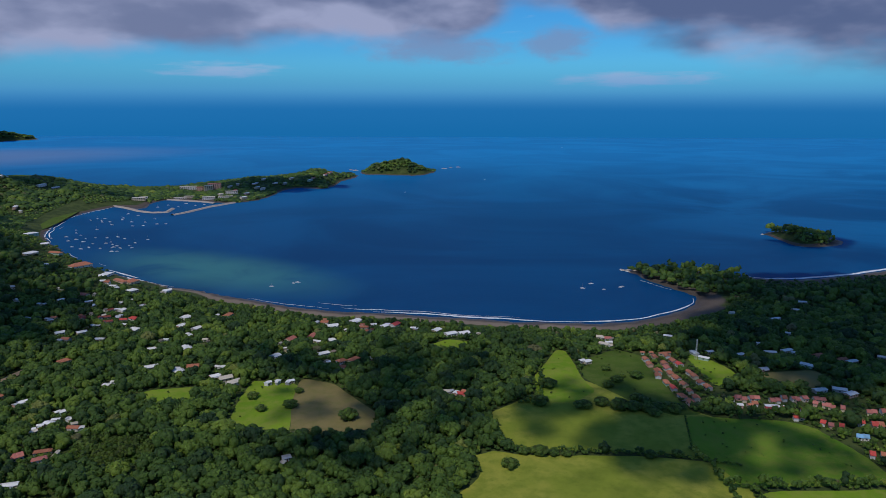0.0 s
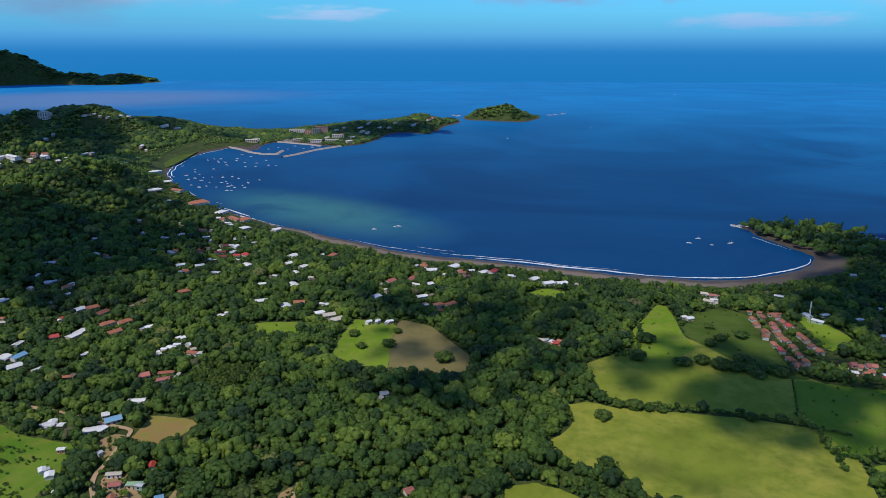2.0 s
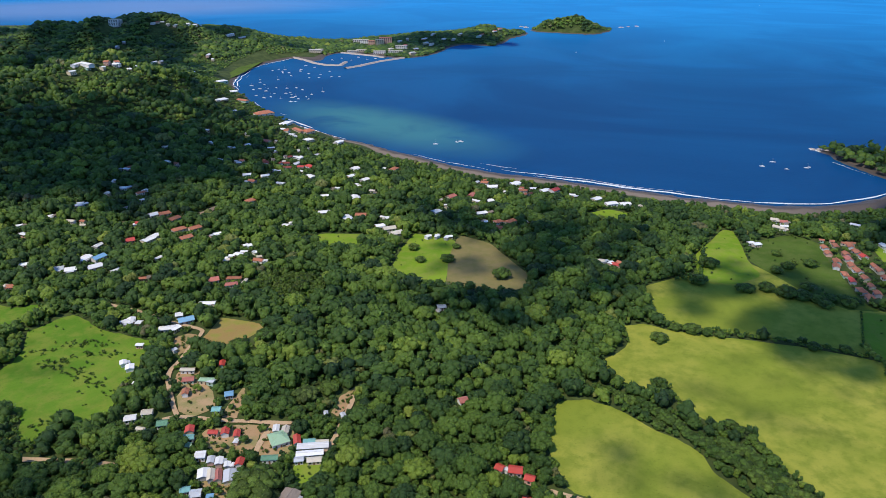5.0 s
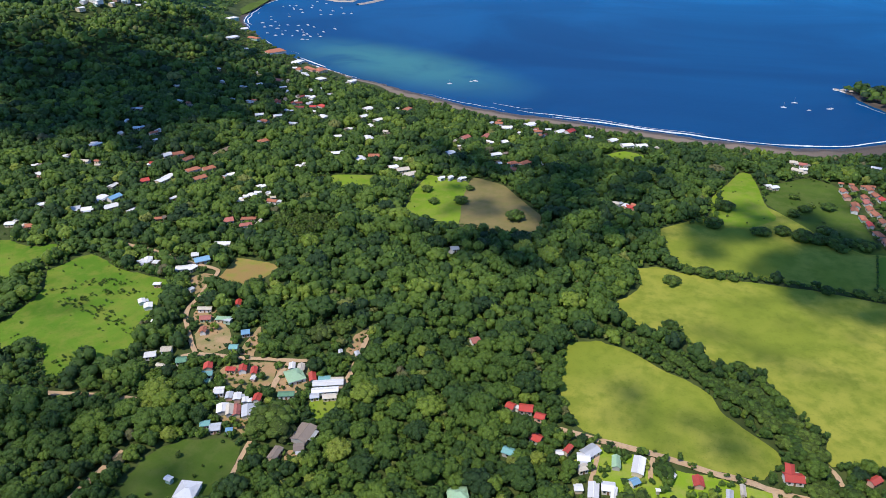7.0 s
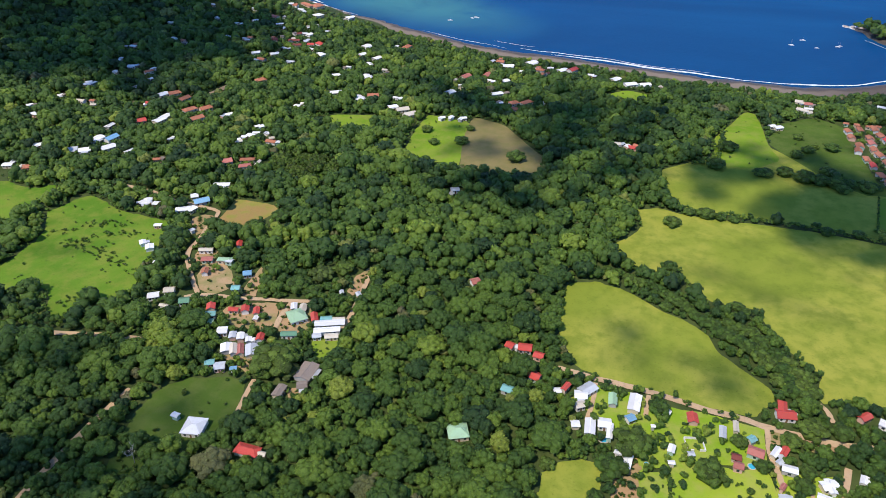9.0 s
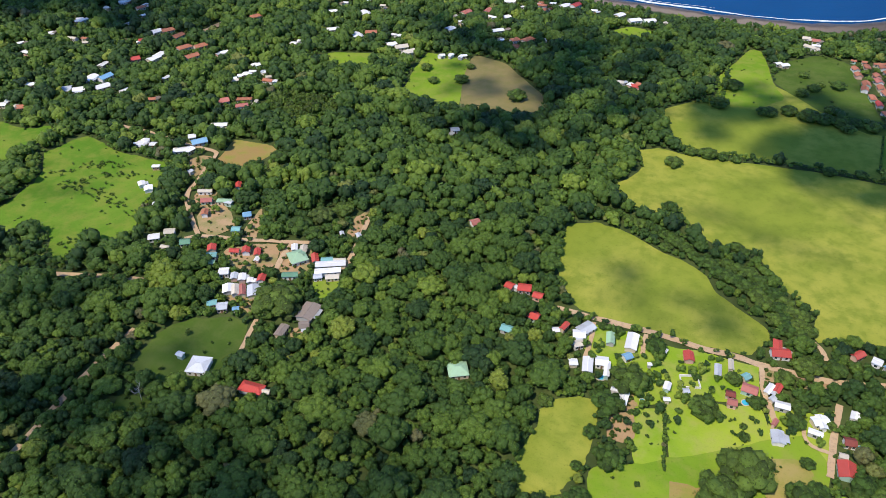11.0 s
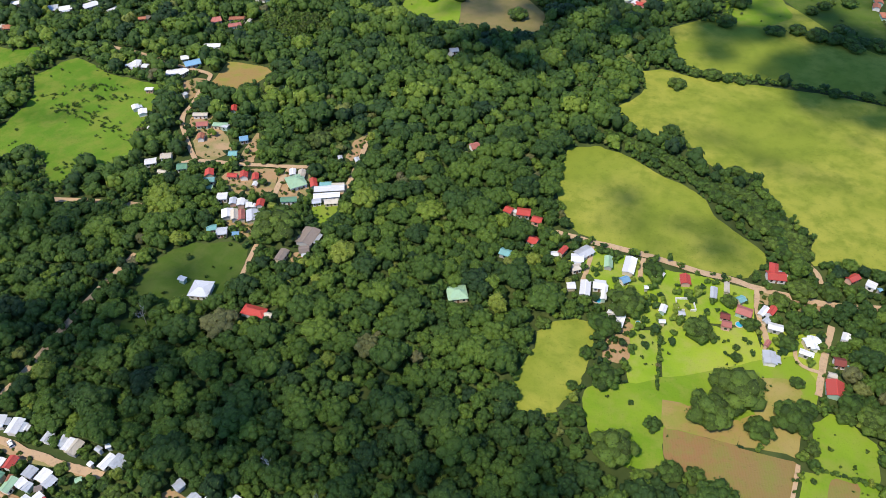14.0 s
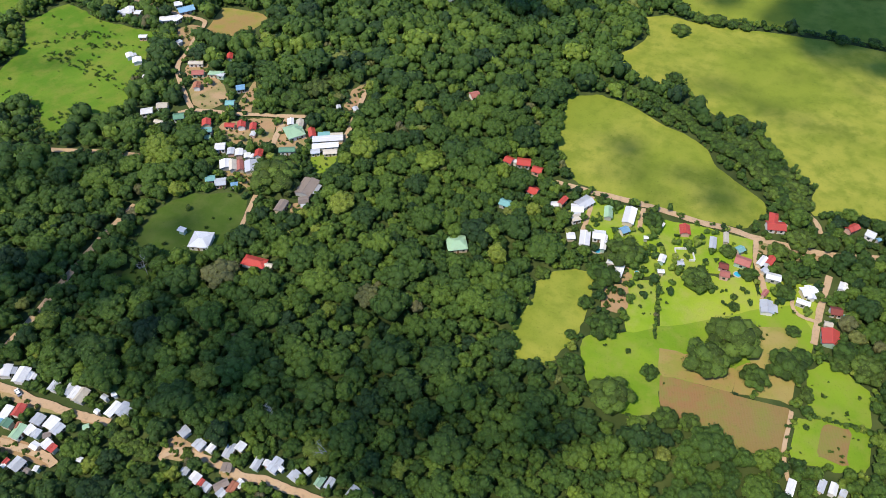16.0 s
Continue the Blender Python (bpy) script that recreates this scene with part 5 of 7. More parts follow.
TREES += [(-220.1, 346.4, 14), (-146.5, 228, 27), (61.6, 172.0, 22), (72.2, 184.2, 24), (69.5, 178.9, 15), (80.7, 169.3, 13), (20.5, 178.8, 15), (27.0, 146.6, 20), (40.7, 162.2, 8), (8.5, 172.6, 6), (12.7, 190.3, 8), (32.1, 170.8, 3), (79.5, 183.1, 5), (92.5, 177.3, 17), (98.4, 183.5, 11), (97.0, 196.9, 7), (26.4, 221.0, 20), (58.0, 213.4, 16), (79.7, 223.8, 8), (97.6, 225.5, 9), (108.7, 218.8, 7), (73.6, 204.2, 6), (94.7, 216.9, 11), (20.0, 253.5, 7), (12.6, 255.3, 6), (74.0, 209.8, 4), (77.7, 215.7, 3), (40.8, 219.9, 2), (18.2, 206.1, 15), (13.3, 210.9, 8)]
TREES += [(93.3, 240.6, 11), (103.1, 249.0, 15), (115.8, 251.6, 12), (86.5, 235.7, 6), (71.4, 235.7, 9), (38.0, 246.3, 12), (69.4, 228.3, 4), (55.7, 233.1, 5), (99.8, 166.2, 6), (98.7, 153.2, 3), (115.5, 189.6, 13), (113.3, 184.3, 10), (10.2, 157.4, 12), (-8.0, 202.1, 8), (47.7, 143.0, 11), (57.0, 143.5, 9), (100.2, 169.2, 5), (122.5, 182.6, 16)]
HEDGES = []
HEDGES.append((3, [(52, 448), (65, 444), (83, 442), (104, 442), (141, 440), (177, 432), (198, 423)]))
HEDGES.append((2, [(100, 159), (108, 158), (122, 157)]))
HEDGES.append((1.5, [(188, 499), (183, 478), (175, 447)]))
HEDGES.append((6, [(174, 443), (178, 432), (181, 415), (181, 398), (179, 384)]))
HEDGES.append((7, [(184, 396), (220, 397), (257, 399), (293, 399)]))
HEDGES.append((9, [(199, 509), (227, 502), (266, 499), (278, 489)]))
HEDGES.append((10, [(161, 517), (186, 509), (214, 512), (228, 515)]))
HEDGES.append((4, [(89, 593), (84, 559), (81, 534), (62, 521)]))
HEDGES.append((1.6, [(42, 213), (42, 198), (42, 180)]))
SHRUB_ROWS = [[(-332, 323), (-321, 329), (-304, 331)], [(-346, 311), (-336, 312)], [(-332, 301), (-322, 299), (-320, 303)], [(-318, 306), (-308, 316), (-292, 321)], [(-314, 297), (-305, 296), (-292, 295)], [(-295, 290), (-278, 289)], [(-271, 285), (-262, 283)], [(-260, 271), (-256, 270)], [(-289, 246), (-282, 247)]]
BOATS = [(-729, 1419), (-723, 1437), (-701, 1409), (-709, 1440), (-693, 1395), (-659, 1364), (-674, 1447), (-635, 1399), (-658, 1484), (-607, 1398), (-603, 1438), (-573, 1375), (-557, 1378), (-593, 1356), (-613, 1352), (-664, 1313), (-700, 1305), (-664, 1253), (-684, 1275), (-639, 1220), (-626, 1229), (-604, 1228), (-589, 1237), (-570, 1222), (-525, 1214), (-629, 1192), (-604, 1175), (-580, 1191), (-554, 1157), (-540, 1139), (-522, 1142), (-534, 1183), (-535, 1161), (-573, 1137), (-602, 1131), (-652, 1212), (-682, 1236), (-658, 1198), (-626, 1148), (-595, 1143), (-583, 1179), (-568, 1171), (-555, 1146), (-542, 1112), (-534, 1114)]
BOATS += [(-666, 1425), (-688, 1504), (-679, 1398), (-664, 1603), (-652, 1635), (-619, 1663), (-585, 1629), (-571, 1652), (-619, 1612), (-227, 894), (-202, 912), (-197, 916), (186, 890), (202, 914), (213, 885), (240, 899), (237, 896), (134, 2223), (-104, 1899), (665, 3904)]
BREAKWATERS = [[(-771, 1617), (-727, 1586), (-678, 1539), (-642, 1520), (-614, 1526), (-621, 1580)], [(-586, 1488), (-569, 1526), (-548, 1604), (-508, 1683)], [(-690, 1731), (-594, 1697), (-553, 1673)]]
POOLS = [(97.3, 261.7, 4.2, 2.6, -35), (14.2, 222.9, 4.2, 3, 10), (40.1, 226.3, 2.8, 2.4, 20), (119.4, 211.0, 4.5, 2.6, 20), (77.7, 240.3, 3, 2, 20), (75.9, 224.1, 3, 3, 0), (32.7, 214.0, 2, 2, 0)]
MAST = (240, 622, 20)
DEAD_TREES = [(-93, 106), (-69, 97), (-178, 159)]
CAR = (-194.3, 92.5)
COURT = (52.8, 229.9)
ROCKS = [(6, 2609, 9), (30, 2636, 7), (59, 2664, 8), (-316, 2517, 9), (-334, 2534, 7), (265, 992, 4), (272, 988, 5), (280, 988, 5), (602, 1284, 4), (264, 996, 3), (273, 994, 4)]
# ---------------------------------------------------------------- land and sea
from mathutils import geometry

LAND = [COAST_EAST + COAST_BAY + COAST_WEST, ISLAND, ISLET, FAR_POINT]


def soften(poly, rounds=1, closed=True, cut=0.25):
    """Corner cutting, for outlines and paths drawn by a few points."""
    for _ in range(rounds):
        made = [] if closed else [poly[0]]
        for i in range(len(poly) if closed else len(poly) - 1):
            (ax, ay), (bx, by) = poly[i], poly[(i + 1) % len(poly)]
            keep = 1 - cut
            made += [(ax * keep + bx * cut, ay * keep + by * cut), (ax * cut + bx * keep, ay * cut + by * keep)]
        poly = made if closed else made + [poly[-1]]
    return poly


def inside(x, y, poly):
    """Signed distance to the outline of poly, positive inside."""
    hit = np.zeros(x.shape, bool)
    near = np.full(x.shape, 1e18)
    for i in range(len(poly)):
        (ax, ay), (bx, by) = poly[i - 1], poly[i]
        ex, ey = bx - ax, by - ay
        t = np.clip(((x - ax) * ex + (y - ay) * ey) / (ex * ex + ey * ey + 1e-9), 0, 1)
        near = np.minimum(near, (x - ax - t * ex) ** 2 + (y - ay - t * ey) ** 2)
        if ey:
            hit ^= ((ay > y) != (by > y)) & (x < ex * (y - ay) / ey + ax)
    return np.where(hit, 1, -1) * np.sqrt(near)


LAND = [soften(p) for p in LAND]


def shore(x, y):
    d = np.full(x.shape, -1e9)
    for poly in LAND:
        d = np.maximum(d, inside(x, y, poly))
    return d


def waves(x, y, size, seed):
    """Cheap smooth unevenness between -1 and 1."""
    s = np.zeros(x.shape)
    for i in range(4):
        a, k = seed * 1.7 + i * 2.4, (1.6 ** i) / size
        s += np.sin((x * math.cos(a) + y * math.sin(a)) * k + 1.3 * i + seed) * np.cos((y * math.cos(a * 1.3) - x * math.sin(a)) * k * 0.8 + seed)
    return s / 2.4


PLAIN = 3.2


def height(x, y, d=None):
    d = shore(x, y) if d is None else d
    d = d + 5 * waves(x, y, 22, 3)
    z = np.clip(d * 0.085, -6, PLAIN)
    up = np.zeros(x.shape)
    for hx, hy, top, sx, sy, turn in HILLS + HILLS_FAR:
        c, s = math.cos(radians(turn)), math.sin(radians(turn))
        u, v = ((x - hx) * c - (y - hy) * s) / sx, ((x - hx) * s + (y - hy) * c) / sy
        up = np.maximum(up, (top - PLAIN) * np.exp(-0.5 * (u * u + v * v))) + 0.12 * np.minimum(up, (top - PLAIN) * np.exp(-0.5 * (u * u + v * v)))
    up = np.maximum(up * (1 + 0.16 * waves(x, y, 55, 5)) - 2.5, 0)
    return z + up * np.clip(d / 35, 0, 1) ** 0.6


def mesh_from(name, verts, tris, smooth=False, tint=None):
    """A mesh out of number arrays: verts (n, 3), faces (m, 3 or 4)."""
    me = bpy.data.meshes.new(name)
    verts, tris = np.asarray(verts, np.float32), np.asarray(tris, np.int32)
    m, k = tris.shape
    me.vertices.add(len(verts)), me.loops.add(m * k), me.polygons.add(m)
    me.vertices.foreach_set("co", verts.ravel())
    me.loops.foreach_set("vertex_index", tris.ravel())
    me.polygons.foreach_set("loop_start", np.arange(0, m * k, k, dtype=np.int32))
    me.polygons.foreach_set("use_smooth", np.full(m, smooth) if np.isscalar(smooth) else smooth)
    if tint is not None:
        me.attributes.new("tint", "FLOAT", "FACE").data.foreach_set("value", np.asarray(tint, np.float32))
    me.update(calc_edges=True)
    return me


def steps(*spans):
    """Grid lines: (from, to, step) one after another."""
    return np.concatenate([np.arange(a, b, s) for a, b, s in spans] + [[spans[-1][1]]])


gx = steps((-5400, -2700, 75), (-2700, -1000, 22), (-1000, 900, 12), (900, 1500, 30), (1500, 5400, 150))
gy = steps((-5400, 0, 180), (0, 1350, 12), (1350, 2750, 20), (2750, 5000, 60))
X, Y = np.meshgrid(gx, gy)
Z = height(X.ravel(), Y.ravel())
nx, ny = len(gx), len(gy)
a = (np.arange(ny - 1)[:, None] * nx + np.arange(nx - 1)[None]).ravel()
ground = new("ground", mesh_from("ground", np.stack([X.ravel(), Y.ravel(), Z], 1), np.stack([a, a + 1, a + nx + 1, a + nx], 1), True))
ground.data.materials.append(GROUND)
tagged(ground, "coastal plain with wooded hills and dark sand beach", "ground", kind="structure")

ring = [(math.cos(i * math.tau / 96) * 7000, math.sin(i * math.tau / 96) * 7000, 0) for i in range(96)]
sea = new("water", bpy.data.meshes.new("water"))
sea.data.from_pydata(ring, [], [list(range(96))])
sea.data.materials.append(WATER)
tagged(sea, "deep blue bay water reaching the open horizon", "sea", kind="structure")


def tri_poly(name, outline, z):
    """A flat sheet with a many-cornered outline, and a few rows of points inside."""
    n = len(outline)
    pts = [Vector(p) for p in outline]
    made = geometry.delaunay_2d_cdt(pts, [], [list(range(n))], 1, 1e-3)
    faces = []
    for f in made[2]:
        (ax, ay), (bx, by), (cx, cy) = (made[0][i] for i in f[:3])
        faces.append(tuple(f) if (bx - ax) * (cy - ay) - (by - ay) * (cx - ax) > 0 else tuple(f)[::-1])
    me = bpy.data.meshes.new(name)
    me.from_pydata([(p.x, p.y, z) for p in made[0]], [], faces)
    return me


FIELD_WORDS = {"pasture": "bright green grazed pasture with scattered tufts", "meadow": "bright green grass meadow edged by trees",
               "lawn": "green lawn around houses", "glade": "dull green grass glade inside the woodland", "hay": "yellow-green open hay pasture", "dry": "dry tan grass plot",
               "brown": "brown fallow field edged by trees", "plough": "brown tilled plot with faint rows", "yard": "bare reddish earth yard",
               "scrub": "light green overgrown scrub clearing"}
LIFT = {"lawn": 0.10, "glade": 0.1, "hay": 0.12, "pasture": 0.12, "scrub": 0.1, "meadow": 0.14, "brown": 0.16, "dry": 0.18, "plough": 0.22, "yard": 0.2}
field_shapes = []
for i, (kind, pts) in enumerate(FIELDS):
    rim = soften(soften(pts, 1, True, 0.06 if kind in ("plough", "dry", "lawn") else 0.12), 1, True, 0.15)
    rim = [(x + random.uniform(-0.8, 0.8), y + random.uniform(-0.8, 0.8)) for x, y in rim]
    mx, my = np.mean([p[0] for p in rim]), np.mean([p[1] for p in rim])
    base = float(height(np.array([mx]), np.array([my]))[0])
    field_shapes.append((kind, rim))
    ob = new("field", tri_poly("field", rim, max(PLAIN, base) + LIFT[kind] + 0.003 * i))
    ob.data.materials.append(GRASS[kind])
    tagged(ob, FIELD_WORDS[kind], "field", kind="structure")


def ribbon(path, width, wobble=0.0):
    """Left and right edges of a strip along a path."""
    p = np.array(path, float)
    t = np.gradient(p, axis=0)
    t /= np.linalg.norm(t, axis=1)[:, None] + 1e-9
    side = np.stack([-t[:, 1], t[:, 0]], 1)
    half = width / 2 * (1 + wobble * np.random.uniform(-1, 1, (len(p), 2)))
    return p + side * half[:, :1], p - side * half[:, 1:]


def strip(name, path, width, lift, wobble=0.1, flat=None):
    left, right = ribbon(path, width, wobble)
    n = len(left)
    v = np.concatenate([left, right])
    z = height(v[:, 0], v[:, 1]) + lift if flat is None else np.full(2 * n, flat)
    k = np.arange(n - 1)
    return mesh_from(name, np.column_stack([v, z]), np.stack([k + n, k + n + 1, k + 1, k], 1), True)


def dense(path, step):
    out = []
    for (ax, ay), (bx, by) in zip(path, path[1:]):
        n = max(1, int(math.hypot(bx - ax, by - ay) / step))
        out += [(ax + (bx - ax) * i / n, ay + (by - ay) * i / n) for i in range(n)]
    return out + [path[-1]]


road_paths = []
for i, (wide, pts) in enumerate(ROADS):
    path = dense(soften(soften(pts, 1, False), 1, False, 0.2), 4.0)
    road_paths.append((wide, path))
    ob = new("road", strip("road", path, wide, 0.34 + 0.025 * i, 0.14))
    ob.data.materials.append(DIRT)
    tagged(ob, "pale unpaved dirt road with ragged edges", "road", kind="structure")

# surf: broken lines of foam along the bay's beach, and one on the beach beyond the eastern point
bay = dense(soften(COAST_EAST[14:] + COAST_BAY + COAST_WEST[:6], 2, False), 6.0)
beyond = dense(soften(COAST_EAST[:10], 2, False), 6.0)
for out, wide, cut, seed, line in ((5.0, 4.4, -0.15, 1, bay), (13.0, 3.4, 0.0, 2, bay), (24.0, 1.8, 0.65, 3, bay), (6.0, 7.0, -0.6, 5, beyond)):
    p = np.array(line)
    t = np.gradient(p, axis=0)
    t /= np.linalg.norm(t, axis=1)[:, None]
    line = p + np.stack([t[:, 1], -t[:, 0]], 1) * (out + 2.5 * waves(p[:, 0], p[:, 1], 30, seed))[:, None]
    s = np.arange(len(p)) * 6.0
    size = wide * np.clip((waves(s, s * 0, 90, seed + 4) - cut) * 2.2, 0, 1.3) * (0.75 + 0.25 * waves(s, s * 0, 9, seed))
    size *= np.where((p[:, 0] > 190) & (p[:, 0] < 420), 0 if out > 6 else 0.6, 1)
    side = np.stack([t[:, 1], -t[:, 0]], 1) * size[:, None] / 2
    n = len(p)
    v = np.concatenate([line + side, line - side])
    k = np.arange(n - 1)
    k = k[(size[:-1] > 0.2) & (size[1:] > 0.2)]
    if len(k):
        ob = new("surf", mesh_from("surf", np.column_stack([v, np.full(2 * n, 0.25)]), np.stack([k, k + 1, k + n + 1, k + n], 1), True))
        ob.data.materials.append(FOAM)
        tagged(ob, "broken white line of surf along the beach", "surf", kind="structure")

# ---------------------------------------------------------------- helpers for things
class Heap:
    """Collects the pieces of many small far things into one mesh."""

    def __init__(self):
        self.verts, self.faces, self.slots, self.mats, self.at = [], [], [], [], Matrix.Identity(4)

    def take(self, verts, faces, mat):
        n = len(self.verts)
        self.verts += [tuple(self.at @ Vector(v)) for v in verts]
        self.faces += [tuple(i + n for i in f) for f in faces]
        if mat not in self.mats:
            self.mats.append(mat)
        self.slots += [self.mats.index(mat)] * len(faces)

    def build(self, name, label, category):
        me = bpy.data.meshes.new(name)
        me.from_pydata(self.verts, [], self.faces)
        for m in self.mats:
            me.materials.append(m)
        me.polygons.foreach_set("material_index", self.slots)
        return tagged(new(name, me), label, category, kind="stuff")


def part(name, verts, faces, mat, parent, label=""):
    if isinstance(parent, Heap):
        return parent.take(verts, faces, mat)
    me = bpy.data.meshes.new(name)
    me.from_pydata([tuple(v) for v in verts], [], faces)
    me.materials.append(mat)
    ob = new(name, me)
    ob.parent = parent
    if label:
        ob["label"] = label
    return ob


BOX = [(0, 3, 2, 1), (4, 5, 6, 7), (0, 1, 5, 4), (1, 2, 6, 5), (2, 3, 7, 6), (3, 0, 4, 7)]


def box(x0, x1, y0, y1, z0, z1):
    return [(x0, y0, z0), (x1, y0, z0), (x1, y1, z0), (x0, y1, z0), (x0, y0, z1), (x1, y0, z1), (x1, y1, z1), (x0, y1, z1)]


def thing(name, x, y, z, turn, label, category, group=""):
    e = new(name)
    e.matrix_world = pose(x, y, z, 0, 0, turn)
    return tagged(e, label, category, group)


def level(x, y):
    return float(height(np.array([float(x)]), np.array([float(y)]))[0])


# ---------------------------------------------------------------- houses
def slab(edge, thick):
    """A roof plane: four corners, counted from above, and the same lowered."""
    return list(edge) + [(x, y, z - thick) for x, y, z in edge]


SLAB = [(0, 1, 2, 3), (7, 6, 5, 4), (0, 4, 5, 1), (1, 5, 6, 2), (2, 6, 7, 3), (3, 7, 4, 0)]


def house(x, y, length, depth, turn, colour, rnd, heap=None):
    roof_mat, words = ROOFS[colour]
    z = level(x, y)
    far = math.hypot(x, y) > 900
    tall = rnd.uniform(2.5, 3.1) * (1.7 if far and rnd.random() < 0.4 else 1)
    if heap:
        heap.at = pose(x, y, z, 0, 0, turn)
    e = heap or thing("house", x, y, z, turn, f"small house with a {words} roof among trees", "house", "houses of the coast village")
    wall = WALLS[rnd.choice([0, 0, 0, 1, 1, 2, 3, 4] if colour in "wgrpo" else [0, 1, 3])]
    L, D, over = length / 2, depth / 2, 0.45
    l, d = L - over, D - over
    rise = D * (0.2 if colour in "wgb" else 0.42)
    hip = (colour in "opr" and length > 9 and rnd.random() < 0.5) or depth >= 10 or (colour == "l" and length > 9)
    if hip:
        part("wall", box(-l, l, -d, d, -0.4, tall), BOX, wall, e)
    else:
        v = box(-l, l, -d, d, -0.4, tall) + [(-l, 0, tall + rise * d / D), (l, 0, tall + rise * d / D)]
        part("wall", v, [(0, 3, 2, 1), (0, 1, 5, 4), (2, 3, 7, 6), (1, 2, 6, 9, 5), (3, 0, 4, 8, 7), (4, 5, 9, 8), (6, 7, 8, 9)], wall, e)
    low = tall - 0.1
    top = tall + rise
    k = L - D * 0.8 if hip else L
    part("roof", slab([(-L, -D, low), (L, -D, low), (k, 0, top), (-k, 0, top)], 0.12), SLAB, roof_mat, e)
    part("roof", slab([(L, D, low), (-L, D, low), (-k, 0, top), (k, 0, top)], 0.12), SLAB, roof_mat, e)
    if hip:
        for s in (-1, 1):
            v = [(s * L, -s * D, low), (s * L, s * D, low), (s * k, 0, top)]
            part("roof", v + [(a, b, c - 0.12) for a, b, c in v], [(0, 1, 2), (5, 4, 3), (0, 3, 4, 1), (1, 4, 5, 2), (2, 5, 3, 0)], roof_mat, e)
    part("ridge_cap", [(-k, -0.22, top - 0.02), (k, -0.22, top - 0.02), (k, 0, top + 0.07), (-k, 0, top + 0.07), (-k, 0.22, top - 0.02), (k, 0.22, top - 0.02)],
         [(0, 1, 2, 3), (3, 2, 5, 4)], roof_mat, e)
    if length > 4.2:
        part("door", box(-0.45, 0.45, -d - 0.05, -d + 0.05, 0.0, 2.0), BOX, DOOR, e)
        for s in (-1, 1):
            part("window", box(s * l * 0.6 - 0.5, s * l * 0.6 + 0.5, -d - 0.04, -d + 0.05, 0.9, 2.0), BOX, GLASS, e)
        part("window", box(-0.6, 0.6, d - 0.05, d + 0.04, 0.9, 2.0), BOX, GLASS, e)
    if colour in "gwb" and length > 5 and rnd.random() < 0.35:
        lean = slab([(-L * 0.6, -D - 1.8, low - 0.55), (L * 0.6, -D - 1.8, low - 0.55), (L * 0.6, -D + 0.1, low - 0.14), (-L * 0.6, -D + 0.1, low - 0.14)], 0.08)
        part("porch_roof", lean, SLAB, ROOFS["g"][0], e)
        for s in (-1, 1):
            part("porch_post", box(s * L * 0.55 - 0.06, s * L * 0.55 + 0.06, -D - 1.7, -D - 1.58, -0.3, low - 0.6), BOX, DOOR, e)
    return e


rnd = random.Random(11)
far_houses = Heap()
by_range = sorted(HOUSES, key=lambda row: math.hypot(row[0], row[1]))
for i, row in enumerate(by_range):
    house(*row, rnd, far_houses if i >= 300 else None)
far_houses.build("distant_houses", "distant small houses with white and tiled roofs among trees", "houses")


def block(x, y, wide, deep, storeys, colour, turn):
    """A flat-roofed hotel or shop with bands of windows."""
    z = level(x, y)
    e = thing("apartment_building", x, y, z, turn, "pale flat-roofed seaside building with rows of windows", "building", "buildings by the marina")
    wall = {"p": WALLS[2], "c": WALLS[1], "w": WALLS[0]}[colour]
    tall = storeys * 3.1
    part("wall", box(-wide / 2, wide / 2, -deep / 2, deep / 2, -1, tall), BOX, wall, e)
    part("roof", box(-wide / 2 - 0.4, wide / 2 + 0.4, -deep / 2 - 0.4, deep / 2 + 0.4, tall, tall + 0.5), BOX, ROOFS["p" if colour == "p" else "c"][0], e)
    for s in range(storeys):
        for i in range(max(2, int(wide / 5))):
            cx = -wide / 2 + (i + 0.5) * wide / max(2, int(wide / 5))
            part("window", box(cx - 1.3, cx + 1.3, -deep / 2 - 0.05, -deep / 2 + 0.05, s * 3.1 + 0.7, s * 3.1 + 2.4), BOX, GLASS, e)


for x, y, wide, deep, storeys, colour in BLOCKS:
    block(x, y, wide, deep, storeys, colour, 20)

# ---------------------------------------------------------------- trees
ICO = bmesh.new()
bmesh.ops.create_icosphere(ICO, subdivisions=1, radius=1)
ICO_V = np.array([v.co[:] for v in ICO.verts])
ICO_F = np.array([[v.index for v in f.verts] for f in ICO.faces])
ICO.free()
DOME_F = ICO_F[ICO_V[ICO_F].mean(1)[:, 2] > -0.2]


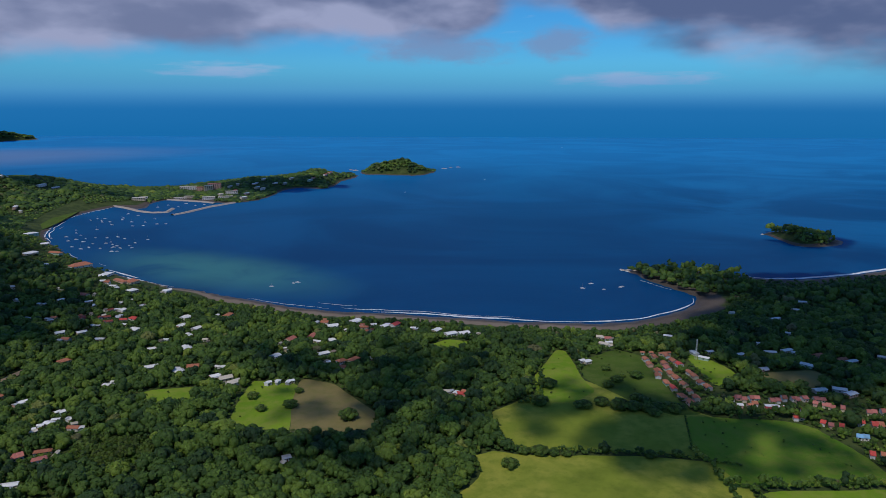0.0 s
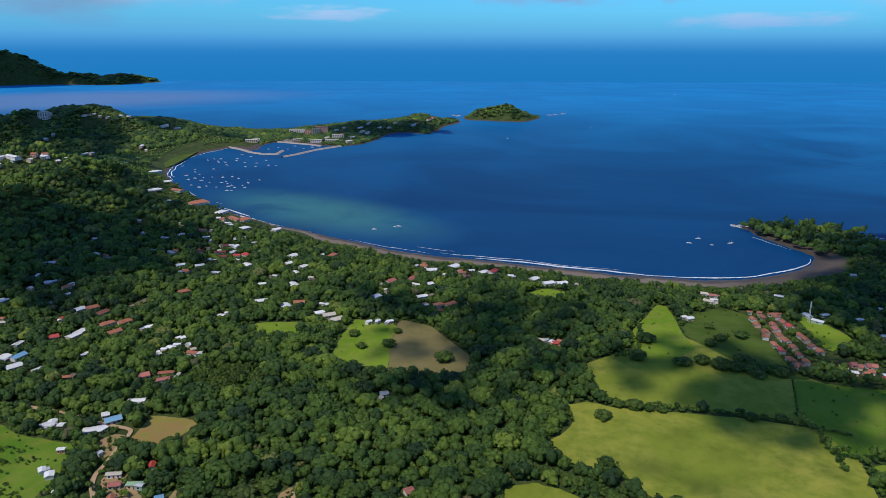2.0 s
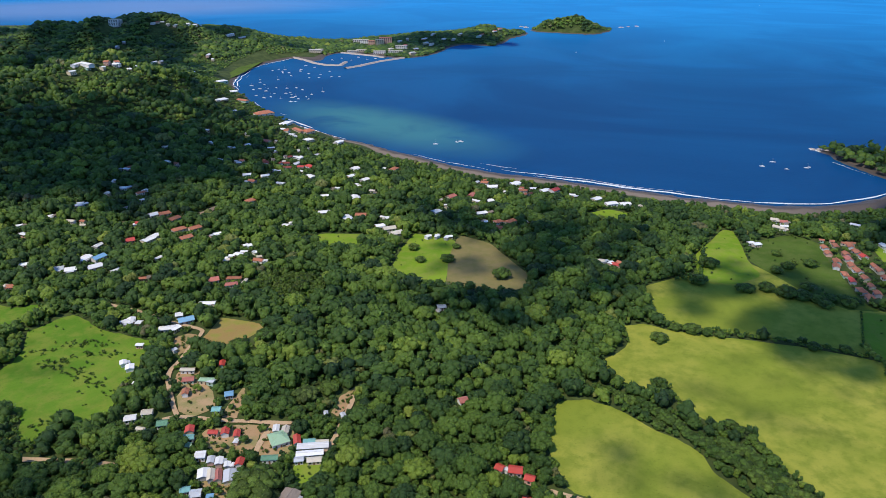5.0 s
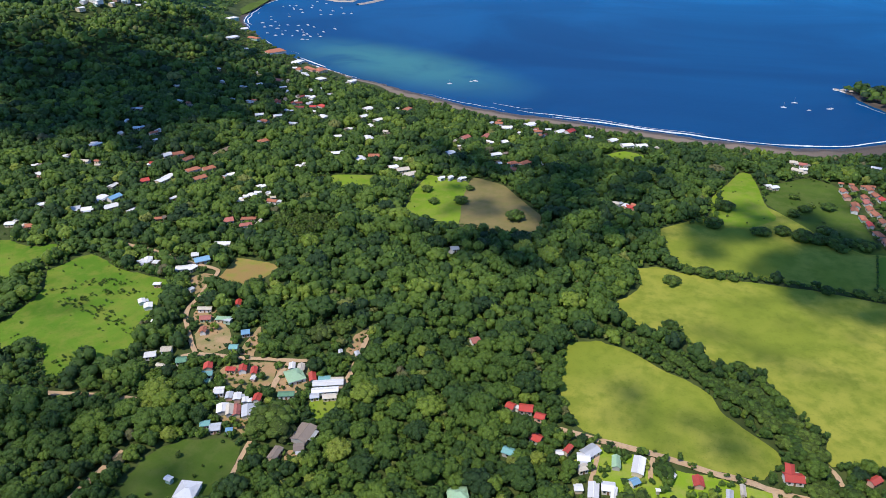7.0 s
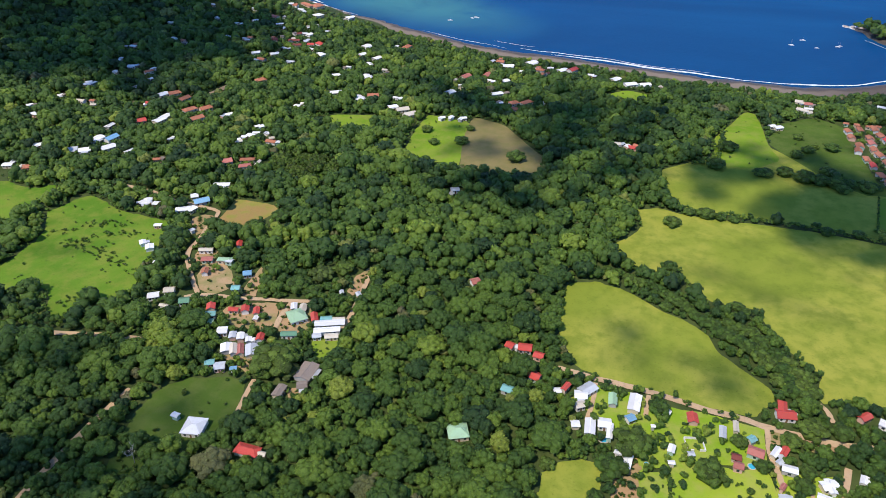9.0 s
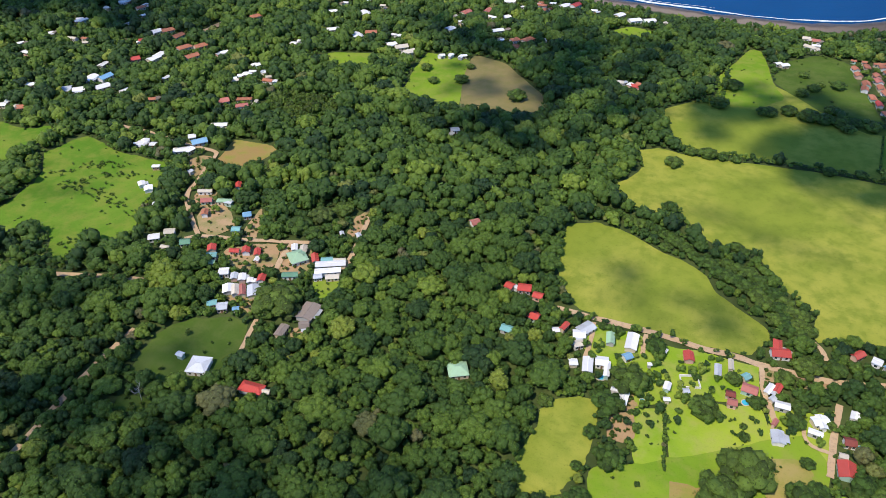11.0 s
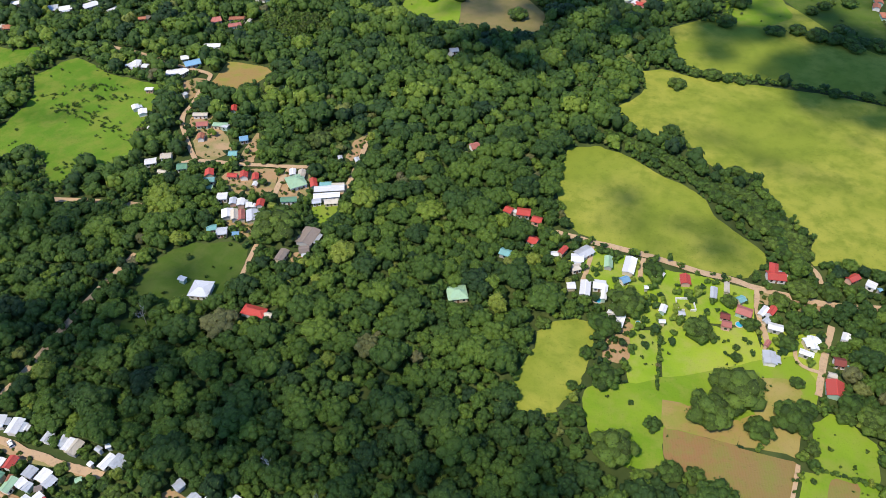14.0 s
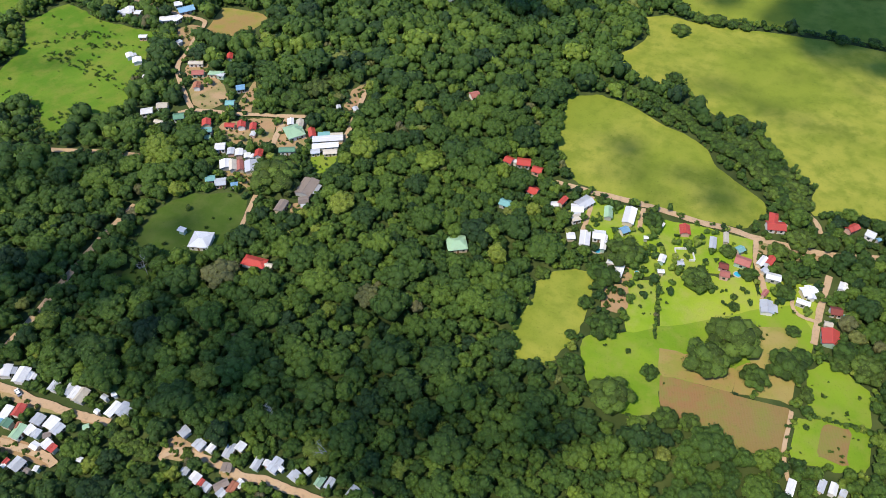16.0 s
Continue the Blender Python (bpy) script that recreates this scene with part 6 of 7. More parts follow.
def crown(rng, lobes, leaves, leaf, high=0.42, fork=False):
    """A unit-wide crown resting on z = 0: a dome of overlapping lobes that leaf sprays stand out of. Verts, faces, smooth flags."""
    vs, fs, sm, n = [], [], [], 0
    at, size = [], []
    if lobes > 3:
        v = ICO_V * (1 + rng.uniform(-0.1, 0.1, (len(ICO_V), 1))) * (0.36, 0.36, high * 0.62) + (0, 0, high * 0.4)
        vs.append(v), fs.append(ICO_F), sm.append(np.ones(len(ICO_F), bool))
        n = len(v)
    start = rng.uniform(0, math.tau)
    for i in range(lobes):
        ang = start + i * 2.4 + rng.uniform(-0.4, 0.4)
        rad = (math.sqrt((i + 0.4) / lobes) * 0.37 if lobes > 1 else 0) * rng.uniform(0.85, 1.12)
        r = (0.27 if lobes < 4 else 0.5 / math.sqrt(lobes) + 0.03) * rng.uniform(0.8, 1.25) * (1.6 if lobes == 1 else 1)
        at.append((rad * math.cos(ang), rad * math.sin(ang), 0.12 + high * (1 - (rad / 0.5) ** 2) * rng.uniform(0.78, 1.12)))
        size.append(r)
        v = ICO_V * (1 + rng.uniform(-0.16, 0.16, (len(ICO_V), 1))) * (r, r, r * 0.8) + at[-1]
        vs.append(v), fs.append(DOME_F + n), sm.append(np.ones(len(DOME_F), bool))
        n += len(v)
    for _ in range(leaves):
        i = rng.integers(lobes)
        d = rng.normal(size=3)
        d[2] = abs(d[2]) * 0.9 + 0.05
        d /= np.linalg.norm(d)
        c = np.array(at[i]) + d * size[i] * rng.uniform(0.86, 1.16) * (1, 1, 0.8)
        m = d + rng.normal(size=3) * 0.5
        m /= np.linalg.norm(m)
        u = np.cross(m, (0.3, 0.5, 0.8))
        u /= np.linalg.norm(u)
        q = np.cross(m, u)
        s1, s2 = leaf * rng.uniform(0.6, 1.25), leaf * rng.uniform(0.5, 1.0)
        if not fork:
            vs.append(np.array([c - u * s1, c + u * s1, c + q * s2 * 1.7]))
            fs.append(np.array([[0, 1, 2]]) + n)
            sm.append(np.zeros(1, bool))
            n += 3
            continue
        vs.append(np.array([c - u * s1 - q * s2 * 0.4, c + q * s2 * 0.9 - u * s1 * 0.2, c + u * s1, c - q * s2]))
        fs.append(np.array([[0, 2, 1], [0, 3, 2]]) + n)
        sm.append(np.zeros(2, bool))
        n += 4
    return np.concatenate(vs), np.concatenate(fs), np.concatenate(sm)


rng = np.random.default_rng(4)
LONE = [crown(rng, 22, 1000, 0.024, 0.34) for _ in range(5)]
GIANT = [crown(rng, 20, 640, 0.032, 0.27) for _ in range(5)]
NEAR = [crown(rng, 9, 245, 0.053, 0.4) for _ in range(7)]
YOUNG = [crown(rng, 4, 85, 0.085, 0.46) for _ in range(6)]
BROAD = [crown(rng, 10, 90, 0.085, 0.28) for _ in range(5)]
MIDDLE = [crown(rng, 4, 26, 0.13, 0.42) for _ in range(6)]
BUSHY = [crown(rng, 2, 10, 0.18, 0.42) for _ in range(6)]
LIGHT = [crown(rng, 3, 9, 0.17, 0.36, True) for _ in range(6)]
FAR = [crown(rng, 2, 2, 0.2, 0.36, True) for _ in range(5)]
CAP_F = ICO_F[ICO_V[ICO_F].mean(1)[:, 2] > 0.1]
TINY = [(ICO_V * (1 + rng.uniform(-0.15, 0.15, (12, 1))) * (0.52, 0.52, 0.36), CAP_F, np.ones(len(CAP_F), bool)) for _ in range(5)]


def forest(name, xs, ys, sizes, kinds, mat, label, squat=1.0):
    """Many crowns in one mesh."""
    zs = height(xs, ys)
    V, F, S, T, n = [], [], [], [], 0
    turn = rng.uniform(0, math.tau, len(xs))
    pick = rng.integers(len(kinds), size=len(xs))
    tall = rng.uniform(0.8, 1.4, len(xs)) * squat
    drift = 0.11 * waves(xs, ys, 28, 8) + 0.08 * waves(xs, ys, 90, 1)
    tint = np.clip(rng.normal(0.39, 0.18, len(xs)) + drift, 0, 0.86)
    odd = rng.uniform(size=len(xs))
    tint = np.where(odd < 0.015, rng.uniform(0.89, 0.96, len(xs)), tint)
    for i in range(len(xs)):
        v, f, s = kinds[pick[i]]
        c, q = math.cos(turn[i]) * sizes[i], math.sin(turn[i]) * sizes[i]
        p = np.empty_like(v)
        p[:, 0], p[:, 1] = v[:, 0] * c - v[:, 1] * q + xs[i], v[:, 0] * q + v[:, 1] * c + ys[i]
        p[:, 2] = v[:, 2] * sizes[i] * tall[i] + zs[i] + sizes[i] * 0.1
        V.append(p), F.append(f + n), S.append(s), T.append(tint[i] + np.where(s, 0.0, 10.0))
        n += len(v)
    ob = new(name, mesh_from(name, np.concatenate(V), np.concatenate(F), np.concatenate(S), np.concatenate(T)))
    ob.data.materials.append(mat)
    return tagged(ob, label, "forest", kind="stuff")


def scatter(x0, x1, y0, y1, gap):
    """Jittered rows of places."""
    gx, gy = np.meshgrid(np.arange(x0, x1, gap), np.arange(y0, y1, gap * 0.9))
    gx[1::2] += gap / 2
    return (gx + rng.uniform(-0.42, 0.42, gx.shape) * gap).ravel(), (gy + rng.uniform(-0.42, 0.42, gy.shape) * gap).ravel()


def clear(x, y, margin, skip=("scrub",)):
    """Where trees may stand: off fields, roads, houses and beaches."""
    ok = np.ones(len(x), bool)
    for kind, rim in field_shapes:
        if kind in skip:
            continue
        r = np.array(rim)
        near = (x > r[:, 0].min() - 20) & (x < r[:, 0].max() + 20) & (y > r[:, 1].min() - 20) & (y < r[:, 1].max() + 20) & ok
        if near.any():
            k = np.where(near)[0]
            ok[k] &= inside(x[k], y[k], rim) < -margin * 0.3
    for wide, path in road_paths:
        r = np.array(path[::2])
        k = np.where(ok & (x > r[:, 0].min() - 15) & (x < r[:, 0].max() + 15) & (y > r[:, 1].min() - 15) & (y < r[:, 1].max() + 15))[0]
        if len(k):
            d2 = ((x[k, None] - r[None, :, 0]) ** 2 + (y[k, None] - r[None, :, 1]) ** 2).min(1)
            ok[k] &= d2 > (wide / 2 + margin * 0.42) ** 2
    for hx, hy, length, depth, turn, colour in HOUSES:
        k = np.where(ok & (abs(x - hx) < 16) & (abs(y - hy) < 16))[0]
        if len(k):
            c, s = math.cos(radians(turn)), math.sin(radians(turn))
            u, v = x[k] - hx, y[k] - hy
            a, b = abs(u * c + v * s) - length / 2, abs(v * c - u * s) - depth / 2
            room = margin * (0.22 if math.hypot(hx, hy) < 260 else 0.3)
            ok[k] &= ~((a < room) & (b < room))
    for bx, by, wide, deep, storeys, colour in BLOCKS:
        ok &= ~((abs(x - bx) < wide * 0.6 + 3) & (by - 45 < y) & (y < by + deep))
    return ok


def garden_size(x, y, size):
    """Trees on the sunny south side of houses are kept low."""
    for hx, hy, length, depth, turn, colour in HOUSES:
        r = math.hypot(hx, hy)
        ux, uy = hx / r, hy / r
        k = np.where((abs(x - hx) < 45) & (abs(y - hy) < 60))[0]
        if len(k):
            back = -((x[k] - hx) * ux + (y[k] - hy) * uy)
            side = abs((x[k] - hx) * uy - (y[k] - hy) * ux)
            k2 = (back > 0) & (side < length * 0.5 + 2.0)
            size[k] = np.where(k2, np.minimum(size[k], (np.maximum(back - depth / 2, 0) * 240 / r + 1.9) / 0.95), size[k])
    return size


def wooded(lo, hi, gap, east, west):
    """Places in a ring sector, off the shore, and how wide a crown may be there."""
    x, y = scatter(-hi, hi, -60, hi, gap)
    dist, az = np.hypot(x, y), np.degrees(np.arctan2(x, y))
    k = (dist > lo) & (dist <= hi) & (az < east) & (az > west)
    x, y = x[k], y[k]
    d = shore(x, y)
    rocky = ((y > 960) & ((x > -260) | (y > 1660)) & ((x < 420) | (y > 1100))) | ((x > 225) & (x < 420) & (y > 850))
    k = d > np.where(rocky, 8, np.where(y > 900, 30, 40)) + 6 * waves(x, y, 18, 2)
    estate = ((x > 185) & (x < 236) & (y > 508) & (y < 642)) | ((x > 226) & (x < 350) & (y > 430) & (y < 548))
    k &= ~estate | (rng.uniform(size=len(x)) < 0.12)
    return x[k], y[k], np.where((d < 75) & ~rocky, 6.5, 99.0)[k]


def grove(lo, hi, gap, sizes, kinds, label, east=52, west=-62, squat=1.0):
    x, y, most = wooded(lo, hi, gap, east, west)
    size = np.clip(rng.lognormal(math.log(sizes), 0.34, len(x)), sizes * 0.45, sizes * 1.9)
    size = garden_size(x, y, np.minimum(size, most))
    k = clear(x, y, sizes) & (size > 2.2)
    return forest("forest", x[k], y[k], size[k], kinds, LEAF, label, squat)


def woodland(lo, hi, storeys, east, west):
    """Mixed wood: wide old crowns first, lesser ones in the room that is left. storeys: gap, least and most width, share, kinds, label, squat."""
    cell, taken = 24.0, {}
    for x, y, wide in TREES:
        taken.setdefault((int(x // cell), int(y // cell)), []).append((x, y, wide * 1.5))
    for gap, least, most, share, kinds, label, squat in storeys:
        x, y, room = wooded(lo, hi, gap, east, west)
        size = np.minimum(least + (most - least) * rng.uniform(0, 1, len(x)) ** 1.6, room)
        trim = garden_size(x, y, size.copy())
        ok = clear(x, y, (least + most) / 2, ()) & (rng.uniform(size=len(x)) < share) & (trim > 2.2) & (trim > size * 0.6)
        size = trim
        kept = []
        for i in np.where(ok)[0]:
            cx, cy = int(x[i] // cell), int(y[i] // cell)
            near = [t for a in (-1, 0, 1) for b in (-1, 0, 1) for t in taken.get((cx + a, cy + b), ())]
            if all((x[i] - tx) ** 2 + (y[i] - ty) ** 2 > (0.32 * (size[i] + ts)) ** 2 for tx, ty, ts in near):
                taken.setdefault((cx, cy), []).append((x[i], y[i], size[i]))
                kept.append(i)
        forest("forest", x[kept], y[kept], size[kept], kinds, LEAF, label, squat)


woodland(60, 340, ((9.0, 12, 19, 0.33, GIANT, "wide spreading crowns of old woodland trees", 0.95),
                   (4.2, 6, 11, 0.85, NEAR, "dense green tropical woodland canopy with rounded crowns", 1.0),
                   (2.5, 3.2, 6.0, 0.95, YOUNG, "young trees filling gaps in the woodland", 1.05)), 55, -80)
woodland(340, 900, ((9.5, 13, 20, 0.3, BROAD, "wide spreading crowns between village houses", 0.95),
                    (5.2, 7.5, 12, 0.8, MIDDLE, "dense green tropical woodland between village houses", 1.0),
                    (3.3, 3.8, 7, 0.9, BUSHY, "young trees filling gaps between larger crowns", 1.05)), 46, -55)
grove(900, 1500, 8.3, 9.8, FAR, "dark green woodland on the hills by the bay", 44, -54)
grove(1500, 2800, 7.4, 10.0, TINY, "distant dark green woodland on hills and peninsula", 44, -54, squat=0.9)
grove(4000, 5700, 15.0, 21.0, TINY, "dark woodland on the far headland", 0, -62, 0.6)

# undergrowth closing the gap between woodland and open fields
ex, ey = [], []
for kind, rim in field_shapes:
    if kind in ("yard", "scrub") or math.hypot(*np.mean(rim, axis=0)) > 750:
        continue
    line = np.array(dense([tuple(p) for p in rim] + [tuple(rim[0])], 1.9 if math.hypot(*np.mean(rim, axis=0)) < 400 else 3.0))
    ex.append(line[:, 0]), ey.append(line[:, 1])
ex, ey = np.concatenate(ex), np.concatenate(ey)
ex, ey = ex + rng.normal(0, 1.4, len(ex)), ey + rng.normal(0, 1.4, len(ey))
k = clear(ex, ey, 0.3) & (rng.uniform(size=len(ex)) < 0.7)
ex, ey = ex[k], ey[k]
size = garden_size(ex, ey, rng.uniform(1.6, 4.4, len(ex)))
k = size > 1.2
forest("undergrowth", ex[k], ey[k], size[k], BUSHY, LEAF, "low bushes along the edges of the fields")

# small trees and bushes in gardens and along lanes
x, y = scatter(-700, 450, -40, 900, 4.6)
close, beside = np.zeros(len(x), bool), np.zeros(len(x), bool)
for hx, hy, length, depth, turn, colour in HOUSES:
    close |= (x - hx) ** 2 + (y - hy) ** 2 < (16 + length / 2) ** 2
    beside |= (x - hx) ** 2 + (y - hy) ** 2 < (6 + length / 2) ** 2
k = close & (np.hypot(x, y) < 900) & (shore(x, y) > 35)
x, y, beside = x[k], y[k], beside[k]
size = garden_size(x, y, rng.uniform(2.4, 5.2, len(x)))
lush = (x > -12) & (x < 140) & (y > 192) & (y < 262)
k = (clear(x, y, 2.6) | ((beside | (lush & (rng.uniform(size=len(x)) < 0.45))) & clear(x, y, 2.6, ("scrub", "yard", "lawn")))) & (size > 1.5) & (rng.uniform(size=len(x)) < np.where(np.hypot(x, y) < 330, 0.55, 0.42))
forest("garden_trees", x[k], y[k], size[k], LIGHT, LEAF, "small garden trees and bushes between the houses")


def lone_tree(seed, kind):
    """One tree with a trunk and limbs, one unit wide."""
    r = random.Random(seed)
    v, f, s = kind
    e = new("tree")
    me = mesh_from("crown", v + (0, 0, 0.02), f, s, np.full(len(f), 0.5))
    me.materials.append(LEAF_DARK)
    c = new("crown", me)
    c.parent = e
    verts, faces = [], []

    def limb(a, b, r0, r1):
        n0 = len(verts)
        for p, rr in ((a, r0), (b, r1)):
            for i in range(6):
                verts.append((p[0] + rr * math.cos(i * math.tau / 6), p[1] + rr * math.sin(i * math.tau / 6), p[2]))
        for i in range(6):
            faces.append((n0 + i, n0 + (i + 1) % 6, n0 + 6 + (i + 1) % 6, n0 + 6 + i))

    limb((0, 0, -0.05), (0.01, 0, 0.22), 0.045, 0.03)
    for i in range(5):
        a = i * math.tau / 5 + r.uniform(-0.3, 0.3)
        limb((0.01, 0, 0.18), (0.22 * math.cos(a), 0.22 * math.sin(a), 0.38), 0.022, 0.01)
    part("trunk", verts, faces, BARK, e)
    return e


kinds = [lone_tree(i, LONE[i]) for i in range(5)]
for i, (x, y, wide) in enumerate(TREES):
    if wide < 2:
        continue
    src = kinds[i % 5]
    ob = src if i < 5 else copy_thing(src, Matrix.Identity(4))
    ob.matrix_basis = pose(x, y, level(x, y), 0, 0, rng.uniform(0, 360)) @ Matrix.Diagonal((wide, wide, wide * 0.78, 1))
    tagged(ob, "broad dark green tree standing in a field" if wide > 11 else "small rounded green tree at a field edge", "tree", "trees in the fields")

for wide, pts in HEDGES:
    path = np.array(dense([tuple(map(float, p)) for p in pts], wide * 0.6))
    path += rng.uniform(-0.25, 0.25, path.shape) * wide
    far = np.hypot(*path.mean(0)) > 450
    ob = forest("hedge", path[:, 0], path[:, 1], wide * rng.uniform(0.6, 1.3, len(path)), BUSHY if far else YOUNG, LEAF, "low green hedgerow between two pastures")
    tagged(ob, category="hedge")

# low shrubs and tufts in pastures and scrub
TUFTS = {"pasture": (34, 1.3), "scrub": (260, 4.5), "yard": (16, 1.5), "meadow": (8, 1.4), "lawn": (6, 1.2), "glade": (7, 2.0)}
for kind, rim in field_shapes:
    if kind in TUFTS and math.hypot(*np.mean(rim, axis=0)) < 900:
        count, size = TUFTS[kind]
        r = np.array(rim)
        x, y = rng.uniform(r[:, 0].min(), r[:, 0].max(), count * 3), rng.uniform(r[:, 1].min(), r[:, 1].max(), count * 3)
        k = np.where(inside(x, y, rim) > 1.5)[0]
        k = k[waves(x[k], y[k], 14, 6) > (-0.2 if kind == "pasture" else -2)][:count]
        if len(k):
            ob = forest("shrubs", x[k], y[k], size * rng.uniform(0.5, 1.6, len(k)), LIGHT, LEAF_DARK if kind == "pasture" else SHRUB, "low green shrubs scattered over the grass")
            tagged(ob, category="shrubs")

# rows of bushes across the grazed pasture
path = np.concatenate([np.array(dense([tuple(map(float, p)) for p in row], 2.2)) for row in SHRUB_ROWS])
path = np.concatenate([path, path]) + rng.normal(0, 2.6, (2 * len(path), 2))
ob = forest("shrubs", path[:, 0], path[:, 1], rng.uniform(1.1, 2.9, len(path)), BUSHY, SHRUB, "rows of dark bushes across the green pasture")
tagged(ob, category="shrubs")

# ---------------------------------------------------------------- marina, boats
for path in BREAKWATERS:
    p = np.array(dense([tuple(map(float, q)) for q in path], 5.0))
    left, right = ribbon(p, 5.0)
    lo_l, lo_r = ribbon(p, 15.0)
    n = len(p)
    v = np.concatenate([np.column_stack([q, np.full(n, h)]) for q, h in ((lo_l, -1.5), (left, 2.4), (right, 2.4), (lo_r, -1.5))])
    v[:, :2] += rng.uniform(-0.8, 0.8, (len(v), 2))
    v[:, 2] += rng.uniform(-0.4, 0.4, len(v))
    k = np.arange(n - 1)
    f = np.concatenate([np.stack([k + (j + 1) * n, k + (j + 1) * n + 1, k + j * n + 1, k + j * n], 1) for j in range(3)])
    ob = new("breakwater", mesh_from("breakwater", v, f))
    ob.data.materials.append(ROCK)
    tagged(ob, "long grey rubble stone breakwater of the marina", "breakwater", kind="structure")


def boat(mast):
    e = new("boat")
    rows = [(-5, 1.3), (-2.5, 1.7), (0.5, 1.75), (3.2, 1.1), (5.2, 0.08)]
    v = []
    for x, hw in rows:
        v += [(x, -hw, 1.1 + 0.04 * x), (x, -hw * 0.7, -0.3), (x, hw * 0.7, -0.3), (x, hw, 1.1 + 0.04 * x)]
    f = [(0, 3, 2, 1)]
    for i in range(4):
        for j in range(3):
            f.append((4 * i + j, 4 * i + j + 1, 4 * i + j + 5, 4 * i + j + 4))
        f.append((4 * i + 3, 4 * i, 4 * i + 4, 4 * i + 7))
    part("hull", v, f, WHITE, e)
    c = part("cabin", box(-2.2, 1.6, -1.0, 1.0, 1.1, 2.1), BOX, WHITE, e)
    part("window", box(1.55, 1.65, -0.8, 0.8, 1.4, 1.9), BOX, GLASS, c)
    if mast:
        part("mast", box(0.42, 0.54, -0.06, 0.06, 1.0, 11.0), BOX, STEEL, e)
        part("boom", box(-3.6, 0.4, -0.09, 0.09, 2.5, 2.7), BOX, NAVY, e)
    else:
        part("canopy", box(-3.0, -0.4, -1.2, 1.2, 2.5, 2.6), BOX, NAVY, e)
        for sx in (-2.9, -0.5):
            part("canopy_post", box(sx - 0.04, sx + 0.04, -0.04, 0.04, 1.0, 2.5), BOX, STEEL, e)
    return e


sail, launch = boat(True), boat(False)
for i, (x, y) in enumerate(BOATS):
    src = launch if i % 3 == 2 else sail
    ob = src if i in (0, 2) else copy_thing(src, Matrix.Identity(4))
    s = rng.uniform(0.45, 0.78)
    ob.matrix_basis = pose(x, y, 0.05, 0, 0, rng.normal(170, 14)) @ Matrix.Diagonal((s, s, s, 1))
    tagged(ob, "white motor launch at anchor in the bay" if i % 3 == 2 else "white sailing yacht moored in the bay", "boat", "boats in the anchorage")

# ---------------------------------------------------------------- clouds over the land
V, F, n = [], [], 0
for cx, cy, rx, ry, turn in CLOUDS:
    high = 950.0 if rx < 400 else 1500.0
    run = (high - PLAIN) / TO_SUN.z
    for _ in range(int(np.clip(rx * ry / 160, 14, 130 if rx < 400 else 200))):
        a, q = rng.uniform(0, math.tau), math.sqrt(rng.uniform(0, 1))
        r = min(rx, ry) * rng.uniform(0.22, 0.5) * (1.15 - 0.6 * q)
        u, v = rx * q * math.cos(a), ry * q * math.sin(a)
        c, s = math.cos(radians(turn)), math.sin(radians(turn))
        at = (u * c - v * s + cx + TO_SUN.x * run, u * s + v * c + cy + TO_SUN.y * run, rng.uniform(0, 0.3) * r + high)
        V.append(ICO_V * (1 + rng.uniform(-0.2, 0.2, (len(ICO_V), 1))) * (r, r, r * 0.45) + at)
        F.append(ICO_F + n)
        n += len(ICO_V)
clouds = new("clouds", mesh_from("clouds", np.concatenate(V), np.concatenate(F), True))
clouds.data.materials.append(CLOUD)
tagged(clouds, "soft grey-white cumulus clouds drifting over the coast", "clouds", kind="stuff")

# ---------------------------------------------------------------- pools
for x, y, wide, deep, turn in POOLS:
    e = thing("swimming_pool", x, y, PLAIN + 0.25, turn, "small blue garden swimming pool with a pale paved rim", "pool", "garden pools")
    rim = [(math.cos(i * math.tau / 20), math.sin(i * math.tau / 20)) for i in range(20)]
    v = [(c * wide / 2 * k, s * deep / 2 * k, z) for k, z in ((1.25, -0.3), (1.22, 0.12), (1.0, 0.12), (0.98, -0.05)) for c, s in rim]
    part("rim", v, [(20 * j + i, 20 * j + (i + 1) % 20, 20 * j + 20 + (i + 1) % 20, 20 * j + 20 + i) for j in range(3) for i in range(20)], PAVING, e)
    part("pool_water", [(c * wide / 2, s * deep / 2, 0.03) for c, s in rim], [tuple(range(20))], POOL, e, "clear turquoise water")

# ---------------------------------------------------------------- radio mast
x, y, tall = MAST
e = thing("radio_mast", x, y, level(x, y), 20, "tall white lattice radio mast beside low houses", "mast")
for i in range(3):
    a, b = i * math.tau / 3, (i + 1) * math.tau / 3
    c, s, c2, s2 = math.cos(a), math.sin(a), math.cos(b), math.sin(b)
    v = [(c * r + dx, s * r + dy, z) for r, z in ((0.9, -0.5), (0.35, tall)) for dx, dy in ((-0.09, -0.09), (0.09, -0.09), (0.09, 0.09), (-0.09, 0.09))]
    part("leg", v, BOX, WHITE, e)
    for k in range(9):
        z0, z1 = tall * k / 9, tall * (k + 1) / 9
        r0, r1 = 0.9 - 0.55 * k / 9, 0.9 - 0.55 * (k + 1) / 9
        v = [(c * r0, s * r0, z0), (c * r0, s * r0, z0 + 0.16), (c2 * r1, s2 * r1, z1), (c2 * r1, s2 * r1, z1 - 0.16)]
        part("brace", v, [(0, 1, 2, 3), (3, 2, 1, 0)], WHITE, e)

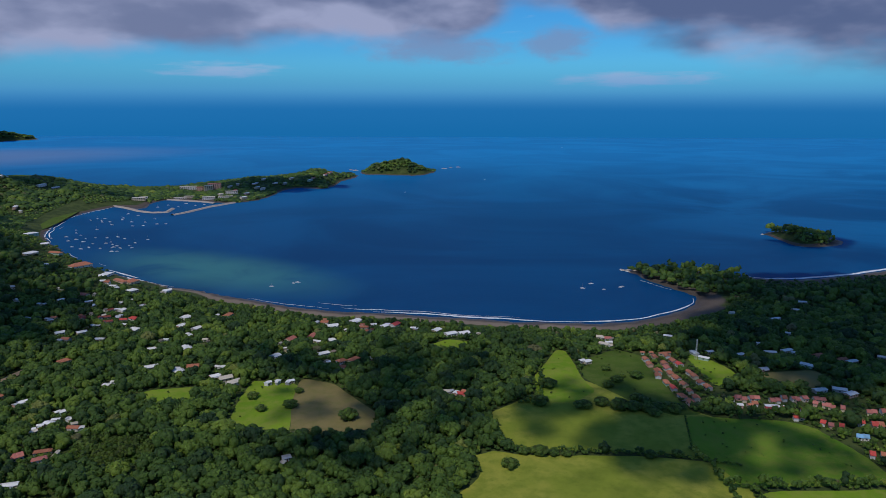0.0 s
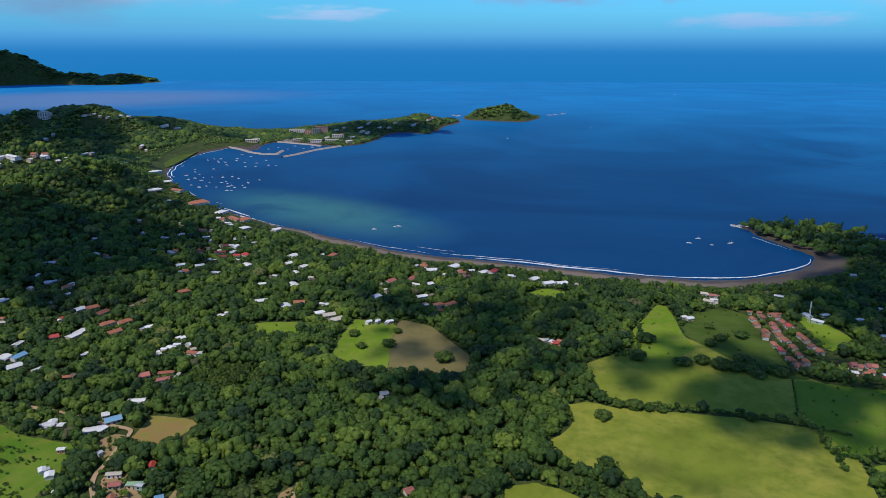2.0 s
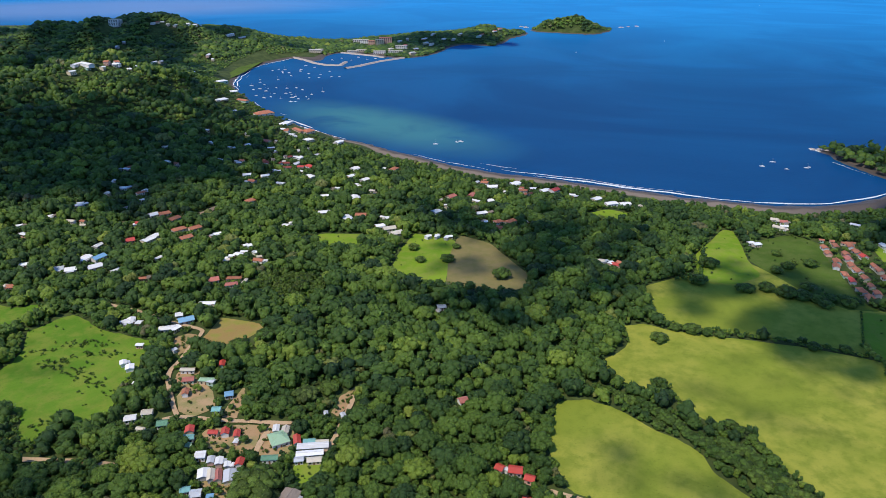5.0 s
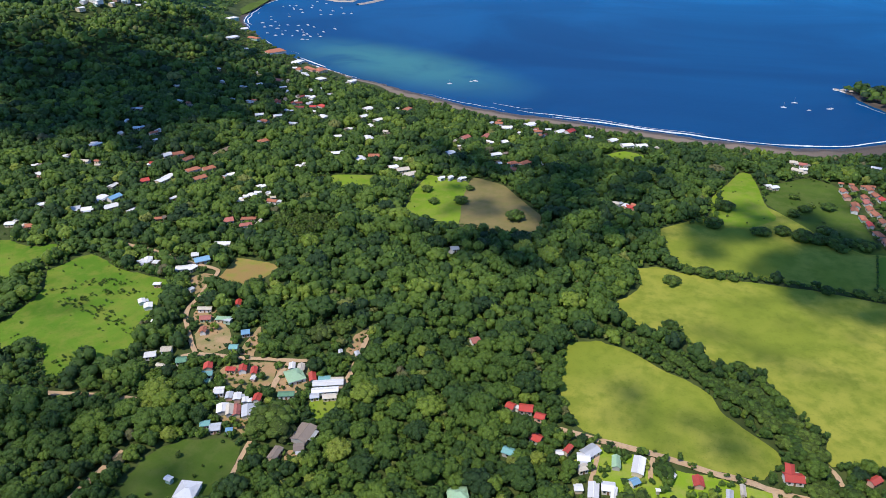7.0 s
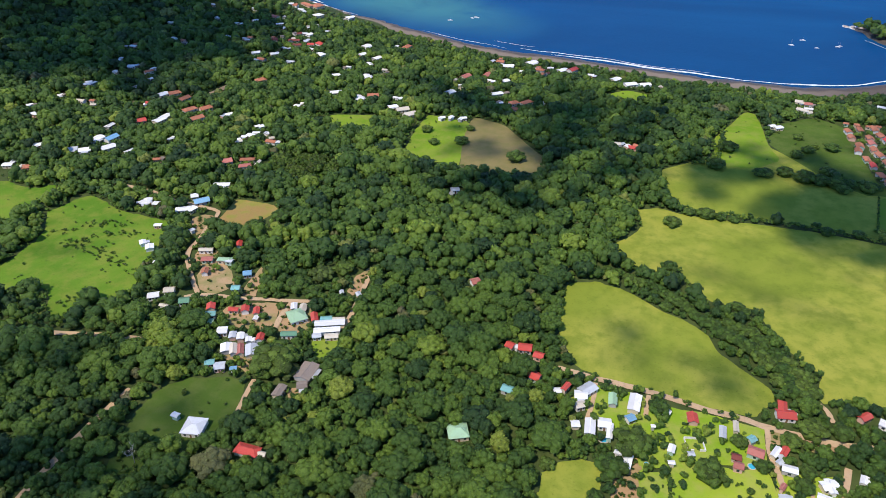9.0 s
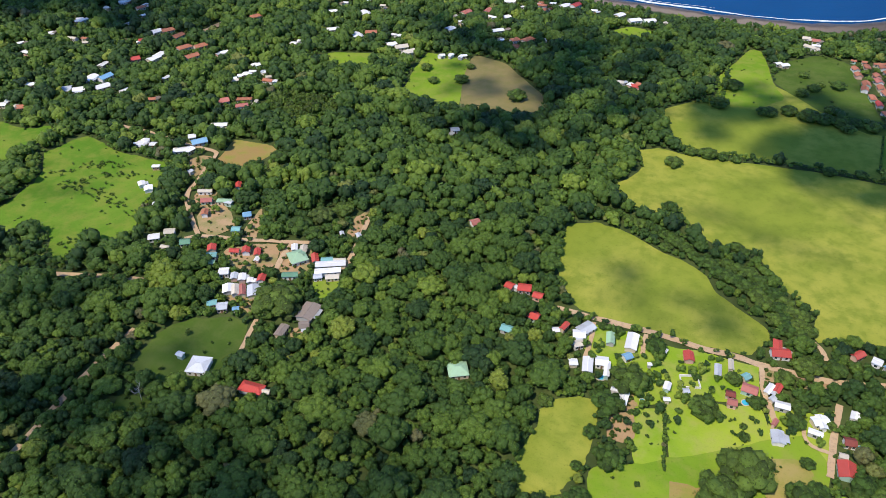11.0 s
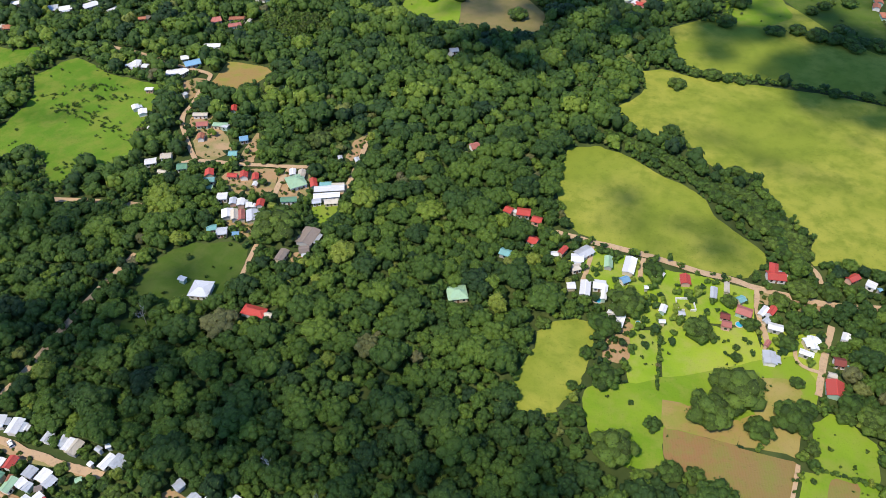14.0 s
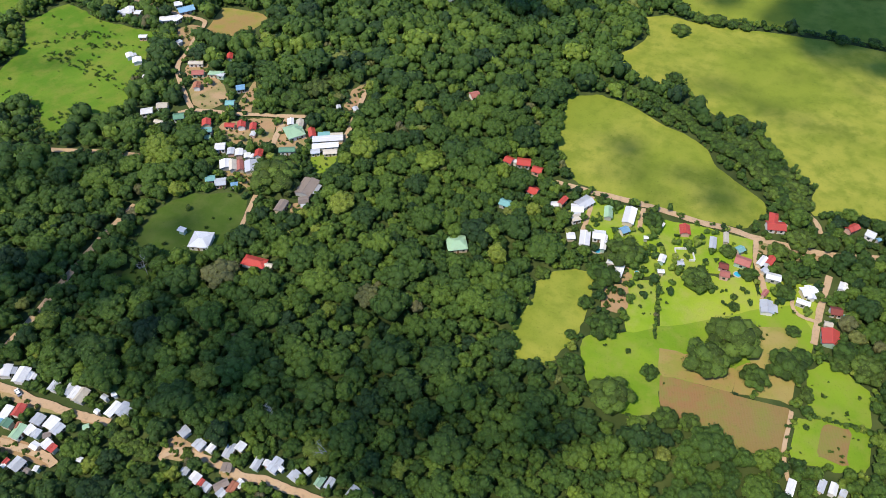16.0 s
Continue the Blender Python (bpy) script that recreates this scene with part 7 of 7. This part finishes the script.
# ---------------------------------------------------------------- rocks in the sea
for x, y, size in ROCKS:
    v = ICO_V * (1 + rng.uniform(-0.3, 0.3, (len(ICO_V), 1))) * (size, size * 0.7, size * 0.35)
    e = thing("sea_rock", x, y, 0.2, rng.uniform(0, 180), "dark low rock awash with white surf", "rock", "rocks off the points")
    part("stone", v, [tuple(int(i) for i in f) for f in ICO_F], ROCK, e)
    rim = [(math.cos(i * math.tau / 16), math.sin(i * math.tau / 16)) for i in range(16)]
    k = rng.uniform(1.0, 1.45, 16)
    part("foam", [(c * size * k[i], s * size * 0.75 * k[i], 0.08) for i, (c, s) in enumerate(rim)], [tuple(range(16))], FOAM, e, "white foam around the stone")


# ---------------------------------------------------------------- bare dead trees standing in the woodland
def dead_tree(x, y, tall, seed):
    r = random.Random(seed)
    e = thing("dead_tree", x, y, level(x, y), 0, "bare grey dead tree rising out of the woodland", "tree", "dead trees in the woodland")

    def limb(a, way, long, thick, deep):
        b = a + way * long
        side = way.orthogonal().normalized()
        other = way.cross(side)
        v = [p + (side * math.cos(i * math.tau / 5) + other * math.sin(i * math.tau / 5)) * t for p, t in ((a, thick), (b, thick * 0.55)) for i in range(5)]
        part("trunk" if deep == 0 else "branch", v, [(i, (i + 1) % 5, 5 + (i + 1) % 5, 5 + i) for i in range(5)], DEAD, e)
        if deep < 3:
            for _ in range(4 if deep == 0 else 3):
                turn = Vector((r.uniform(-1, 1), r.uniform(-1, 1), r.uniform(0.1, 0.8)))
                limb(a + way * long * r.uniform(0.7, 1.0), (way * 0.7 + turn).normalized(), long * r.uniform(0.4, 0.62), thick * 0.55, deep + 1)

    limb(Vector((0, 0, -0.3)), Vector((0.05, 0.03, 1)).normalized(), tall * 0.55, 0.2, 0)


for i, (x, y) in enumerate(DEAD_TREES):
    dead_tree(x, y, 13.0, i + 3)

# ---------------------------------------------------------------- a parked car and a walled court
x, y = CAR
e = thing("car", x, y, level(x, y) + 0.62, 150, "white hatchback parked on the dirt road", "car")
v = [(px, s * py, pz) for s in (-1, 1) for px, py, pz in ((-1.95, 0.8, 0.3), (-1.95, 0.8, 0.95), (1.15, 0.8, 0.95), (1.95, 0.76, 0.75), (1.95, 0.76, 0.3))]
part("body", v, [(0, 1, 2, 3, 4), (9, 8, 7, 6, 5), (0, 5, 6, 1), (1, 6, 7, 2), (2, 7, 8, 3), (3, 8, 9, 4), (4, 9, 5, 0)], WHITE, e)
v = [(px, s * py, pz) for s in (-1, 1) for px, py, pz in ((-1.9, 0.76, 0.95), (-1.5, 0.62, 1.42), (0.2, 0.62, 1.42), (0.95, 0.76, 0.95))]
part("cabin", v, [(0, 1, 2, 3), (7, 6, 5, 4), (0, 4, 5, 1), (2, 6, 7, 3)], GLASS, e, "dark glass cabin windows")
part("roof", box(-1.5, 0.2, -0.63, 0.63, 1.42, 1.47), BOX, WHITE, e)
for cx in (-1.2, 1.2):
    for cy in (-0.8, 0.8):
        v = [(cx + 0.32 * math.cos(i * math.tau / 12), cy + w2, 0.3 + 0.32 * math.sin(i * math.tau / 12)) for w2 in (-0.1, 0.1) for i in range(12)]
        part("wheel", v, [tuple(range(12)), tuple(range(23, 11, -1))] + [(i, 12 + i, 12 + (i + 1) % 12, (i + 1) % 12) for i in range(12)], NAVY, e)

cx, cy = COURT
e = thing("garden_wall", cx, cy, level(cx, cy), 12, "low white wall round a small grass court", "wall")
for x0, x1, y0, y1 in ((-4.0, 4.0, 3.4, 3.65), (-4.0, -3.75, -3.4, 3.4), (3.75, 4.0, -3.4, 3.4), (-4.0, -1.2, -3.65, -3.4), (1.4, 4.0, -3.65, -3.4)):
    part("wall_run", box(x0, x1, y0, y1, -0.3, 1.5), BOX, WALLS[0], e)
